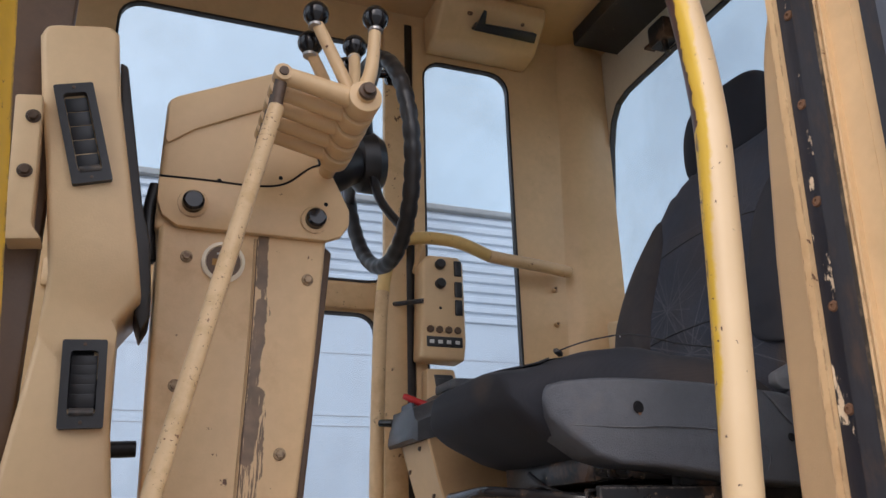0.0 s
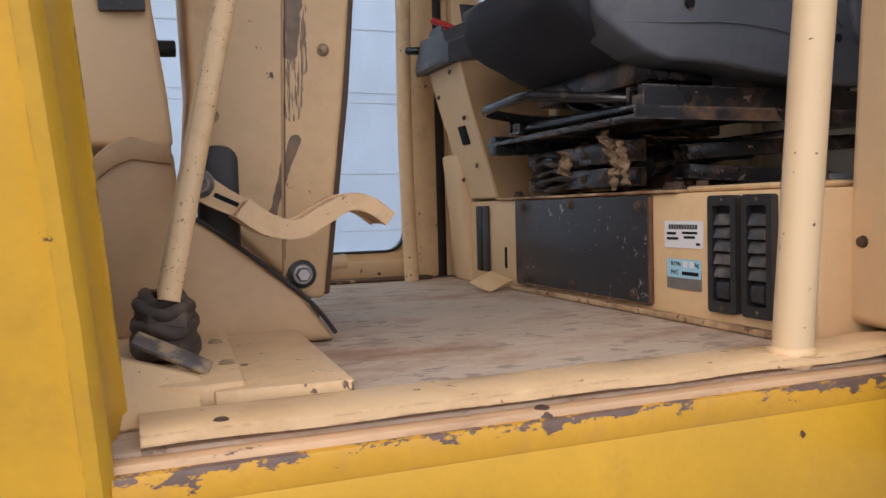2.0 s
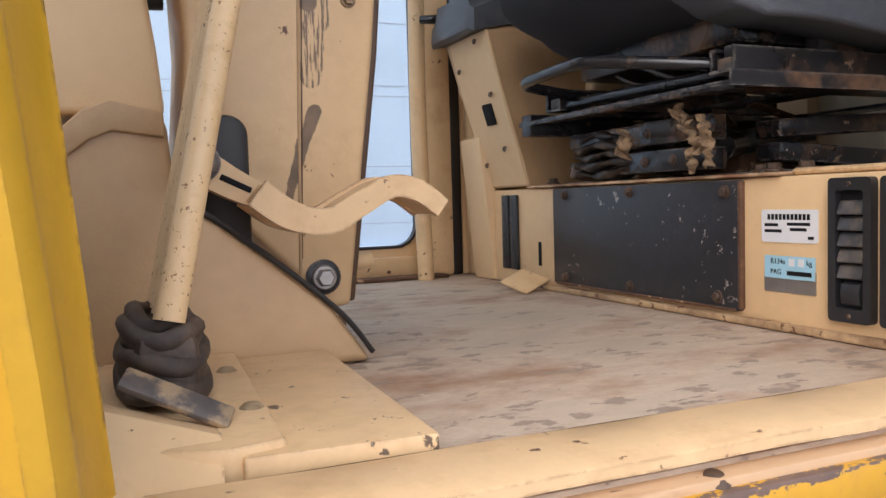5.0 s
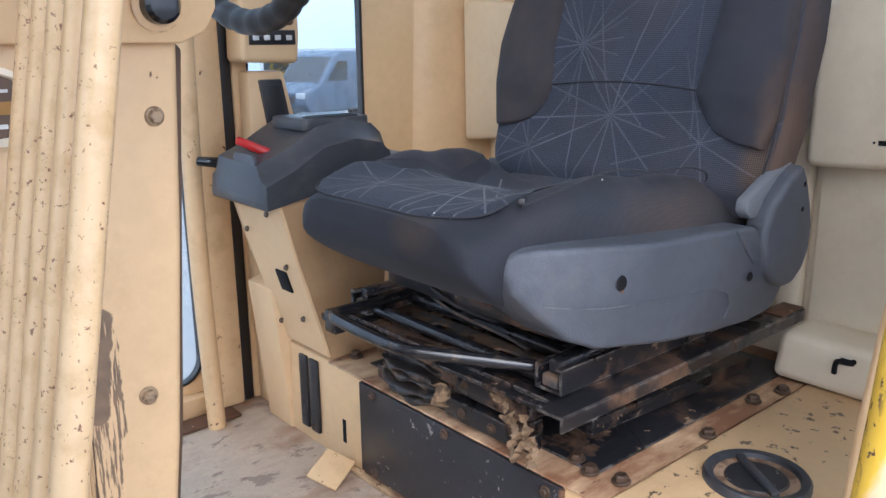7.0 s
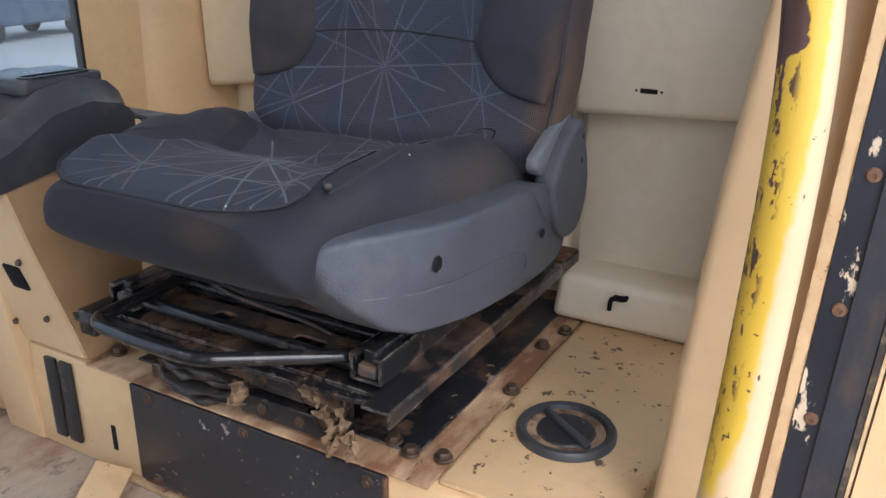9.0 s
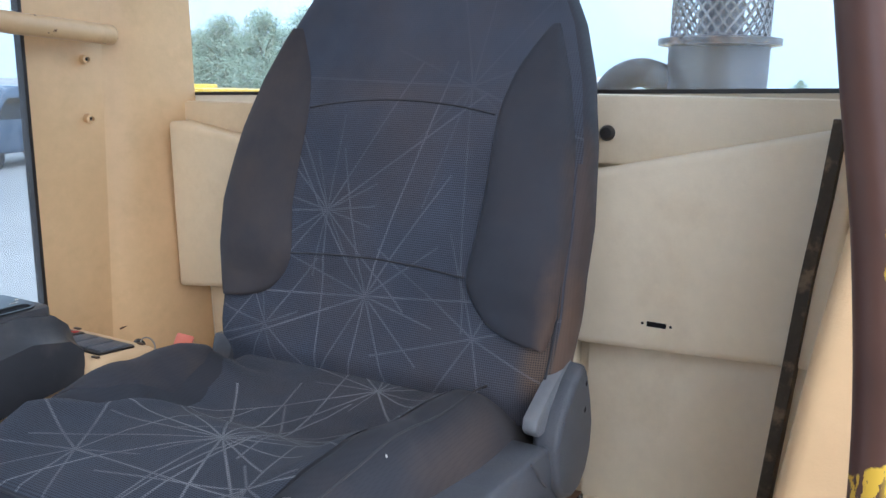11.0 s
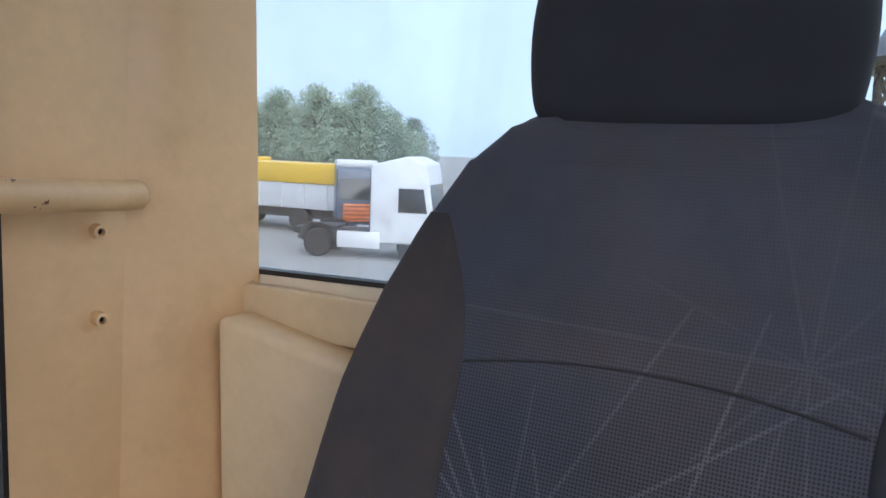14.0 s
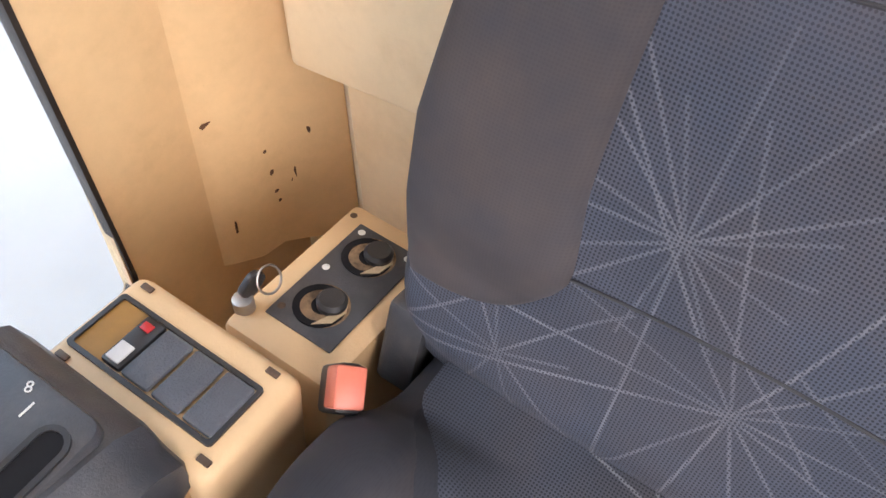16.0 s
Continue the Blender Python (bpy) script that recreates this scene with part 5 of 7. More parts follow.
for x, y in ((0.064, 0.048), (0.072, -0.05), (-0.070, 0.028), (0.050, 0.027), (-0.008, 0.026), (0.050, -0.030)):
    part("mark", turned(lathe([(0.004, 0.003), (0, 0.0045)], (x, y, 0), (0, 0, 1), 10), D), "pale" if abs(x) < 0.06 else "bolt", dial)
key = thing("ignition_key", "black ignition key with a split ring", "key", (0.95, 1.66, 0.45))
part("barrel", rod((0.945, 1.664, 0.430), (0.945, 1.664, 0.452), 0.010, bev=0.002), "steel", key)
part("key_head", turned(prism(rounded((-0.010, 0.0), (0.010, 0.028), 0.008), "xz", -0.004, 0.004, 0.002), pose(0.947, 1.664, 0.452, 0, 50, -10)), "black_plastic", key)
part("ring", tube([(0.970 + 0.013 * math.cos(a), 1.652 + 0.013 * math.sin(a) * 0.5, 0.462 + 0.012 * math.sin(a)) for a in np.linspace(0, 2 * math.pi, 16)], 0.0012, 8, 2), "steel", key)
buckle = thing("seat_belt_buckle", "faded red seat belt buckle beside the cushion", "belt buckle", (0.93, 1.53, 0.42))
part("body", turned(box((-0.020, -0.011, -0.035), (0.020, 0.011, 0.030), 0.005), pose(0.915, 1.525, 0.480, 20, -25, 30)), "black_plastic", buckle)
part("button", turned(box((-0.017, -0.0125, -0.002), (0.017, 0.0125, 0.034), 0.003), pose(0.915, 1.525, 0.482, 20, -25, 30)), "buckle", buckle, "faded red press button")
part("strap", tube([(0.93, 1.54, 0.42), (0.95, 1.545, 0.36), (0.98, 1.55, 0.25)], 0.016, 8, 4, squash=0.2), "black_plastic", buckle)

# ---- the seat ----
seat = thing("driver_seat", "dark grey cloth driver seat with star print", "seat", (0.85, 1.25, 0.19))
SEAT_Y = 1.256


def power(c, p):
    return math.copysign(abs(c) ** p, c)


def hump(x, y, side):
    """How far a side bolster rises over the cushion's middle."""
    if side < 0:
        h = float(np.interp(x, (0.56, 0.585, 0.61, 0.65, 0.70, 0.78, 0.86, 0.92, 0.96, 0.99, 1.01), (0, 0.006, 0.018, 0.032, 0.044, 0.070, 0.074, 0.062, 0.040, 0.014, 0)))
    else:
        h = float(np.interp(x, (0.56, 0.60, 0.64, 0.70, 0.76, 0.82, 0.86, 0.89, 0.915, 0.935), (0, 0.008, 0.018, 0.034, 0.056, 0.068, 0.068, 0.056, 0.028, 0)))
    d = (y - (SEAT_Y + side * 0.212)) / 0.075
    return h * math.exp(-abs(d) ** 2.6) if d * side < 0 else h * math.exp(-0.35 * d * d)


def cushion_top(x, y):
    middle = float(np.interp(x, (0.50, 0.530, 0.56, 0.60, 0.66, 0.72, 0.745, 0.775, 0.80, 0.86, 0.95, 1.06), (0.505, 0.5125, 0.517, 0.520, 0.518, 0.511, 0.503, 0.488, 0.481, 0.477, 0.480, 0.484)))
    crown = -0.006 * ((y - SEAT_Y) / 0.2) ** 2
    return middle + crown + max(hump(x, y, -1), hump(x, y, 1))


CUSHION = dense(((0.517, 0.150, 0.500, 0.484), (0.520, 0.168, 0.512, 0.470), (0.527, 0.186, 0.517, 0.456), (0.545, 0.206, 0.522, 0.438), (0.58, 0.224, 0.528, 0.415), (0.62, 0.238, 0.53, 0.398), (0.68, 0.250, 0.53, 0.388),
                 (0.76, 0.256, 0.53, 0.380), (0.88, 0.258, 0.53, 0.375), (0.98, 0.253, 0.53, 0.375), (1.06, 0.243, 0.53, 0.38)), 6)
C_X = [r[0] for r in CUSHION]


def cushion_point(x, u):
    """The upper skin of the cushion: u goes from -1 at one lower edge over the top to 1 at the other."""
    hw, cap, zb = (float(np.interp(x, C_X, [r[i] for r in CUSHION])) for i in (1, 2, 3))
    if u > 0:
        hw += float(np.interp(x, (0.52, 0.58, 0.66, 0.80, 0.90, 0.96), (-0.022, -0.012, 0.012, 0.026, 0.022, 0.0)))
    tuck = float(np.interp(x, (0.52, 0.56, 0.60, 0.66, 0.74, 0.84), (0.0, 0.030, 0.068, 0.066, 0.040, 0.010)))
    y = SEAT_Y + hw * u
    zt = cushion_top(x, y)
    if x < 0.56:
        zt = min(zt, cap)
    f = (1 - abs(u) ** 7) ** 0.42 if abs(u) < 1 else 0.0
    return (x, SEAT_Y + u * (hw - tuck * (1 - f)), zb + (zt - zb) * f)


def cushion():
    loops = []
    n = 40
    for x, hw, cap, zb in CUSHION:
        row = [cushion_point(x, power(math.cos(math.pi * k / n), 0.42)) for k in range(n + 1)]
        edge = cushion_point(x, 1)[1] - SEAT_Y
        for k in range(1, n):
            a = math.pi * k / n
            row.append((x, SEAT_Y - edge * 0.985 * power(math.cos(a), 0.5), zb - 0.006 * math.sin(a)))
        loops.append(row)
    return loft(loops)


def laid_patch(us, edges, at, lift=0.002, n=16):
    """A cloth panel laid on a curved form: us along it, edges(u) across it, at(u, v) the form's point and its outward way."""
    bm = bmesh.new()
    grid = []
    for i, u in enumerate(us):
        a, b = edges(u)
        row = []
        for j in range(n + 1):
            p, out = at(u, a + (b - a) * j / n)
            rimmed = i in (0, len(us) - 1) or j in (0, n)
            row.append(bm.verts.new(Vector(p) + Vector(out) * (-0.001 if rimmed else lift)))
        grid.append(row)
    for i in range(len(us) - 1):
        for j in range(n):
            bm.faces.new((grid[i][j], grid[i + 1][j], grid[i + 1][j + 1], grid[i][j + 1]))
    return bm


def insert_edge(x):
    """The printed middle of the cushion: round at the front corners, then along the bolsters."""
    near = float(np.interp(x, (0.528, 0.535, 0.548, 0.565, 0.595, 0.62, 0.90, 1.04), (0.085, 0.108, 0.132, 0.152, 0.165, 0.158, 0.165, 0.168)))
    far = float(np.interp(x, (0.528, 0.535, 0.548, 0.575, 0.64, 0.68, 0.78, 0.86, 0.90, 0.925, 0.95, 1.04), (0.10, 0.130, 0.155, 0.185, 0.205, 0.145, 0.115, 0.140, 0.165, 0.19, 0.215, 0.215)))
    return SEAT_Y - near, SEAT_Y + far


def back_front(z):
    return float(np.interp(z, (0.46, 0.50, 0.55, 0.60, 0.636, 0.70, 0.76, 0.838, 0.95, 1.04), (0.985, 0.980, 0.994, 1.008, 1.010, 1.026, 1.046, 1.072, 1.117, 1.150)))


HW = ((0.46, 0.236), (0.485, 0.258), (0.52, 0.268), (0.58, 0.273), (0.70, 0.276), (0.80, 0.266), (0.88, 0.25), (0.95, 0.226), (1.0, 0.20), (1.03, 0.165), (1.043, 0.12))


def back_half(z):
    return float(np.interp(z, [a for a, _ in HW], [b for _, b in HW]))


def backrest():
    loops = []
    for z, d in dense(((0.462, 0.05), (0.470, 0.075), (0.484, 0.092), (0.54, 0.10), (0.62, 0.105), (0.70, 0.105), (0.78, 0.10), (0.86, 0.095), (0.93, 0.09), (0.98, 0.085), (1.01, 0.078), (1.03, 0.066), (1.043, 0.045)), 6):
        hw, x0 = back_half(z), back_front(z)
        loops.append([(x0 + d / 2 + d / 2 * power(math.cos(a), 0.5), 1.255 + (hw + 0.012 * min(1.0, max(0.0, (1.0 - z) / 0.2)) * (math.sin(a) > 0)) * power(math.sin(a), 0.46), z + 0.02 * power(math.cos(a), 1) * (z > 1.0)) for a in (2 * math.pi * k / 60 for k in range(60))])
    return loft(loops)


def back_bolster(side):
    loops = []
    for z, yi, dx in dense(((0.560, 0.244, -0.001), (0.566, 0.205, 0.004), (0.576, 0.176, 0.007), (0.592, 0.157, 0.010), (0.615, 0.142, 0.013), (0.640, 0.137, 0.015), (0.70, 0.146, 0.018), (0.76, 0.148, 0.018), (0.83, 0.147, 0.012), (0.88, 0.156, 0.006), (0.91, 0.170, 0.002), (0.935, 0.186, -0.002), (0.95, 0.196, -0.008)), 5):
        hw, x0 = back_half(z) - (0.013 if side < 0 else -0.001) - float(np.interp(z, (0.55, 0.60, 0.80, 0.95), (0.010, 0.0, 0.0, 0.006))), back_front(z)
        yc, w = 1.256 + side * (hw + yi) / 2, (hw - yi) / 2
        loops.append([(x0 + 0.016 + (0.016 + dx) * -power(math.cos(a), 0.6), yc + w * power(math.sin(a), 0.62), z) for a in (2 * math.pi * k / 32 for k in range(32))])
    return loft(loops)


cush = part("cushion", cushion(), "cloth", seat, "dark cloth seat cushion", angle=80)
part("printed_insert", laid_patch([0.5285 + 0.5115 * i / 60 for i in range(61)], insert_edge, lambda x, y: ((x, y, cushion_top(x, y)), (0, 0, 1)), 0.003, 28), "cloth_seat", cush, "star printed cloth insert", angle=80)
def bolster_skin(x, v):
    p, q = Vector(cushion_point(x, v)), Vector(cushion_point(x, v + 0.004))
    d = (q - p).normalized()
    return p, Vector((0, -d.z, d.y))


part("bolster", laid_patch([0.585 + 0.435 * i / 40 for i in range(41)], lambda x: (-0.999, -0.66), bolster_skin, 0.0012, 26), "cloth_side", cush, "dirt rubbed side bolster", angle=80)
part("bolster", laid_patch([0.585 + 0.435 * i / 40 for i in range(41)], lambda x: (float(np.interp(x, (0.58, 0.66, 0.70, 0.78, 0.86, 0.905, 0.93, 1.02), (0.90, 0.82, 0.60, 0.47, 0.56, 0.67, 0.78, 0.9))), 0.995), bolster_skin, 0.0014, 26), "cloth_rubbed", cush, "rubbed side bolster", angle=80)
back = part("backrest", backrest(), "cloth_back", seat, "star printed backrest", angle=80)
back.data.materials.append(M["cloth_gusset"])
for p in back.data.polygons:
    if abs(p.normal.y) > 0.62 and p.center.z > 0.50:
        p.material_index = 1
for s in (-1, 1):
    part("bolster", back_bolster(s), "cloth_gusset" if s < 0 else "cloth_rubbed", back, angle=80)


def seam(z0, bow, half):
    pts = [(back_front(z0 + bow * (1 - (k / 6) ** 2)) - 0.0004, 1.257 + half * k / 6, z0 + bow * (1 - (k / 6) ** 2)) for k in range(-6, 7)]
    return tube(pts, 0.0013, 6, 3)


part("seam", seam(0.634, 0.008, 0.138), "seam_thread", back)
part("seam", seam(0.836, 0.014, 0.146), "seam_thread", back)
part("gusset_seam", tube([(back_front(z) + 0.010 + 0.010 * (z - 0.5), y, z) for z, y in ((0.50, 1.003), (0.575, 0.997), (0.65, 0.996), (0.72, 1.0), (0.80, 1.008), (0.87, 1.024), (0.93, 1.045))], 0.0014, 6, 4), "seam_thread", back)
part("piping", tube([(x, insert_edge(x)[0], cushion_top(x, insert_edge(x)[0]) + 0.0008) for x in (0.60, 0.58, 0.565, 0.548, 0.535, 0.529)] +
                    [(0.5265, SEAT_Y + 0.2 * k / 8 - 0.03, cushion_top(0.5275, SEAT_Y)) for k in range(-2, 6)] +
                    [(x, insert_edge(x)[1], cushion_top(x, insert_edge(x)[1]) + 0.0008) for x in (0.529, 0.535, 0.548, 0.575, 0.60)], 0.0013, 6, 3), "seam_thread", cush)
part("bolster_seam", tube([(x, SEAT_Y - w, cushion_top(x, SEAT_Y - w) + 0.004) for x, w in ((0.595, 0.192), (0.62, 0.205), (0.66, 0.214), (0.72, 0.219), (0.80, 0.221), (0.88, 0.218), (0.94, 0.205), (0.965, 0.190))], 0.0012, 6, 4), "seam_thread", cush)
for x, y in ((0.5405, 1.149), (0.690, 1.030)):
    part("frayed_thread", turned(box((-0.002, -0.0007, 0), (0.002, 0.0007, 0.0014), 0.0004), pose(x, y, cushion_top(x, y) + 0.003, 0, 0, 40)), "pale", cush, "pale frayed thread")
part("clip", turned(box((-0.011, -0.004, -0.002), (0.011, 0.004, 0.005), 0.0015), pose(0.607, 1.075, 0.5300, 0, 8, 40)), "black_plastic", cush, "small black plastic clip")
HEAD = []
for z, hw, d in dense(((1.026, 0.104, 0.05), (1.034, 0.124, 0.075), (1.056, 0.133, 0.092), (1.105, 0.138, 0.10), (1.152, 0.134, 0.098), (1.190, 0.120, 0.085), (1.210, 0.096, 0.065), (1.218, 0.064, 0.035))):
    HEAD.append([(1.142 + (z - 1.03) * 0.12 + 0.05 + d / 2 * power(math.cos(a), 0.65), 1.2745 + hw * power(math.sin(a), 0.6), z) for a in (2 * math.pi * k / 40 for k in range(40))])
part("headrest", loft(HEAD), "cloth_head", seat, "rounded dark cloth headrest", angle=80)


def side_cover():
    """The grey moulded cover beside the cushion."""
    pts = [(0.570, 0.474), (0.565, 0.460), (0.574, 0.432), (0.598, 0.402), (0.628, 0.374), (0.66, 0.361), (0.715, 0.356), (0.80, 0.345), (0.883, 0.335), (0.96, 0.330), (1.012, 0.334), (1.034, 0.350), (1.040, 0.372), (1.0, 0.40), (0.966, 0.43), (0.952, 0.464), (0.93, 0.468), (0.83, 0.475), (0.70, 0.481), (0.64, 0.484), (0.595, 0.483), (0.577, 0.479)]
    bm = prism(pts, "xz", 0.974, 1.055, 0.013, 4)
    for k in range(16):
        bmesh.ops.bisect_plane(bm, geom=bm.verts[:] + bm.edges[:] + bm.faces[:], plane_co=(0.575 + 0.014 * k, 0, 0), plane_no=(1, 0, 0))
    for v in bm.verts:
        if v.co.x < 0.80:
            v.co.y += 0.088 * ((0.80 - v.co.x) / 0.235) ** 2.4
        if v.co.y < 1.04:
            v.co.y += 0.10 * max(0.0, 0.40 - v.co.z) ** 1.0
    return bm


def cover_y(x, z):
    return 0.974 + (0.088 * ((0.80 - x) / 0.235) ** 2.4 if x < 0.80 else 0.0) + 0.10 * max(0.0, 0.40 - z)


cover = part("side_cover", side_cover(), "grey_plastic", seat, "grey grained plastic side cover", angle=50)
for x, z, r in ((0.683, 0.439, 0.0095), (0.938, 0.400, 0.0065)):
    y = cover_y(x, z)
    # Flat black disc; its colour gives the shade of a hole.
    part("screw_hole", lathe([(r * 0.86, -0.0005), (r, -0.0012), (r * 0.8, 0.0004), (0, 0.0002)], (x, y - 0.0008, z), (0, -1, 0), 18), "ink_and_hole", cover, "round screw hole drawn as a black disc")
part("rust_run", turned(box((-0.0022, -0.0005, -0.006), (0.0022, 0.0004, 0.0), 0.0003), pose(0.6835, cover_y(0.6835, 0.43) - 0.0004, 0.434)), "rust_run", cover, "rust weeping from the screw hole")
part("moulded_step", tube([(x, cover_y(x, z) - 0.0002, z) for x, z in ((0.60, 0.418), (0.66, 0.412), (0.72, 0.412), (0.79, 0.409), (0.85, 0.400), (0.885, 0.388), (0.895, 0.372), (0.888, 0.352))], 0.0010, 6, 5), "grey_plastic", cover)
part("moulded_step", tube([(x, cover_y(x, z) - 0.0002, z) for x, z in ((0.895, 0.467), (0.912, 0.452), (0.926, 0.435), (0.945, 0.418))], 0.0018, 6, 5), "grey_plastic", cover)
rec = part("recliner_cover", prism([(1.046, 0.541), (1.060, 0.520), (1.076, 0.485), (1.087, 0.45), (1.086, 0.415), (1.070, 0.386), (1.045, 0.370), (1.018, 0.369), (0.990, 0.382), (0.968, 0.404), (0.957, 0.44), (0.958, 0.470), (0.978, 0.498), (1.012, 0.525)], "xz", 0.965, 1.0, 0.010, 4), "grey_plastic", seat, "grey plastic recliner cover")
part("hinge_blade", prism([(0.936, 0.484), (0.938, 0.500), (0.985, 0.522), (1.044, 0.545), (1.052, 0.535), (1.02, 0.500), (0.985, 0.472), (0.948, 0.474)], "xz", 0.985, 1.004, 0.004, 2), "light_plastic", rec, "paler grey hinge blade")
for z in (0.512, 0.477):
    part("screw_hole", lathe([(0.004, 0), (0, 0.001)], (1.048, 0.9645, z), (0, -1, 0), 10), "ink_and_hole", rec)
solo("buckle_stub", turned(box((-0.02, -0.02, -0.06), (0.03, 0.02, 0.04), 0.008), pose(1.005, 1.518, 0.455, 0, 15, 0)), "dark_plastic", "dark plastic hinge stub beside the backrest", "hinge")

# ---- the seat's sliding frame ----
susp = thing("seat_suspension", "black steel seat slide and suspension with torn liner", "seat frame", (0.85, 1.25, 0.185))


def channel(x0, x1, y, z0, z1, w, lip=0.006):
    """An open steel channel along x, its lips turned in at the top."""
    t_ = 0.0035
    pts = [(y - w, z0), (y + w, z0), (y + w, z1), (y + w - lip - t_, z1), (y + w - lip - t_, z1 - t_), (y + w - t_, z1 - t_), (y + w - t_, z0 + t_),
           (y - w + t_, z0 + t_), (y - w + t_, z1 - t_), (y - w + lip + t_, z1 - t_), (y - w + lip + t_, z1), (y - w, z1)]
    return prism(pts, "yz", x0, x1)


for y in (1.055, 1.445):
    r_ = part("slide_rail", channel(0.635, 1.10, y, 0.300, 0.332, 0.021), "black_metal", susp)
    part("rail_core", box((0.645, y - 0.009, 0.306), (1.09, y + 0.009, 0.336), 0.003), "black_metal", r_)
    part("rail_stop", box((0.637, y - 0.012, 0.304), (0.655, y + 0.012, 0.32), 0.003), "dirty_steel", r_)
    part("upright", box((0.78, y - 0.012, 0.334), (0.86, y + 0.012, 0.385), 0.004), "black_metal", susp)
    part("upright", box((0.98, y - 0.012, 0.334), (1.04, y + 0.012, 0.385), 0.004), "black_metal", susp)
out_rail = part("outer_rail", prism([(0.998, 0.279), (1.001, 0.279), (1.001, 0.2945), (1.034, 0.2945), (1.034, 0.298), (1.000, 0.298), (0.998, 0.296)], "yz", 0.596, 1.165), "black_metal", susp, "long black angle rail with worn edges")
part("rusty_end", box((1.10, 1.0, 0.2985), (1.165, 1.034, 0.3005), 0.0008), "rust", out_rail)
part("outer_rail", prism([(1.47, 0.262), (1.50, 0.262), (1.50, 0.298), (1.47, 0.298)], "yz", 0.605, 1.165, 0.003), "black_metal", susp)
part("front_plate", prism([(0.604, 1.505), (0.612, 1.52), (0.632, 1.50), (0.655, 1.04), (0.63, 1.03), (0.618, 1.06)], "xy", 0.280, 0.286, 0.001), "black_metal", susp, "thin black front plate with a bent tip")
part("upper_pan", plate([(0.63, 1.03), (1.14, 1.03), (1.14, 1.47), (0.63, 1.47)], [[(0.67, 1.10), (0.80, 1.10), (0.80, 1.40), (0.67, 1.40)], [(0.86, 1.10), (1.08, 1.10), (1.08, 1.40), (0.86, 1.40)]], "xy", 0.287, 0.292), "black_metal", susp)
part("bar_plate", plate(rounded((0.658, 1.085), (0.718, 1.435), 0.006), [rounded((0.672, 1.150), (0.698, 1.20), 0.008), rounded((0.676, 1.30), (0.702, 1.335), 0.008)], "xy", 0.294, 0.298), "dirty_steel", susp, "dirt caked steel plate between the bars")
part("link_bar", rod((0.650, 1.455, 0.309), (0.656, 1.075, 0.305), 0.0085, seg=16), "gloss_black", susp, "round black cross bar")
part("link_bar", rod((0.722, 1.455, 0.312), (0.724, 1.075, 0.309), 0.0095, seg=16), "gloss_black", susp, "round black cross bar")
for y in (1.12, 1.25, 1.39):
    part("plate_screw", bolt((0.688, y, 0.298), (0, 0, 1), 0.0055, 0.004), "bolt", susp)
for k_, (x, y, a) in enumerate(((0.77, 1.36, 20), (0.80, 1.30, -14), (0.79, 1.22, 35), (0.82, 1.16, 10))):
    part("rusty_strip", turned(box((-0.045, -0.009, -0.0015), (0.045, 0.009, 0.0015), 0.001), pose(x, y, 0.268 + 0.004 * (k_ % 2), 8 * (-1) ** k_, 10, a)), "rust" if k_ % 2 else "cardboard", susp, "rusty spring strip")
part("release_cable", tube([(0.70, 1.37, 0.375), (0.69, 1.345, 0.345), (0.70, 1.29, 0.322), (0.705, 1.20, 0.313), (0.70, 1.15, 0.308)], 0.0025, 8), "dirty_steel", susp)
part("cable_end", rod((0.70, 1.375, 0.378), (0.692, 1.352, 0.350), 0.008, 0.005, 12, 0.002), "dirty_steel", susp)
part("cushion_pan", box((0.675, 1.075, 0.345), (1.06, 1.425, 0.392), 0.006), "black_metal", susp)
part("adjuster_bar", tube([(0.76, 1.425, 0.318), (0.66, 1.412, 0.322), (0.585, 1.398, 0.328), (0.556, 1.388, 0.331), (0.542, 1.368, 0.333), (0.538, 1.34, 0.333), (0.534, 1.28, 0.334), (0.533, 1.225, 0.335), (0.538, 1.200, 0.335), (0.553, 1.182, 0.333), (0.60, 1.135, 0.326), (0.650, 1.088, 0.318), (0.68, 1.072, 0.315)], 0.0085, 14, 5), "gloss_black", susp, "bent glossy black adjuster bar")
for z0, z1, tilt in ((0.190, 0.214, 3), (0.236, 0.260, -3)):
    for y in (1.09, 1.40):
        part("scissor_beam", turned(box((-0.16, -0.022, -0.012), (0.25, 0.022, 0.012), 0.004), pose(0.90, y, (z0 + z1) / 2, 0, tilt, 0)), "black_metal", susp)
    part("cross_beam", box((0.655, 1.10, z0), (0.678, 1.43, z1), 0.003), "black_metal", susp)
part("damper", rod((0.72, 1.15, 0.22), (1.05, 1.34, 0.262), 0.018, seg=16), "black_metal", susp)
part("spring_tray", box((0.78, 1.18, 0.187), (1.1, 1.34, 0.215), 0.006), "rust", susp)


def leather_fold(z, depth_, k):
    """One flattened, creased layer of the folded bellows, open towards the front."""
    loops = []
    for i in range(19):
        y = 1.412 - 0.165 * i / 18
        swell = math.sin(math.pi * min(1.0, (i + 1.5) / 19)) ** 0.5
        x = 0.668 - depth_ * swell + 0.0025 * math.sin(1.1 * i + 2 * k)
        h = 0.0065 + 0.0022 * math.sin(0.8 * i + 1.7 * k)
        zz = z + 0.003 * math.sin(0.55 * i + k) - 0.010 * max(0.0, (i - 12) / 6) * (k - 2) * 0.4
        loops.append([(0.690, y, zz - h), (x + 0.010, y, zz - h), (x + 0.002, y, zz - h * 0.75), (x, y, zz - h * 0.1), (x + 0.004, y, zz + h * 0.55), (x + 0.014, y, zz + h * 0.7), (0.690, y, zz + h)])
    return loft(loops)


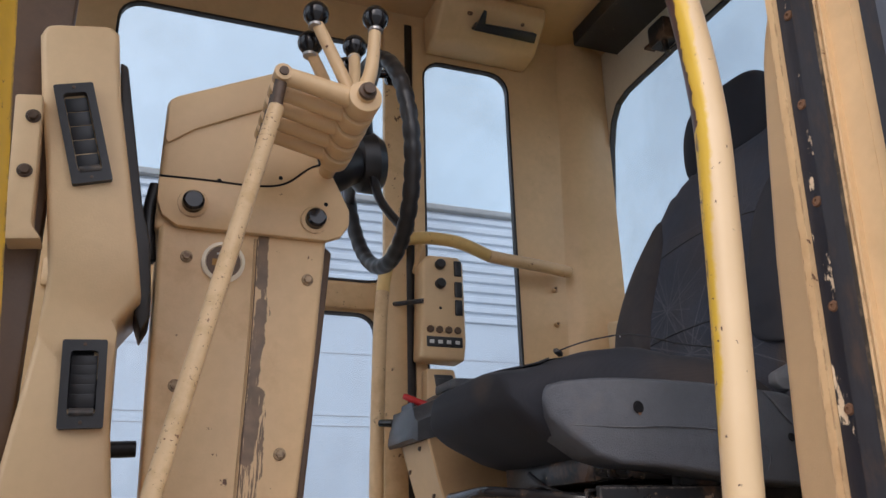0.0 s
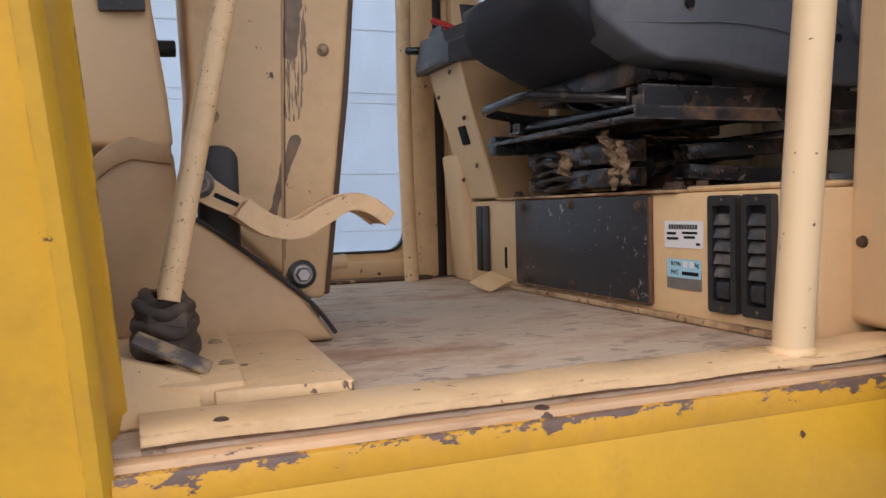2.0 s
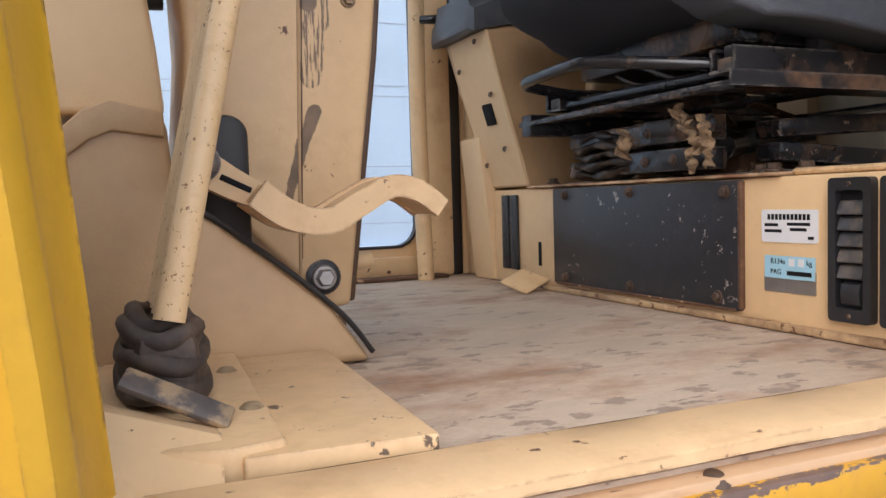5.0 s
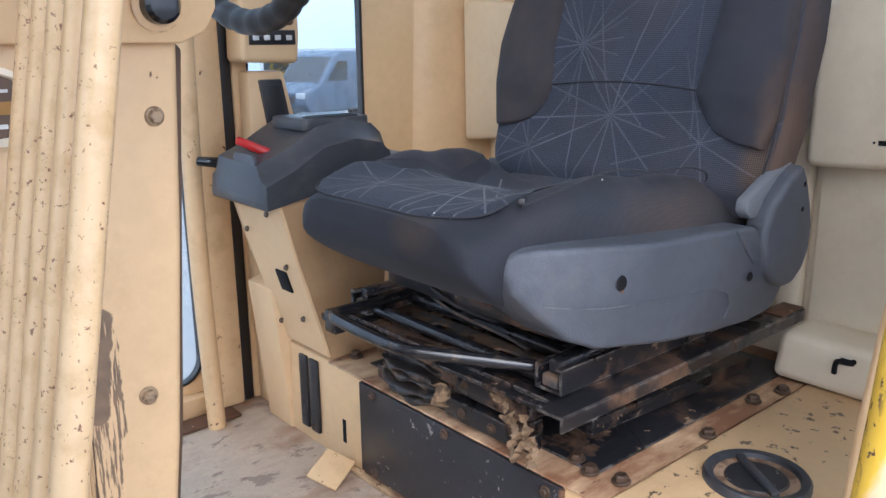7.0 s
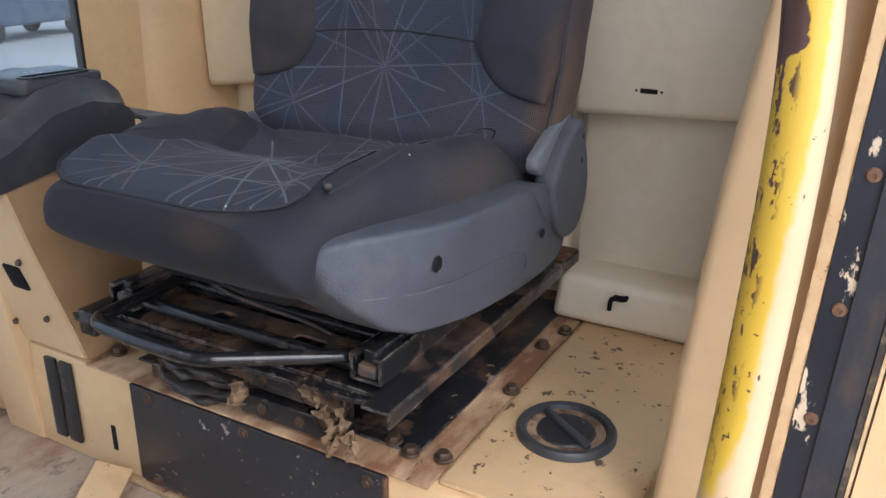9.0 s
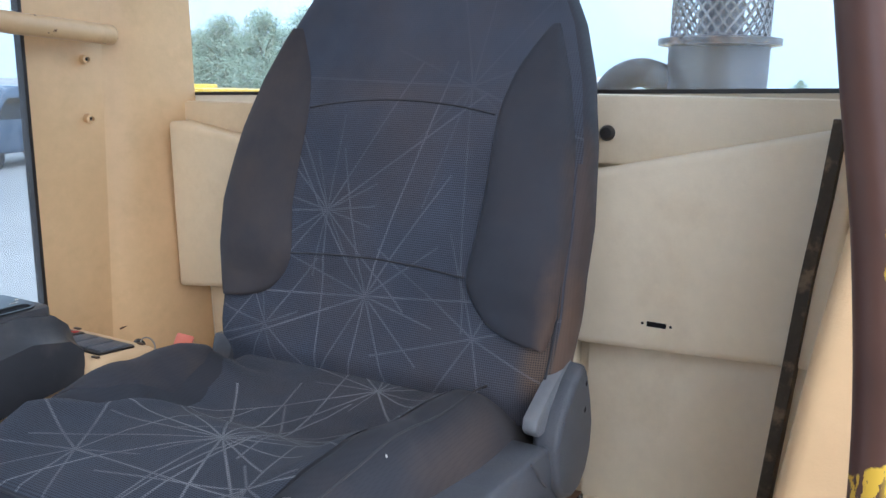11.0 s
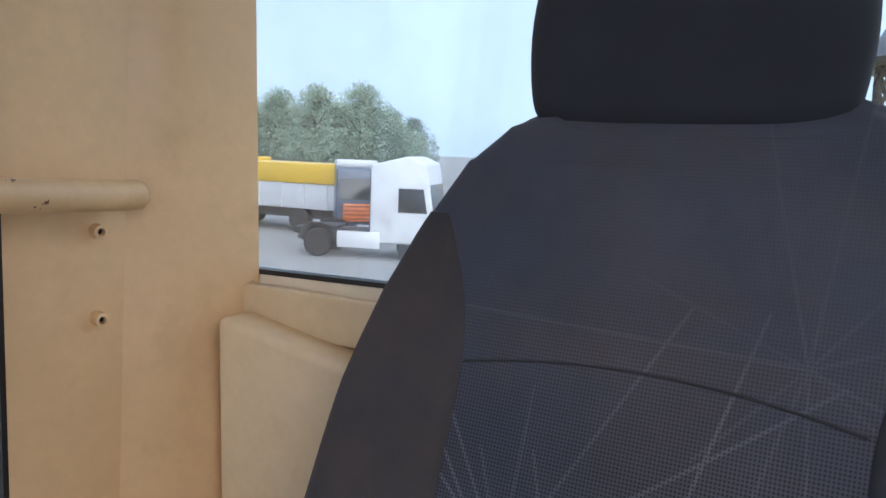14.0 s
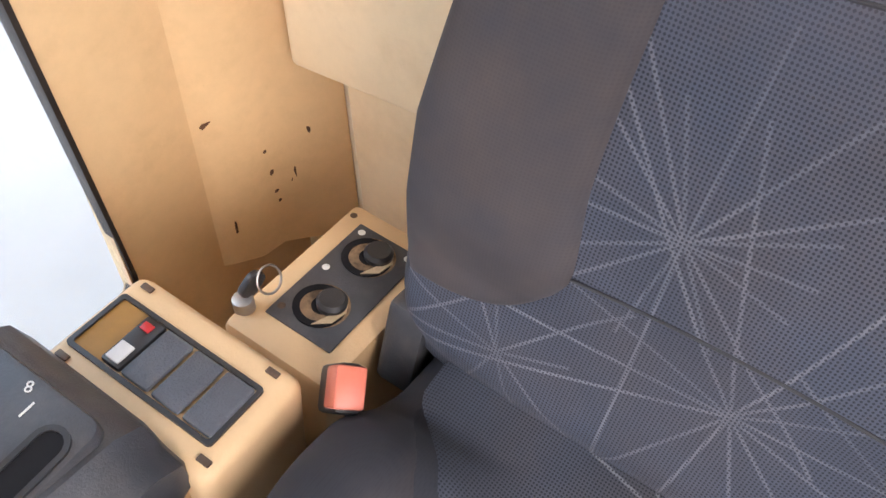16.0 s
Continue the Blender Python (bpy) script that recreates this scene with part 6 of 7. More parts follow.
for k, (z, depth_) in enumerate(((0.194, 0.030), (0.207, 0.037), (0.221, 0.028), (0.235, 0.034), (0.251, 0.022))):
    part("bellows_fold", leather_fold(z, depth_, k), "bellows", susp, "creased dark leather bellows", angle=60)
for z0, z1, x0 in ((0.190, 0.220, 0.650), (0.228, 0.262, 0.656)):
    b_ = part("box_beam", box((x0, 1.118, z0), (0.70, 1.262, z1), 0.003), "black_metal", susp, "black square steel beam")
    for y in (1.225, 1.165):
        part("bolt", bolt((x0, y, (z0 + z1) / 2), (-1, 0, 0), 0.0055, 0.004), "bolt", b_)
random.seed(4)


def rag(x, y, z, s):
    """A torn, crumpled scrap of liner: soft folds with an uneven outline, two skins a millimetre apart."""
    bm = bmesh.new()
    n = 11
    p1, p2, p3 = (random.uniform(0, 6.28) for _ in range(3))
    skins = []
    for gap in (0.0, 0.0012):
        grid = []
        for i in range(n):
            row = []
            for j in range(n):
                u, v = i / (n - 1) - 0.5, j / (n - 1) - 0.5
                ang, r = math.atan2(v, u), max(abs(u), abs(v)) * 2
                reach = r * (0.42 + 0.09 * math.sin(2 * ang + p1) + 0.06 * math.sin(5 * ang + p2))
                a, b = reach * math.cos(ang), reach * math.sin(ang)
                fold = 0.20 * math.sin(8 * a + p1 + 3 * b) + 0.12 * math.sin(12 * a - 9 * b + p2) + 0.10 * math.sin(9 * b + p3) + 0.04 * math.sin(37 * i + 23 * j + p1)
                row.append(bm.verts.new((x + fold * s + gap, y + (a * 0.8 + 0.10 * math.sin(7 * b + p2)) * s, z + (b * 1.15 + 0.08 * math.sin(9 * a + p3)) * s)))
            grid.append(row)
        skins.append(grid)
    f, k = skins
    for i in range(n - 1):
        for j in range(n - 1):
            bm.faces.new((f[i][j], f[i][j + 1], f[i + 1][j + 1], f[i + 1][j]))
            bm.faces.new((k[i][j], k[i + 1][j], k[i + 1][j + 1], k[i][j + 1]))
    rim_ = [(i, 0) for i in range(n)] + [(n - 1, j) for j in range(1, n)] + [(i, n - 1) for i in range(n - 2, -1, -1)] + [(0, j) for j in range(n - 2, 0, -1)]
    for (a, b), (c, d) in zip(rim_, rim_[1:] + rim_[:1]):
        bm.faces.new((f[a][b], f[c][d], k[c][d], k[a][b]))
    return bm


for x, y, z, s in ((0.636, 1.132, 0.262, 0.030), (0.632, 1.112, 0.240, 0.026), (0.628, 1.085, 0.244, 0.026), (0.634, 1.098, 0.218, 0.030), (0.628, 1.072, 0.222, 0.026), (0.630, 1.108, 0.199, 0.024), (0.632, 1.078, 0.202, 0.022), (0.628, 1.245, 0.232, 0.036)):
    part("torn_liner", rag(x, y, z, s), "cardboard", susp, "torn brown liner", smooth=False)
part("cable", tube([(0.66, 1.30, 0.37), (0.68, 1.27, 0.345), (0.74, 1.22, 0.315), (0.82, 1.16, 0.296)], 0.004, 8), "black_plastic", susp)

# ---- steering pedestal ----
ped = thing("steering_pedestal", "cream steering pedestal with worn paint and screws", "pedestal", (0.13, 1.25, 0))
part("column", prism([(0.020, 0.72), (0.268, 0.72), (0.255, 0.53), (0.236, 0.33), (0.200, 0.043), (0.172, 0.043), (0.135, 0.085), (0.02, 0.20), (0.03, 0.33)], "xz", 1.172, 1.33, 0.008, 3), "stroked", ped)
part("panel_gap", tube([(0.1455, 1.1718, 0.10), (0.1535, 1.1718, 0.33), (0.1605, 1.1718, 0.55), (0.1615, 1.1718, 0.70)], 0.0008, 6), "brown", ped)
part("rear_fold", prism([(0.262, 0.72), (0.282, 0.70), (0.25, 0.33), (0.213, 0.045), (0.203, 0.045), (0.24, 0.33)], "xz", 1.20, 1.31, 0.003), "brown", ped)
part("upper_housing", prism([(0.014, 0.70), (0.016, 0.915), (0.030, 0.925), (0.185, 1.0), (0.205, 0.998), (0.245, 0.88), (0.262, 0.80), (0.270, 0.72)], "xz", 1.172, 1.345, 0.010, 3), "cream_plastic", ped)
part("upper_facet", prism([(0.017, 0.845), (0.022, 0.838), (0.059, 0.867), (0.12, 0.899), (0.181, 0.929), (0.196, 0.962), (0.188, 0.992), (0.03, 0.918), (0.018, 0.908)], "xz", 1.1665, 1.173, 0.003), "cream_plastic", ped)
part("cheek_plate", prism([(0.014, 0.779), (0.014, 0.745), (0.022, 0.72), (0.045, 0.705), (0.265, 0.705), (0.288, 0.715), (0.300, 0.735), (0.300, 0.76), (0.285, 0.79), (0.262, 0.835), (0.235, 0.822), (0.205, 0.795), (0.18, 0.784), (0.14, 0.780)], "xz", 1.160, 1.173, 0.003), "cream", ped)
part("plate_gap", tube([(0.014, 1.1605, 0.780), (0.08, 1.1605, 0.7815), (0.14, 1.1605, 0.7815), (0.18, 1.1605, 0.7855), (0.205, 1.1605, 0.797), (0.235, 1.1605, 0.8235), (0.262, 1.1605, 0.836)], 0.0016, 6, 6), "ink_and_hole", ped)
part("seal_edge", tube([(0.012, 1.20, 0.78), (0.006, 1.20, 0.73), (0.012, 1.20, 0.66)], 0.010, 10), "rubber", ped)
for x, z in ((0.064, 0.741), (0.245, 0.736)):
    k = part("knob", lathe([(0.021, 0), (0.021, 0.003), (0.016, 0.004), (0.0155, 0.016), (0.012, 0.020), (0.0, 0.021)], (x, 1.160, z), (0, -1, 0), 24), "ball", ped, "black plug knob in a cream ring")
    part("ring", lathe([(0.0215, 0), (0.022, 0.0035), (0.017, 0.005)], (x, 1.1600, z), (0, -1, 0), 24), "cream_worn", k)
for x, z in ((0.099, 0.783), (0.19, 0.80), (0.262, 0.765)):
    part("hole", lathe([(0.0035, 0), (0, 0.001)], (x, 1.1597, z), (0, -1, 0), 10), "ink_and_hole", ped)
gauge = part("gauge", lathe([(0.031, 0), (0.031, 0.006), (0.026, 0.008), (0.0245, 0.0045)], (0.114, 1.172, 0.658), (0, -1, 0), 30), "cream_trim", ped, "round hour meter with a metal rim")
part("dial_face", lathe([(0.0245, 0.0048), (0.0, 0.0052)], (0.114, 1.172, 0.658), (0, -1, 0), 24), "brown", gauge)
part("counter", box((0.098, 1.1662, 0.652), (0.130, 1.1672, 0.662)), "amber", gauge)
part("dial_mark", box((0.107, 1.1662, 0.641), (0.121, 1.1672, 0.6445)), "pale", gauge)
part("dial_mark", box((0.104, 1.1662, 0.669), (0.124, 1.1672, 0.6715)), "pale", gauge)
for x, z in ((0.062, 0.663), (0.239, 0.643), (0.208, 0.386), (0.057, 0.293), (0.061, 0.476)):
    part("screw", bolt((x, 1.172, z), (0, -1, 0), 0.0065, 0.006), "screw_cream", ped)
part("pivot_washer", lathe([(0.0, 0), (0.020, 0), (0.020, 0.003), (0.0165, 0.0045), (0, 0.0045)], (0.168, 1.172, 0.078), (0, -1, 0), 24), "black_metal", ped)
part("pivot_bolt", bolt((0.168, 1.168, 0.078), (0, -1, 0), 0.0105, 0.010), "steel", ped, "large steel pivot bolt")
part("pivot_bolt", bolt((0.175, 1.172, 0.145), (0, -1, 0), 0.008, 0.008), "bolt", ped)
part("pivot_pin", rod((0.19, 1.26, 0.082), (0.255, 1.262, 0.088), 0.011, bev=0.003), "cream_worn", ped)
part("panel_edge", tube([(0.142, 1.1715, 0.05), (0.150, 1.1715, 0.33), (0.157, 1.1715, 0.55), (0.158, 1.1715, 0.70)], 0.0018, 6), "tan_plastic", ped)

# ---- hand levers ----
bank = thing("lever_bank", "five cream hand levers with black ball knobs", "lever bank", (0.26, 1.05, 0.8))
part("shaft", rod((0.262, 1.165, 0.822), (0.262, 0.93, 0.836), 0.013, bev=0.002), "cream_worn", bank)
BALLS = ((0.279, 0.95, 0.97), (0.202, 0.99, 0.987), (0.278, 1.06, 0.992), (0.203, 1.03, 0.963), (0.275, 1.10, 0.976))
for i, ball in enumerate(BALLS):
    y = 0.952 + 0.037 * i
    z = 0.834 - 0.0026 * i
    hub = part("lever", rod((0.262, y - 0.0165, z), (0.262, y + 0.0165, z), 0.0235, bev=0.003, seg=28), "cream", bank, "cream lever hub with arm")
    part("arm", tube([(0.262, y, z), (0.22, y, z + 0.007), (0.175, y, z + 0.016), (0.150, y, z + 0.019)], [0.0155, 0.0140, 0.0128, 0.0125], 16, 4), "cream", hub)
    part("eye", rod((0.152, y - 0.012, z + 0.019), (0.152, y + 0.012, z + 0.019), 0.0125, bev=0.002, seg=18), "cream_worn", hub)
    part("pin", rod((0.152, y - 0.015, z + 0.019), (0.152, y + 0.013, z + 0.019), 0.0065, bev=0.001, seg=12), "bolt", hub)
    mid = (0.262 * 0.65 + ball[0] * 0.35 + (0.006 if ball[0] > 0.25 else 0.004), y * 0.6 + ball[1] * 0.4, z + 0.055)
    part("handle", tube([(0.262, y, z + 0.012), mid, (ball[0], ball[1], ball[2] - 0.012)], [0.0125, 0.010, 0.0092, 0.0088], 14), "cream_worn", hub)
    part("ball_knob", lathe([(0.006, -0.0195), (0.012, -0.015), (0.0175, -0.007), (0.0190, 0.0), (0.0175, 0.0075), (0.012, 0.0148), (0.005, 0.0185), (0, 0.019)], ball, (0, 0, 1), 24), "ball", hub, "glossy black ball knob")
    part("ball_collar", lathe([(0.0085, -0.024), (0.0105, -0.0225), (0.0105, -0.0185), (0.008, -0.017)], ball, (0, 0, 1), 18), "steel", hub)
    part("hub_gap", rod((0.262, y + 0.0160, z), (0.262, y + 0.0205, z), 0.0195, seg=20), "ink_and_hole", hub)
    part("clevis", tube([(0.152, y, z + 0.022), (0.148, y, z - 0.01), (0.143, y, z - 0.045)], 0.0085, 10), "bolt", hub)
    part("push_rod", rod((0.146, y, z - 0.03), (-0.020 + 0.001 * i, 0.85 + 0.035 * i, 0.085), 0.0105, seg=16), "rod_paint", bank, "long chipped cream push rod")
part("end_nut", lathe([(0.012, 0), (0.012, 0.006), (0.008, 0.008), (0.008, 0.014), (0, 0.014)], (0.262, 0.930, 0.836), (0, -1, 0), 18), "bolt", bank)

# rubber boot and its floor plate
boot = thing("lever_boot", "ribbed dirty rubber boot round the push rods", "rubber boot", (-0.02, 0.96, 0.04))
for k, (z, rx, ry) in enumerate(((0.050, 0.030, 0.085), (0.060, 0.026, 0.08), (0.070, 0.029, 0.084), (0.079, 0.024, 0.076), (0.087, 0.026, 0.078), (0.094, 0.019, 0.066))):
    ring = [(-0.022 + rx * 0.9 * math.cos(a), 0.915 + ry * 0.92 * power(math.sin(a), 0.8), z - 0.012 + 0.003 * math.sin(3 * a + k)) for a in np.linspace(0, 2 * math.pi, 25)]
    part("fold", tube(ring, 0.007, 10, 2), "boot", boot)
part("core", prism([(-0.042, 0.84), (-0.002, 0.84), (0.002, 0.99), (-0.046, 0.99)], "xy", 0.03, 0.078, 0.01), "boot", boot)
base = thing("lever_base_plate", "cream bent floor plate under the levers", "floor plate", (0.03, 0.85, 0))
part("main_plate", prism([(0.008, 0.742), (0.124, 0.735), (0.136, 1.046), (0.012, 1.046)], "xy", 0.001, 0.020, 0.003), "chipped_cream", base)
part("side_plate", prism([(-0.075, 0.77), (0.000, 0.745), (0.035, 0.752), (0.05, 1.046), (-0.08, 1.046)], "xy", 0.002, 0.026, 0.004), "cream_worn", base)
part("front_slope", loft([[(-0.085, 0.72, 0.001), (-0.005, 0.72, 0.001), (-0.005, 0.74, 0.001), (-0.085, 0.76, 0.001)], [(-0.078, 0.79, 0.05), (0.0, 0.765, 0.028), (0.0, 0.79, 0.026), (-0.078, 0.82, 0.048)]]), "cream_worn", base)
part("clamp_plate", turned(box((-0.036, -0.010, -0.002), (0.034, 0.010, 0.003), 0.002), pose(-0.020, 0.802, 0.043, 25, 26, -12)), "bent_steel", base, "bare steel clamp plate")
for x, y in ((0.028, 0.83), (0.03, 0.96)):
    part("screw", lathe([(0, 0.004), (0.005, 0.0032), (0.0085, 0.0)], (x, y, 0.026), (0, 0, 1), 16), "screw_cream", base)

# moulded cover over the pedals, and the brake pedal
pcover = thing("pedal_cover", "tan moulded cover round the pedals", "pedal cover", (0.0, 1.15, 0))
part("shell", prism([(-0.1315, 0.2186), (-0.0882, 0.2271), (-0.0656, 0.2449), (-0.0421, 0.2515), (0.0002, 0.2402), (0.0059, 0.1668), (0.0426, 0.1433), (0.1452, 0.0596), (0.1856, 0.002), (-0.1315, 0.002)], "xz", 1.05, 1.14, 0.010, 3), "tan_plastic", pcover, angle=50)
# Black tube drawn for the thin dark gap along the slope, no real lip.
part("slope_gap_line", tube([(0.0, 1.048, 0.170), (0.045, 1.052, 0.143), (0.145, 1.050, 0.061), (0.184, 1.049, 0.012)], 0.0028, 8), "rubber", pcover, "black line for the gap along the slope")
part("rolled_lip", prism([(-0.13, 0.219), (-0.088, 0.228), (-0.068, 0.246), (-0.045, 0.254), (-0.002, 0.243), (-0.002, 0.222), (-0.045, 0.228), (-0.064, 0.220), (-0.084, 0.204), (-0.13, 0.196)], "xz", 1.0465, 1.053, 0.002, 3), "tan_plastic", pcover)
part("well", box((-0.14, 1.141, 0.0), (0.185, 1.172, 0.035), 0.004), "brown", pcover)
pedal = thing("brake_pedal", "cream cast pedal arm with a curved foot pad", "pedal", (0.03, 1.08, 0.19))


def strap(pts, y0, y1, th):
    """A bar bent along points in the side view."""
    ps = [Vector((p[0], 0, p[1])) for p in pts]
    ps = curve_points(ps, 6)
    top, bot = [], []
    for i, p in enumerate(ps):
        d = (ps[min(i + 1, len(ps) - 1)] - ps[max(i - 1, 0)]).normalized()
        nrm = Vector((-d.z, 0, d.x))
        t_ = th[0] + (th[1] - th[0]) * i / (len(ps) - 1)
        top.append((p.x + nrm.x * t_, p.z + nrm.z * t_))
        bot.append((p.x - nrm.x * t_, p.z - nrm.z * t_))
    loops = [[(a[0], y0, a[1]), (a[0], y1, a[1]), (b[0], y1, b[1]), (b[0], y0, b[1])] for a, b in zip(top, bot)]
    return bevel(loft(loops), 0.002)


part("arm", strap([(0.014, 0.205), (0.050, 0.182), (0.082, 0.166)], 1.036, 1.062, (0.017, 0.011)), "cream", pedal)
part("curved_arm", strap([(0.070, 0.171), (0.100, 0.150), (0.135, 0.144), (0.165, 0.159), (0.195, 0.174), (0.222, 0.170), (0.247, 0.152)], 1.012, 1.075, (0.009, 0.007)), "cream_worn", pedal)
part("edge_rib", strap([(0.070, 0.171), (0.100, 0.150), (0.135, 0.144), (0.165, 0.159), (0.195, 0.174), (0.222, 0.170), (0.247, 0.152)], 1.008, 1.017, (0.0135, 0.0095)), "cream_worn", pedal)
part("edge_rib", strap([(0.070, 0.171), (0.100, 0.150), (0.135, 0.144), (0.165, 0.159), (0.195, 0.174), (0.222, 0.170), (0.247, 0.152)], 1.070, 1.078, (0.0135, 0.0095)), "cream_worn", pedal)
part("pivot", lathe([(0.017, 0), (0.017, 0.006), (0.010, 0.008), (0.010, 0.012), (0, 0.012)], (0.026, 1.036, 0.199), (0, -1, 0), 20), "black_metal", pedal)
part("slot", turned(box((-0.015, -0.0012, -0.0028), (0.015, 0.001, 0.0028), 0.001), pose(0.056, 1.036, 0.180, 0, 26, 0)), "ink_and_hole", pedal)
part("link_boot", prism(rounded((0.030, 0.10), (0.078, 0.248), 0.02), "xz", 1.085, 1.14, 0.008), "rubber", pedal)

# ---- steering wheel ----
WM = Matrix.Translation((0.382, 1.29, 0.912)) @ Euler((0, radians(82.5), 0)).to_matrix().to_4x4()
ring, radii = [], []
bm = bmesh.new()
N_R = 144
loops = []
for k in range(N_R):
    a = 2 * math.pi * k / N_R
    rr = 0.0145 - 0.0022 * max(0, math.sin(a * 36)) ** 2
    c = Vector((0.187 * math.cos(a), 0.187 * math.sin(a), 0))
    out = Vector((math.cos(a), math.sin(a), 0))
    loops.append([bm.verts.new(WM @ (c + out * rr * math.cos(b) + Vector((0, 0, rr * math.sin(b))))) for b in (2 * math.pi * j / 12 for j in range(12))])
for k in range(N_R):
    p, q = loops[k], loops[(k + 1) % N_R]
    for j in range(12):
        bm.faces.new((p[j], p[(j + 1) % 12], q[(j + 1) % 12], q[j]))
wheel = part("steering_wheel", bm, "black_plastic", ped, "black ribbed steering wheel", angle=60)
part("hub", turned(lathe([(0.0, 0.012), (0.045, 0.008), (0.056, -0.008), (0.052, -0.035), (0.036, -0.05), (0, -0.05)], (0, 0, 0), (0, 0, 1), 28), WM), "black_plastic", wheel)
for a in (90, 210, 330):
    ca, sa = math.cos(radians(a)), math.sin(radians(a))
    part("spoke", turned(tube([(0.04 * ca, 0.04 * sa, -0.015), (0.11 * ca, 0.11 * sa, -0.02), (0.180 * ca, 0.180 * sa, -0.002)], 0.014, 12, squash=0.55), WM), "black_plastic", wheel)
part("spinner_knob", turned(lathe([(0.008, 0), (0.008, 0.03), (0.02, 0.034), (0.022, 0.05), (0.016, 0.062), (0, 0.064)], (-0.187, 0.0, 0.012), (0, 0, 1), 20), WM), "ball", wheel)
part("column_boot", tube([(0.345, 1.28, 0.905), (0.30, 1.265, 0.880), (0.255, 1.255, 0.855)], [0.032, 0.042, 0.040], 18), "black_plastic", wheel)

# ---- dash tower with air vents ----
dash = thing("dash_tower", "cream moulded dash tower with two black vents", "dash", (-0.08, 1.25, 0.2))


def tower_shell():
    """A moulded tower: the upper box stands proud and falls back to the slimmer foot under it."""
    bm = prism([(-0.145, 0.845), (-0.160, 0.945), (-0.154, 0.964), (-0.140, 0.968), (-0.072, 0.981), (-0.060, 0.970), (-0.047, 0.8619), (-0.021, 0.7305), (-0.003, 0.6366), (0.0065, 0.582), (-0.0187, 0.546), (-0.0150, 0.4206), (-0.001, 0.3079), (0.004, 0.2469), (-0.1406, 0.2469), (-0.1300, 0.3596), (-0.112, 0.5145), (-0.1077, 0.60), (-0.115, 0.66), (-0.128, 0.75)], "xz", 1.10, 1.29)
    for z in (0.86, 0.70, 0.63, 0.575, 0.53, 0.40):
        bmesh.ops.bisect_plane(bm, geom=bm.verts[:] + bm.edges[:] + bm.faces[:], plane_co=(0, 0, z), plane_no=(0, 0, 1))
    for v in bm.verts:
        if v.co.y < 1.2:
            v.co.y += float(np.interp(v.co.z, (0.25, 0.40, 0.53, 0.575, 0.63, 0.70, 0.86, 0.98), (0.0, 0.010, 0.014, 0.006, -0.006, -0.010, -0.008, 0.004)))
    return bevel(bm, 0.012, 3, 50)


part("shell", tower_shell(), "cream_plastic", dash, angle=60)
part("edge_trim", prism([(-0.0561, 0.9511), (-0.0448, 0.9464), (-0.005, 0.7305), (0.011, 0.6741), (0.018, 0.610), (0.0209, 0.5662), (0.0096, 0.5427), (-0.0035, 0.5802), (-0.0279, 0.6741)], "xz", 1.15, 1.25, 0.004), "rubber", dash, "black rubber edge trim")
part("side_bracket", prism([(-0.1735, 0.8338), (-0.1406, 0.8385), (-0.1312, 0.6554), (-0.1171, 0.6366), (-0.1594, 0.6319)], "xz", 1.075, 1.12, 0.004), "cream_plastic", dash)
for x, z in ((-0.1481, 0.8037), (-0.1481, 0.7258)):
    part("bolt", bolt((x, 1.075, z), (0, -1, 0), 0.007, 0.006), "bolt", dash)
part("back_block", box((-0.141, 1.11, 0.176), (-0.098, 1.18, 0.256), 0.006), "black_plastic", dash)
part("knob_pin", rod((-0.02, 1.30, 0.402), (0.021, 1.304, 0.404), 0.012), "black_plastic", dash)


def tower_vent(c, w, h, turn, y):
    m = Matrix.Translation((c[0], y, c[1])) @ Euler((0, radians(turn), 0)).to_matrix().to_4x4()
    v = part("vent", turned(plate(rounded((-w / 2, -h / 2), (w / 2, h / 2), 0.003), [rounded((-w / 2 + 0.010, -h / 2 + 0.016), (w / 2 - 0.010, h / 2 - 0.014), 0.005)], "xz", -0.011, 0.004), m), "black_plastic", dash, "black air vent with louvres")
    part("backing", turned(box((-w / 2 + 0.008, 0.000, -h / 2 + 0.013), (w / 2 - 0.008, 0.0035, h / 2 - 0.011)), m), "ink_and_hole", v)
    for k in range(5):
        z = -h / 2 + 0.034 + k * (h - 0.062) / 4
        part("louvre", turned(box((-w / 2 + 0.011, -0.004, -0.0095), (w / 2 - 0.011, -0.0026, 0.0095), 0.0006), m @ Matrix.Translation((0, 0.001, z)) @ Euler((radians(9), 0, 0)).to_matrix().to_4x4()), "black_plastic", v)
    part("tab", turned(prism([(-0.012, -0.0035), (-0.014, 0.001), (-0.010, 0.006), (-0.002, 0.008), (0.0, 0.0)], "yz", -w / 2 + 0.012, w / 2 - 0.012, 0.001), m @ Matrix.Translation((0, 0, -h / 2 + 0.018))), "dusty_louvre", v)
    for z in (-h / 2 + 0.007, h / 2 - 0.006):
        part("screw", turned(lathe([(0.0024, 0), (0.002, 0.001), (0, 0.001)], (0, -0.011, z), (0, -1, 0), 10), m), "bolt", v)


tower_vent((-0.088, 0.7943), 0.050, 0.146, -16, 1.092)
tower_vent((-0.0505, 0.4625), 0.052, 0.110, -3, 1.111)

# brown panel added to fill the view beside the dash, shade in its colour
solo("filler_panel", box((-0.40, 1.14, 0.0), (-0.125, 1.17, 1.62), 0.01), "brown", "dark brown panel added beside the dash", "pillar", kind="structure")

# ---- outside ----
GROUND = -2.05
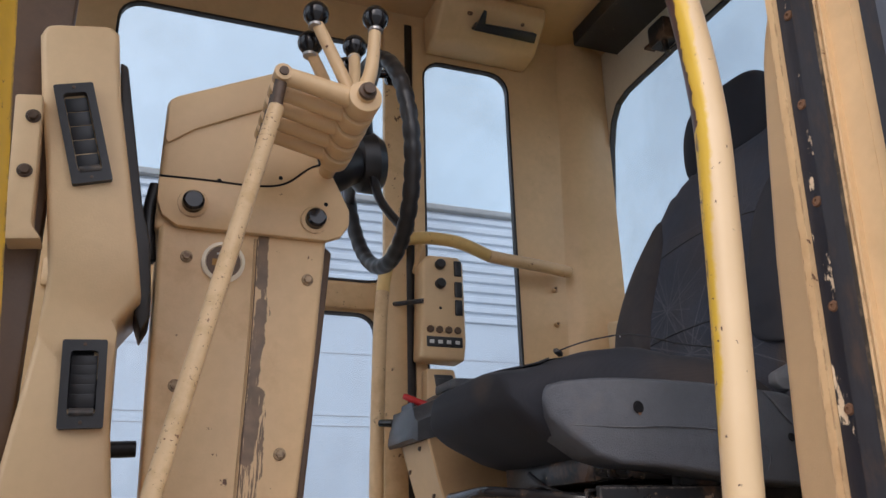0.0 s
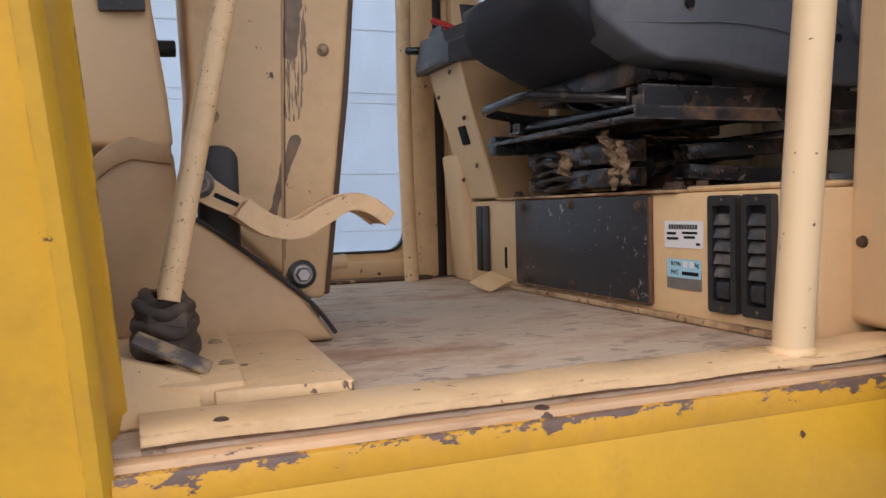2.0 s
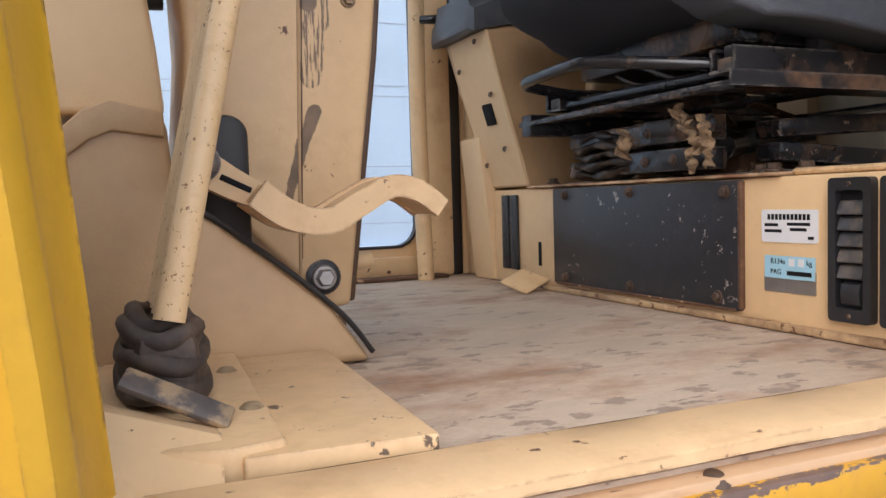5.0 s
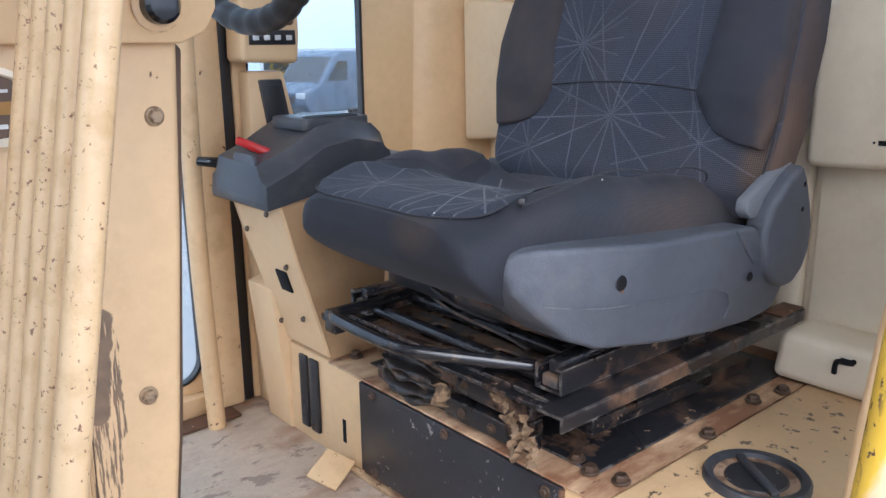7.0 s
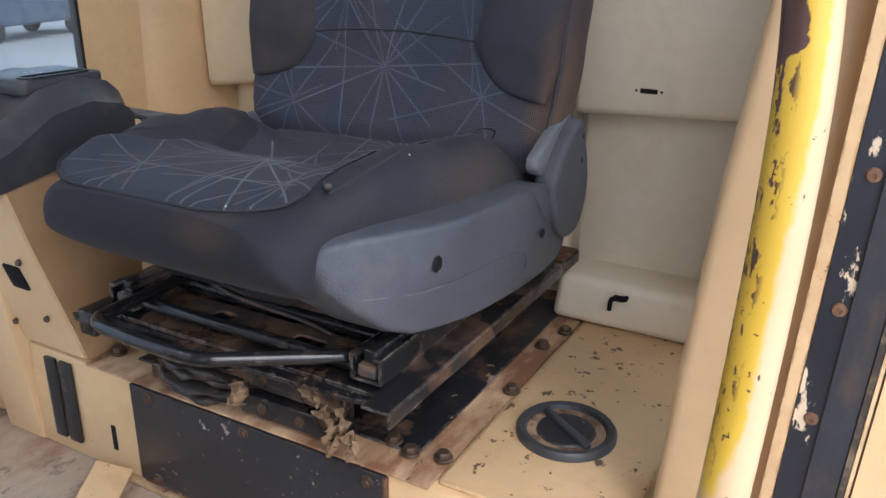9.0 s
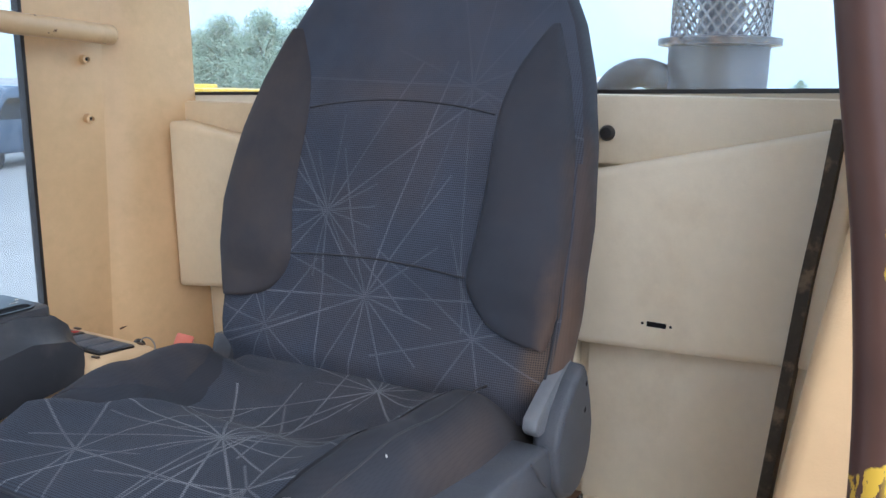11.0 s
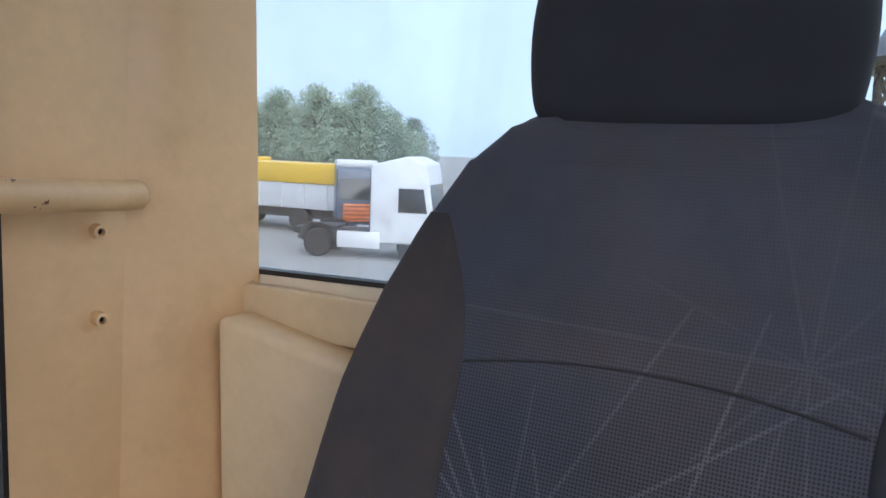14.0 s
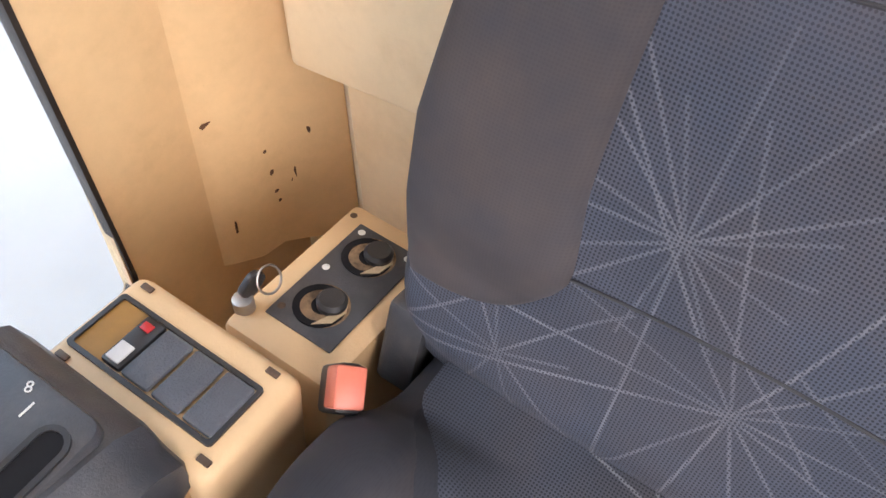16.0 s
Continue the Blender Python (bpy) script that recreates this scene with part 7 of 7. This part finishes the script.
M["yard"] = surface("pale_yard_paving", (0.26, 0.255, 0.245), 0.85, coarse=0.6, fine=30, var=0.12, bump=0.3, depth=0.01, stain=((0.26, 0.25, 0.24), 0.35, 0.5, 0.75, 0.5))
M["cladding"] = surface("pale_blue_wall_cladding", (0.50, 0.57, 0.66), 0.5, coarse=0.4, fine=12, var=0.05)


def fine_ribs(m, pitch):
    """Narrow horizontal ribs pressed into wall sheets."""
    N, L = m.node_tree.nodes, m.node_tree.links
    P = N["Principled BSDF"]
    sep = N.new("ShaderNodeSeparateXYZ")
    L.new(N.new("ShaderNodeTexCoord").outputs["Object"], sep.inputs[0])
    rib = span(N, L, calc(N, L, "SINE", calc(N, L, "MULTIPLY", sep.outputs[2], 2 * math.pi / pitch)), 0.55, 0.95, 0.0, 0.22)
    old = P.inputs["Base Color"].links[0].from_socket
    L.new(mixed(N, L, rib, old, (0.36, 0.42, 0.50)), P.inputs["Base Color"])
    return m


fine_ribs(M["cladding"], 0.085)
M["base_wall"] = surface("grey_concrete_base", (0.33, 0.34, 0.35), 0.8, coarse=0.7, fine=20, var=0.1)
M["leaf"] = surface("tree_leaves", (0.26, 0.35, 0.25), 0.7, coarse=0.8, fine=20, var=0.35, bump=0.0)
M["bark"] = surface("tree_bark", (0.09, 0.07, 0.05), 0.9, coarse=4, fine=40, var=0.3)
M["stack"] = surface("dull_exhaust_pipe", (0.10, 0.105, 0.125), 0.5, 0.3, coarse=8, var=0.25)
M["pipe"] = surface("streaked_exhaust_pipe", (0.21, 0.20, 0.23), 0.45, 0.4, coarse=8, var=0.2)


def reflection_streaks(m, color):
    """Pale vertical lines painted down a pipe for the reflections on it."""
    N, L = m.node_tree.nodes, m.node_tree.links
    P = N["Principled BSDF"]
    mp = N.new("ShaderNodeMapping")
    mp.inputs["Scale"].default_value = (1, 1, 0.05)
    L.new(N.new("ShaderNodeTexCoord").outputs["Object"], mp.inputs["Vector"])
    on = span(N, L, noise_node(N, L, mp.outputs["Vector"], 75, 3), 0.54, 0.62, 0.0, 0.75)
    old = P.inputs["Base Color"].links[0].from_socket
    L.new(mixed(N, L, on, old, color), P.inputs["Base Color"])


reflection_streaks(M["pipe"], (0.55, 0.53, 0.57))
M["lorry_yellow"] = surface("yellow_lorry_paint", (0.70, 0.44, 0.03), 0.35, coarse=1, fine=20, var=0.05)
M["lorry_white"] = surface("white_lorry_paint", (0.60, 0.61, 0.62), 0.4, coarse=1, fine=20, var=0.08, stain=((0.36, 0.35, 0.33), 1.5, 0.5, 0.75, 0.5))
M["lorry_dark"] = surface("dark_chassis", (0.035, 0.035, 0.04), 0.6, coarse=2, fine=20, var=0.3)
M["lorry_orange"] = surface("orange_panel", (0.70, 0.16, 0.03), 0.4, coarse=2, fine=20)
M["van_blue"] = surface("blue_grey_van_paint", (0.075, 0.105, 0.15), 0.3, coarse=2, fine=20, var=0.06)
M["tyre"] = surface("tyre_rubber", (0.022, 0.022, 0.024), 0.8, coarse=6, fine=40, var=0.3)
M["window_dark"] = surface("dark_vehicle_glass", (0.02, 0.025, 0.03), 0.08, coarse=2, fine=10, bump=0.0)
M["mesh"] = surface("intake_mesh", (0.20, 0.20, 0.21), 0.5, 0.6, coarse=20, var=0.3)

ground = solo("ground", box((-300, -300, GROUND - 0.5), (400, 400, GROUND)), "yard", "pale paved yard", "ground", kind="structure")

hall = thing("warehouse", "pale blue clad warehouse with a grey base", "building", (2.0, 17.0, GROUND), kind="structure")
part("wall", box((-22, 17.1, GROUND), (8.9, 30, 7.75), 0.05), "cladding", hall)
part("base", box((-22, 17.0, GROUND), (8.94, 17.2, GROUND + 1.1), 0.02), "base_wall", hall)
part("base_cap", box((-22, 16.94, GROUND + 1.1), (8.96, 17.2, GROUND + 1.28), 0.02), "cladding", hall)
bm = bmesh.new()
for k in range(11):
    z = 4.95 + k * 0.255
    bm = join(bm, prism([(17.1, z), (17.04, z + 0.04), (17.04, z + 0.15), (17.1, z + 0.19)], "yz", -22, 8.9))
part("profiled_sheet", bm, "cladding", hall)
for z in (4.06, 2.70, 2.48, 0.94, -0.3):
    part("panel_joint", box((-22, 17.09, z), (8.9, 17.103, z + 0.015)), "base_wall", hall)
part("roof_edge", box((-22.2, 16.95, 7.75), (9.0, 30, 7.9), 0.03), "base_wall", hall)


def wheel_at(name, x, y, z, r, w, parent, axis=(0, 1, 0)):
    a = Vector(axis)
    t = part(name, lathe([(r * 0.55, -w / 2), (r * 0.92, -w / 2), (r, -w * 0.35), (r, w * 0.35), (r * 0.92, w / 2), (r * 0.55, w / 2)], (x, y, z), axis, 28), "tyre", parent)
    part("rim", lathe([(0, -w * 0.3), (r * 0.2, -w * 0.38), (r * 0.3, -w * 0.2), (r * 0.55, -w * 0.46), (r * 0.57, w * 0.46), (0, w * 0.4)], (x, y, z), axis, 24), "lorry_white", t)
    return t


# tipper lorry, drawn along x and then set in the yard
def tipper():
    t = thing("tipper_lorry", "yellow lorry with a white and yellow tipper body", "lorry", (0, 0, 0))
    part("chassis", box((-3.6, -0.9, 0.5), (3.7, 0.9, 0.86), 0.03), "lorry_dark", t)
    cab = part("cab", prism([(2.1, 0.55), (3.75, 0.55), (3.8, 1.6), (3.6, 2.5), (2.1, 2.6)], "xz", -1.2, 1.2, 0.08, 3), "lorry_yellow", t, "yellow lorry cab")
    part("windscreen", prism([(3.79, 1.8), (3.82, 1.8), (3.64, 2.6), (3.61, 2.6)], "xz", -1.05, 1.05), "window_dark", cab)
    for y in (-1.215, 1.205):
        part("side_window", prism([(2.5, 1.55), (3.55, 1.55), (3.42, 2.3), (2.5, 2.3)], "xz", y, y + 0.012), "window_dark", cab)
    part("bumper", box((3.55, -1.2, 0.4), (3.85, 1.2, 0.85), 0.05), "lorry_dark", cab)
    body = part("tipper_body", prism([(-3.75, 0.85), (1.9, 0.85), (1.95, 1.75), (-3.9, 1.75)], "xz", -1.22, 1.22, 0.05), "lorry_white", t, "white tipper body")
    part("top_board", box((-3.95, -1.27, 1.75), (2.05, 1.27, 2.45), 0.04), "lorry_yellow", body)
    for k in range(6):
        part("rib", box((-3.5 + k * 1.0, -1.27, 0.86), (-3.42 + k * 1.0, 1.27, 1.75)), "lorry_white", body)
    for x in (2.75, -1.2, -2.6):
        for y in (-1.05, 1.05):
            wheel_at("wheel", x, y, 0.45, 0.45, 0.32, t)
    return t


def tractor():
    t = thing("tractor_unit", "white tractor unit without a trailer", "lorry", (0, 0, 0))
    part("chassis", box((-2.6, -0.45, 0.75), (2.6, 0.45, 1.0), 0.03), "lorry_dark", t)
    cab = part("cab", prism([(0.5, 0.6), (2.75, 0.6), (2.8, 1.6), (2.55, 3.5), (1.9, 3.75), (0.5, 3.4)], "xz", -1.22, 1.22, 0.1, 3), "lorry_white", t, "white sleeper cab")
    part("windscreen", prism([(2.81, 1.7), (2.83, 1.7), (2.66, 2.75), (2.64, 2.75)], "xz", -1.08, 1.08), "window_dark", cab)
    part("rear_panel", box((0.46, -1.1, 1.1), (0.5, 1.1, 3.2), 0.02), "lorry_dark", cab)
    for y in (-1.24, 1.22):
        part("side_window", prism([(1.55, 1.75), (2.6, 1.75), (2.45, 2.6), (1.55, 2.6)], "xz", y, y + 0.02), "window_dark", cab)
        part("side_skirt", box((-0.7, y - 0.02, 0.4), (0.9, y + 0.04, 1.0), 0.03), "lorry_white", t)
    part("fifth_wheel", box((-1.9, -0.5, 1.0), (-0.9, 0.5, 1.12), 0.04), "lorry_dark", t)
    for x in (2.0, -1.5):
        for y in (-1.0, 1.0):
            wheel_at("wheel", x, y, 0.5, 0.5, 0.34, t)
            if x < 0:
                part("mudguard", tube([(x - 0.62, y, 0.6), (x - 0.42, y, 1.02), (x, y, 1.14), (x + 0.42, y, 1.02), (x + 0.62, y, 0.6)], 0.17, 8, squash=0.2), "lorry_dark", t)
    return t


def grille_lorry():
    t = thing("dark_lorry", "dark fronted lorry with an orange grille", "lorry", (0, 0, 0))
    cab = part("cab", prism([(-1.0, 0.45), (0.9, 0.45), (1.0, 1.3), (0.85, 2.55), (-1.0, 2.6)], "xz", -0.72, 0.72, 0.08, 3), "van_blue", t)
    part("windscreen", prism([(0.99, 1.5), (1.02, 1.5), (0.90, 2.2), (0.87, 2.2)], "xz", -0.62, 0.62), "window_dark", cab)
    g_ = part("grille", box((0.94, -0.5, 0.75), (1.03, 0.5, 1.35), 0.03), "lorry_orange", cab, "orange slatted grille")
    for k in range(4):
        part("slat", box((1.03, -0.48, 0.83 + k * 0.14), (1.045, 0.48, 0.86 + k * 0.14)), "lorry_dark", g_)
    part("spoiler", box((-1.1, -0.72, 2.55), (0.3, 0.72, 2.8), 0.08), "lorry_white", cab)
    part("bumper", box((0.75, -0.72, 0.3), (1.05, 0.72, 0.6), 0.04), "lorry_dark", cab)
    part("chassis", box((-4.0, -0.5, 0.5), (0.6, 0.5, 0.75), 0.02), "lorry_dark", t)
    for x in (0.2, -3.0):
        for y in (-0.6, 0.6):
            wheel_at("wheel", x, y, 0.42, 0.42, 0.28, t)
    return t


def van():
    t = thing("panel_van", "blue grey panel van", "van", (0, 0, 0))
    body = part("body", prism([(-2.9, 0.45), (2.6, 0.45), (2.9, 0.75), (2.85, 1.15), (2.15, 1.45), (1.35, 2.35), (1.0, 2.5), (-2.9, 2.5)], "xz", -0.98, 0.98, 0.1, 3), "van_blue", t)
    part("windscreen", prism([(2.12, 1.47), (2.16, 1.47), (1.40, 2.30), (1.36, 2.30)], "xz", -0.85, 0.85), "window_dark", body)
    for y in (-0.995, 0.985):
        part("side_window", prism([(0.75, 1.5), (1.85, 1.5), (1.25, 2.15), (0.75, 2.15)], "xz", y, y + 0.012), "window_dark", body)
    for y in (-0.7, 0.7):
        part("headlight", box((2.72, y - 0.2, 0.95), (2.9, y + 0.2, 1.15), 0.04), "lorry_white", body)
    part("grille", box((2.8, -0.45, 0.8), (2.92, 0.45, 1.05), 0.03), "lorry_dark", body)
    for x in (1.9, -1.8):
        for y in (-0.85, 0.85):
            wheel_at("wheel", x, y, 0.36, 0.36, 0.24, t)
    return t


def excavator():
    t = thing("excavator", "yellow excavator with a raised boom", "excavator", (0, 0, 0))
    part("house", box((-1.6, -1.2, 1.2), (1.4, 1.2, 2.3), 0.1), "lorry_yellow", t)
    part("cab", box((0.3, 0.2, 1.3), (1.6, 1.2, 3.0), 0.08), "window_dark", t)
    part("boom", tube([(1.2, -0.2, 1.9), (3.0, -0.2, 3.9), (4.6, -0.2, 3.6), (5.6, -0.2, 2.6)], 0.22, 8), "lorry_yellow", t)
    for y in (-1.1, 1.1):
        part("track", prism(rounded((-2.0, 0.0), (2.0, 0.95), 0.4), "xz", y - 0.3, y + 0.3, 0.03), "lorry_dark", t)
    part("bucket", prism([(5.2, 2.6), (6.0, 2.6), (6.1, 2.0), (5.5, 1.7)], "xz", -0.6, 0.2, 0.04), "lorry_dark", t)
    return t


def box_lorry():
    t = thing("box_lorry", "white box lorry in the yard", "lorry", (0, 0, 0))
    part("box_body", box((-3.2, -1.2, 1.1), (1.6, 1.2, 3.4), 0.05), "lorry_white", t)
    cab = part("cab", prism([(1.8, 0.6), (3.4, 0.6), (3.4, 1.7), (3.1, 2.9), (1.8, 2.9)], "xz", -1.15, 1.15, 0.08, 3), "lorry_white", t)
    part("windscreen", prism([(3.39, 1.75), (3.42, 1.75), (3.18, 2.6), (3.15, 2.6)], "xz", -1, 1), "window_dark", cab)
    part("chassis", box((-3.2, -0.6, 0.7), (3.2, 0.6, 1.1), 0.02), "lorry_dark", t)
    for x in (2.5, -1.9):
        for y in (-1.0, 1.0):
            wheel_at("wheel", x, y, 0.48, 0.48, 0.3, t)
    return t


def stand(ob, x, y, turn, size=1.0):
    ob.matrix_basis = pose(x, y, GROUND, 0, 0, turn) @ Matrix.Scale(size, 4)
    return ob


stand(tipper(), 23.1, 21.7, 93)
stand(tractor(), 18.9, 15.1, -69, 0.77)
stand(grille_lorry(), 21.5, 17.5, 222, 0.95)
stand(van(), 16.6, 25.6, 196)
e0 = stand(excavator(), 21.0, 36.0, 150)
b0 = stand(box_lorry(), 80.0, 34.0, 200)
copy_thing(b0, pose(84.0, 29.5, GROUND, 0, 0, 165))
copy_thing(b0, pose(80.0, 15.5, GROUND, 0, 0, 120))
copy_thing(e0, pose(80.0, 24.5, GROUND, 0, 0, 200))


def tree(name, seed, h, spread):
    rnd = random.Random(seed)
    t = thing(name, "leafy green tree at the edge of the yard", "tree", (0, 0, 0), "trees at the edge of the yard")
    bmt = tube([(0, 0, 0), (0.1, 0.05, h * 0.3), (0.0, 0.1, h * 0.6), (0.1, 0, h * 0.85)], [0.22, 0.17, 0.10, 0.03], 8, 4)
    for k in range(7):
        a, z = rnd.uniform(0, 6.28), h * rnd.uniform(0.3, 0.7)
        bmt = join(bmt, tube([(0, 0, z), (math.cos(a) * spread * 0.4, math.sin(a) * spread * 0.4, z + h * 0.12), (math.cos(a) * spread * 0.8, math.sin(a) * spread * 0.8, z + h * 0.22)], [0.07, 0.05, 0.02], 6, 3))
    part("trunk", bmt, "bark", t)
    verts, faces = [], []
    clumps = []
    for k in range(210):
        a, u = rnd.uniform(0, 6.28), rnd.uniform(0, 1)
        z = h * (0.06 + 0.94 * u)
        r = spread * math.sin(math.pi * min(0.95, 0.22 + 0.74 * u)) * rnd.uniform(0.2, 1.0)
        clumps.append((r * math.cos(a), r * math.sin(a), z, spread * rnd.uniform(0.14, 0.27)))
    for cx, cy, cz, cr in clumps:
        for j in range(55):
            d = Vector((rnd.gauss(0, 1), rnd.gauss(0, 1), rnd.gauss(0, 0.8))).normalized() * cr * rnd.uniform(0.5, 1.05)
            c = Vector((cx, cy, cz)) + d
            s = rnd.uniform(0.08, 0.17)
            u = Vector((rnd.gauss(0, 1), rnd.gauss(0, 1), rnd.gauss(0, 1))).normalized()
            w = u.orthogonal().normalized() * s
            n0 = len(verts)
            verts += [c - u * s, c + w * 0.5, c + u * s, c - w * 0.5]
            faces.append((n0, n0 + 1, n0 + 2, n0 + 3))
    me = bpy.data.meshes.new("crown")
    me.from_pydata([tuple(p) for p in verts], [], faces)
    me.materials.append(M["leaf"])
    ob = new("crown", me)
    ob.parent = t
    ob["kind"] = "stuff"
    return t


trees = [tree("tree", 11, 9.3, 4.6), tree("tree", 23, 8.4, 4.2), tree("tree", 37, 7.8, 4.4)]
random.seed(9)
spots = []
for k in range(16):
    y = 66 - k * 1.55
    dome = 0.58 + 0.36 * math.cos((y - 51) / 11.5) if y > 44 else 0.62
    spots.append((66 + random.uniform(-3, 3), y * 1.08 + random.uniform(-0.5, 0.5), dome * 0.8))
    spots.append((60 + random.uniform(-3, 3), y + random.uniform(-0.5, 0.5), dome * 0.93 + random.uniform(-0.05, 0.05)))
for k in range(10):
    spots.append((150 + random.uniform(-8, 8), 76 - k * 9 + random.uniform(-2, 2), random.uniform(0.32, 0.42)))
for i, (x, y, s) in enumerate(spots):
    m = pose(x, y, GROUND, 0, 0, random.uniform(0, 360)) @ Matrix.Scale(s, 4)
    if i < 3:
        trees[i].matrix_basis = m
    else:
        c = copy_thing(trees[i % 3], m)
        c.scale = (s, s, s)

# engine deck behind the rear window: exhaust stack and intake
hood = thing("engine_deck", "dusty yellow engine deck behind the cab", "engine deck", (2.6, 1.2, 0), kind="structure")
part("deck", box((1.42, 0.78, -1.2), (4.8, 1.9, 0.52), 0.05, 3), "lorry_yellow", hood)
exhaust = thing("exhaust_stack", "curved exhaust stack with pale streaks behind the cab", "exhaust", (2.5, 1.47, 0.5))
part("pipe", tube([(2.2, 1.56, 0.5), (2.2, 1.565, 1.15), (2.2, 1.595, 1.39), (2.2, 1.606, 1.50), (2.2, 1.596, 1.565), (2.2, 1.575, 1.60)], [0.05] * 5 + [0.044], 24), "pipe", exhaust)
intake = thing("air_precleaner", "grey air intake with a domed cap and mesh", "air intake", (2.7, 1.0, 0.5))
AX, AY = 2.52, 1.105
part("lower_can", lathe([(0.135, 0.4), (0.135, 0.97), (0.14, 0.98), (0.0, 0.985)], (AX, AY, 0), (0, 0, 1), 36), "stack", intake)
part("clamp", lathe([(0.138, 0.975), (0.165, 0.98), (0.165, 0.998), (0.138, 1.003)], (AX, AY, 0), (0, 0, 1), 36), "black_metal", intake)
bm = bmesh.new()
for k in range(28):
    for s in (1, -1):
        pts = [(AX + 0.130 * math.cos(2 * math.pi * k / 28 + s * u * 1.3), AY + 0.130 * math.sin(2 * math.pi * k / 28 + s * u * 1.3), 1.0 + 0.215 * u) for u in np.linspace(0, 1, 7)]
        bm = join(bm, tube(pts, 0.004, 4, 1, smooth=False))
part("mesh_screen", bm, "mesh", intake, "diamond mesh screen")
part("inner_tube", lathe([(0.06, 0.98), (0.06, 1.21), (0, 1.21)], (AX, AY, 0), (0, 0, 1), 28), "stack", intake)
part("cap", lathe([(0.13, 1.215), (0.20, 1.212), (0.206, 1.222), (0.185, 1.252), (0.13, 1.278), (0.12, 1.296), (0.0, 1.302)], (AX, AY, 0), (0, 0, 1), 40), "stack", intake, "domed rain cap")
hose = solo("intake_hose", tube([(2.45, 1.40, 0.5), (2.45, 1.40, 0.78), (2.46, 1.38, 0.87), (2.48, 1.31, 0.905), (2.50, 1.23, 0.88)], 0.042, 14), "rubber", "black bent rubber hose beside the intake", "hose")

platform = thing("rear_step_deck", "faded yellow steel step deck behind the door", "step deck", (1.5, 0.6, -0.05), kind="structure")
M["faded_yellow"] = surface("dusty_faded_yellow_paint", (0.34, 0.27, 0.05), 0.5, coarse=5, fine=80, var=0.1, stain=((0.30, 0.22, 0.07), 8, 0.5, 0.75, 0.6), chips=((0.2, 0.15, 0.1), 40, 0.7))
part("front_plate", box((0.84, 0.475, -0.055), (1.56, 0.77, -0.012), 0.006), "faded_yellow", platform)
part("rear_plate", box((1.57, 0.49, -0.05), (2.10, 0.77, 0.0), 0.006), "faded_yellow", platform)
part("end_ledge", box((2.11, 0.50, -0.06), (2.6, 0.77, 0.06), 0.02), "brown", platform)
part("bolt", bolt((1.45, 0.52, -0.012), (0, 0, 1), 0.012, 0.01), "faded_yellow", platform)
for x in (0.9, 2.0):
    part("bracket", box((x, 0.56, -1.2), (x + 0.06, 0.76, -0.05), 0.01), "brown", platform)

# what carries the cab: frame and wheels
under = thing("machine_frame", "dull yellow machine frame on large tyres", "machine frame", (2.2, 1.3, GROUND), kind="structure")
part("main_frame", box((-0.34, 0.80, -1.32), (4.75, 1.82, -0.055), 0.04), "faded_yellow", under)
for x in (0.35, 3.7):
    part("axle", rod((x, 0.80, -1.30), (x, 1.85, -1.30), 0.12), "lorry_dark", under)
    for y in (0.98, 1.66):
        wheel_at("wheel", x, y, GROUND + 0.75, 0.75, 0.42, under)
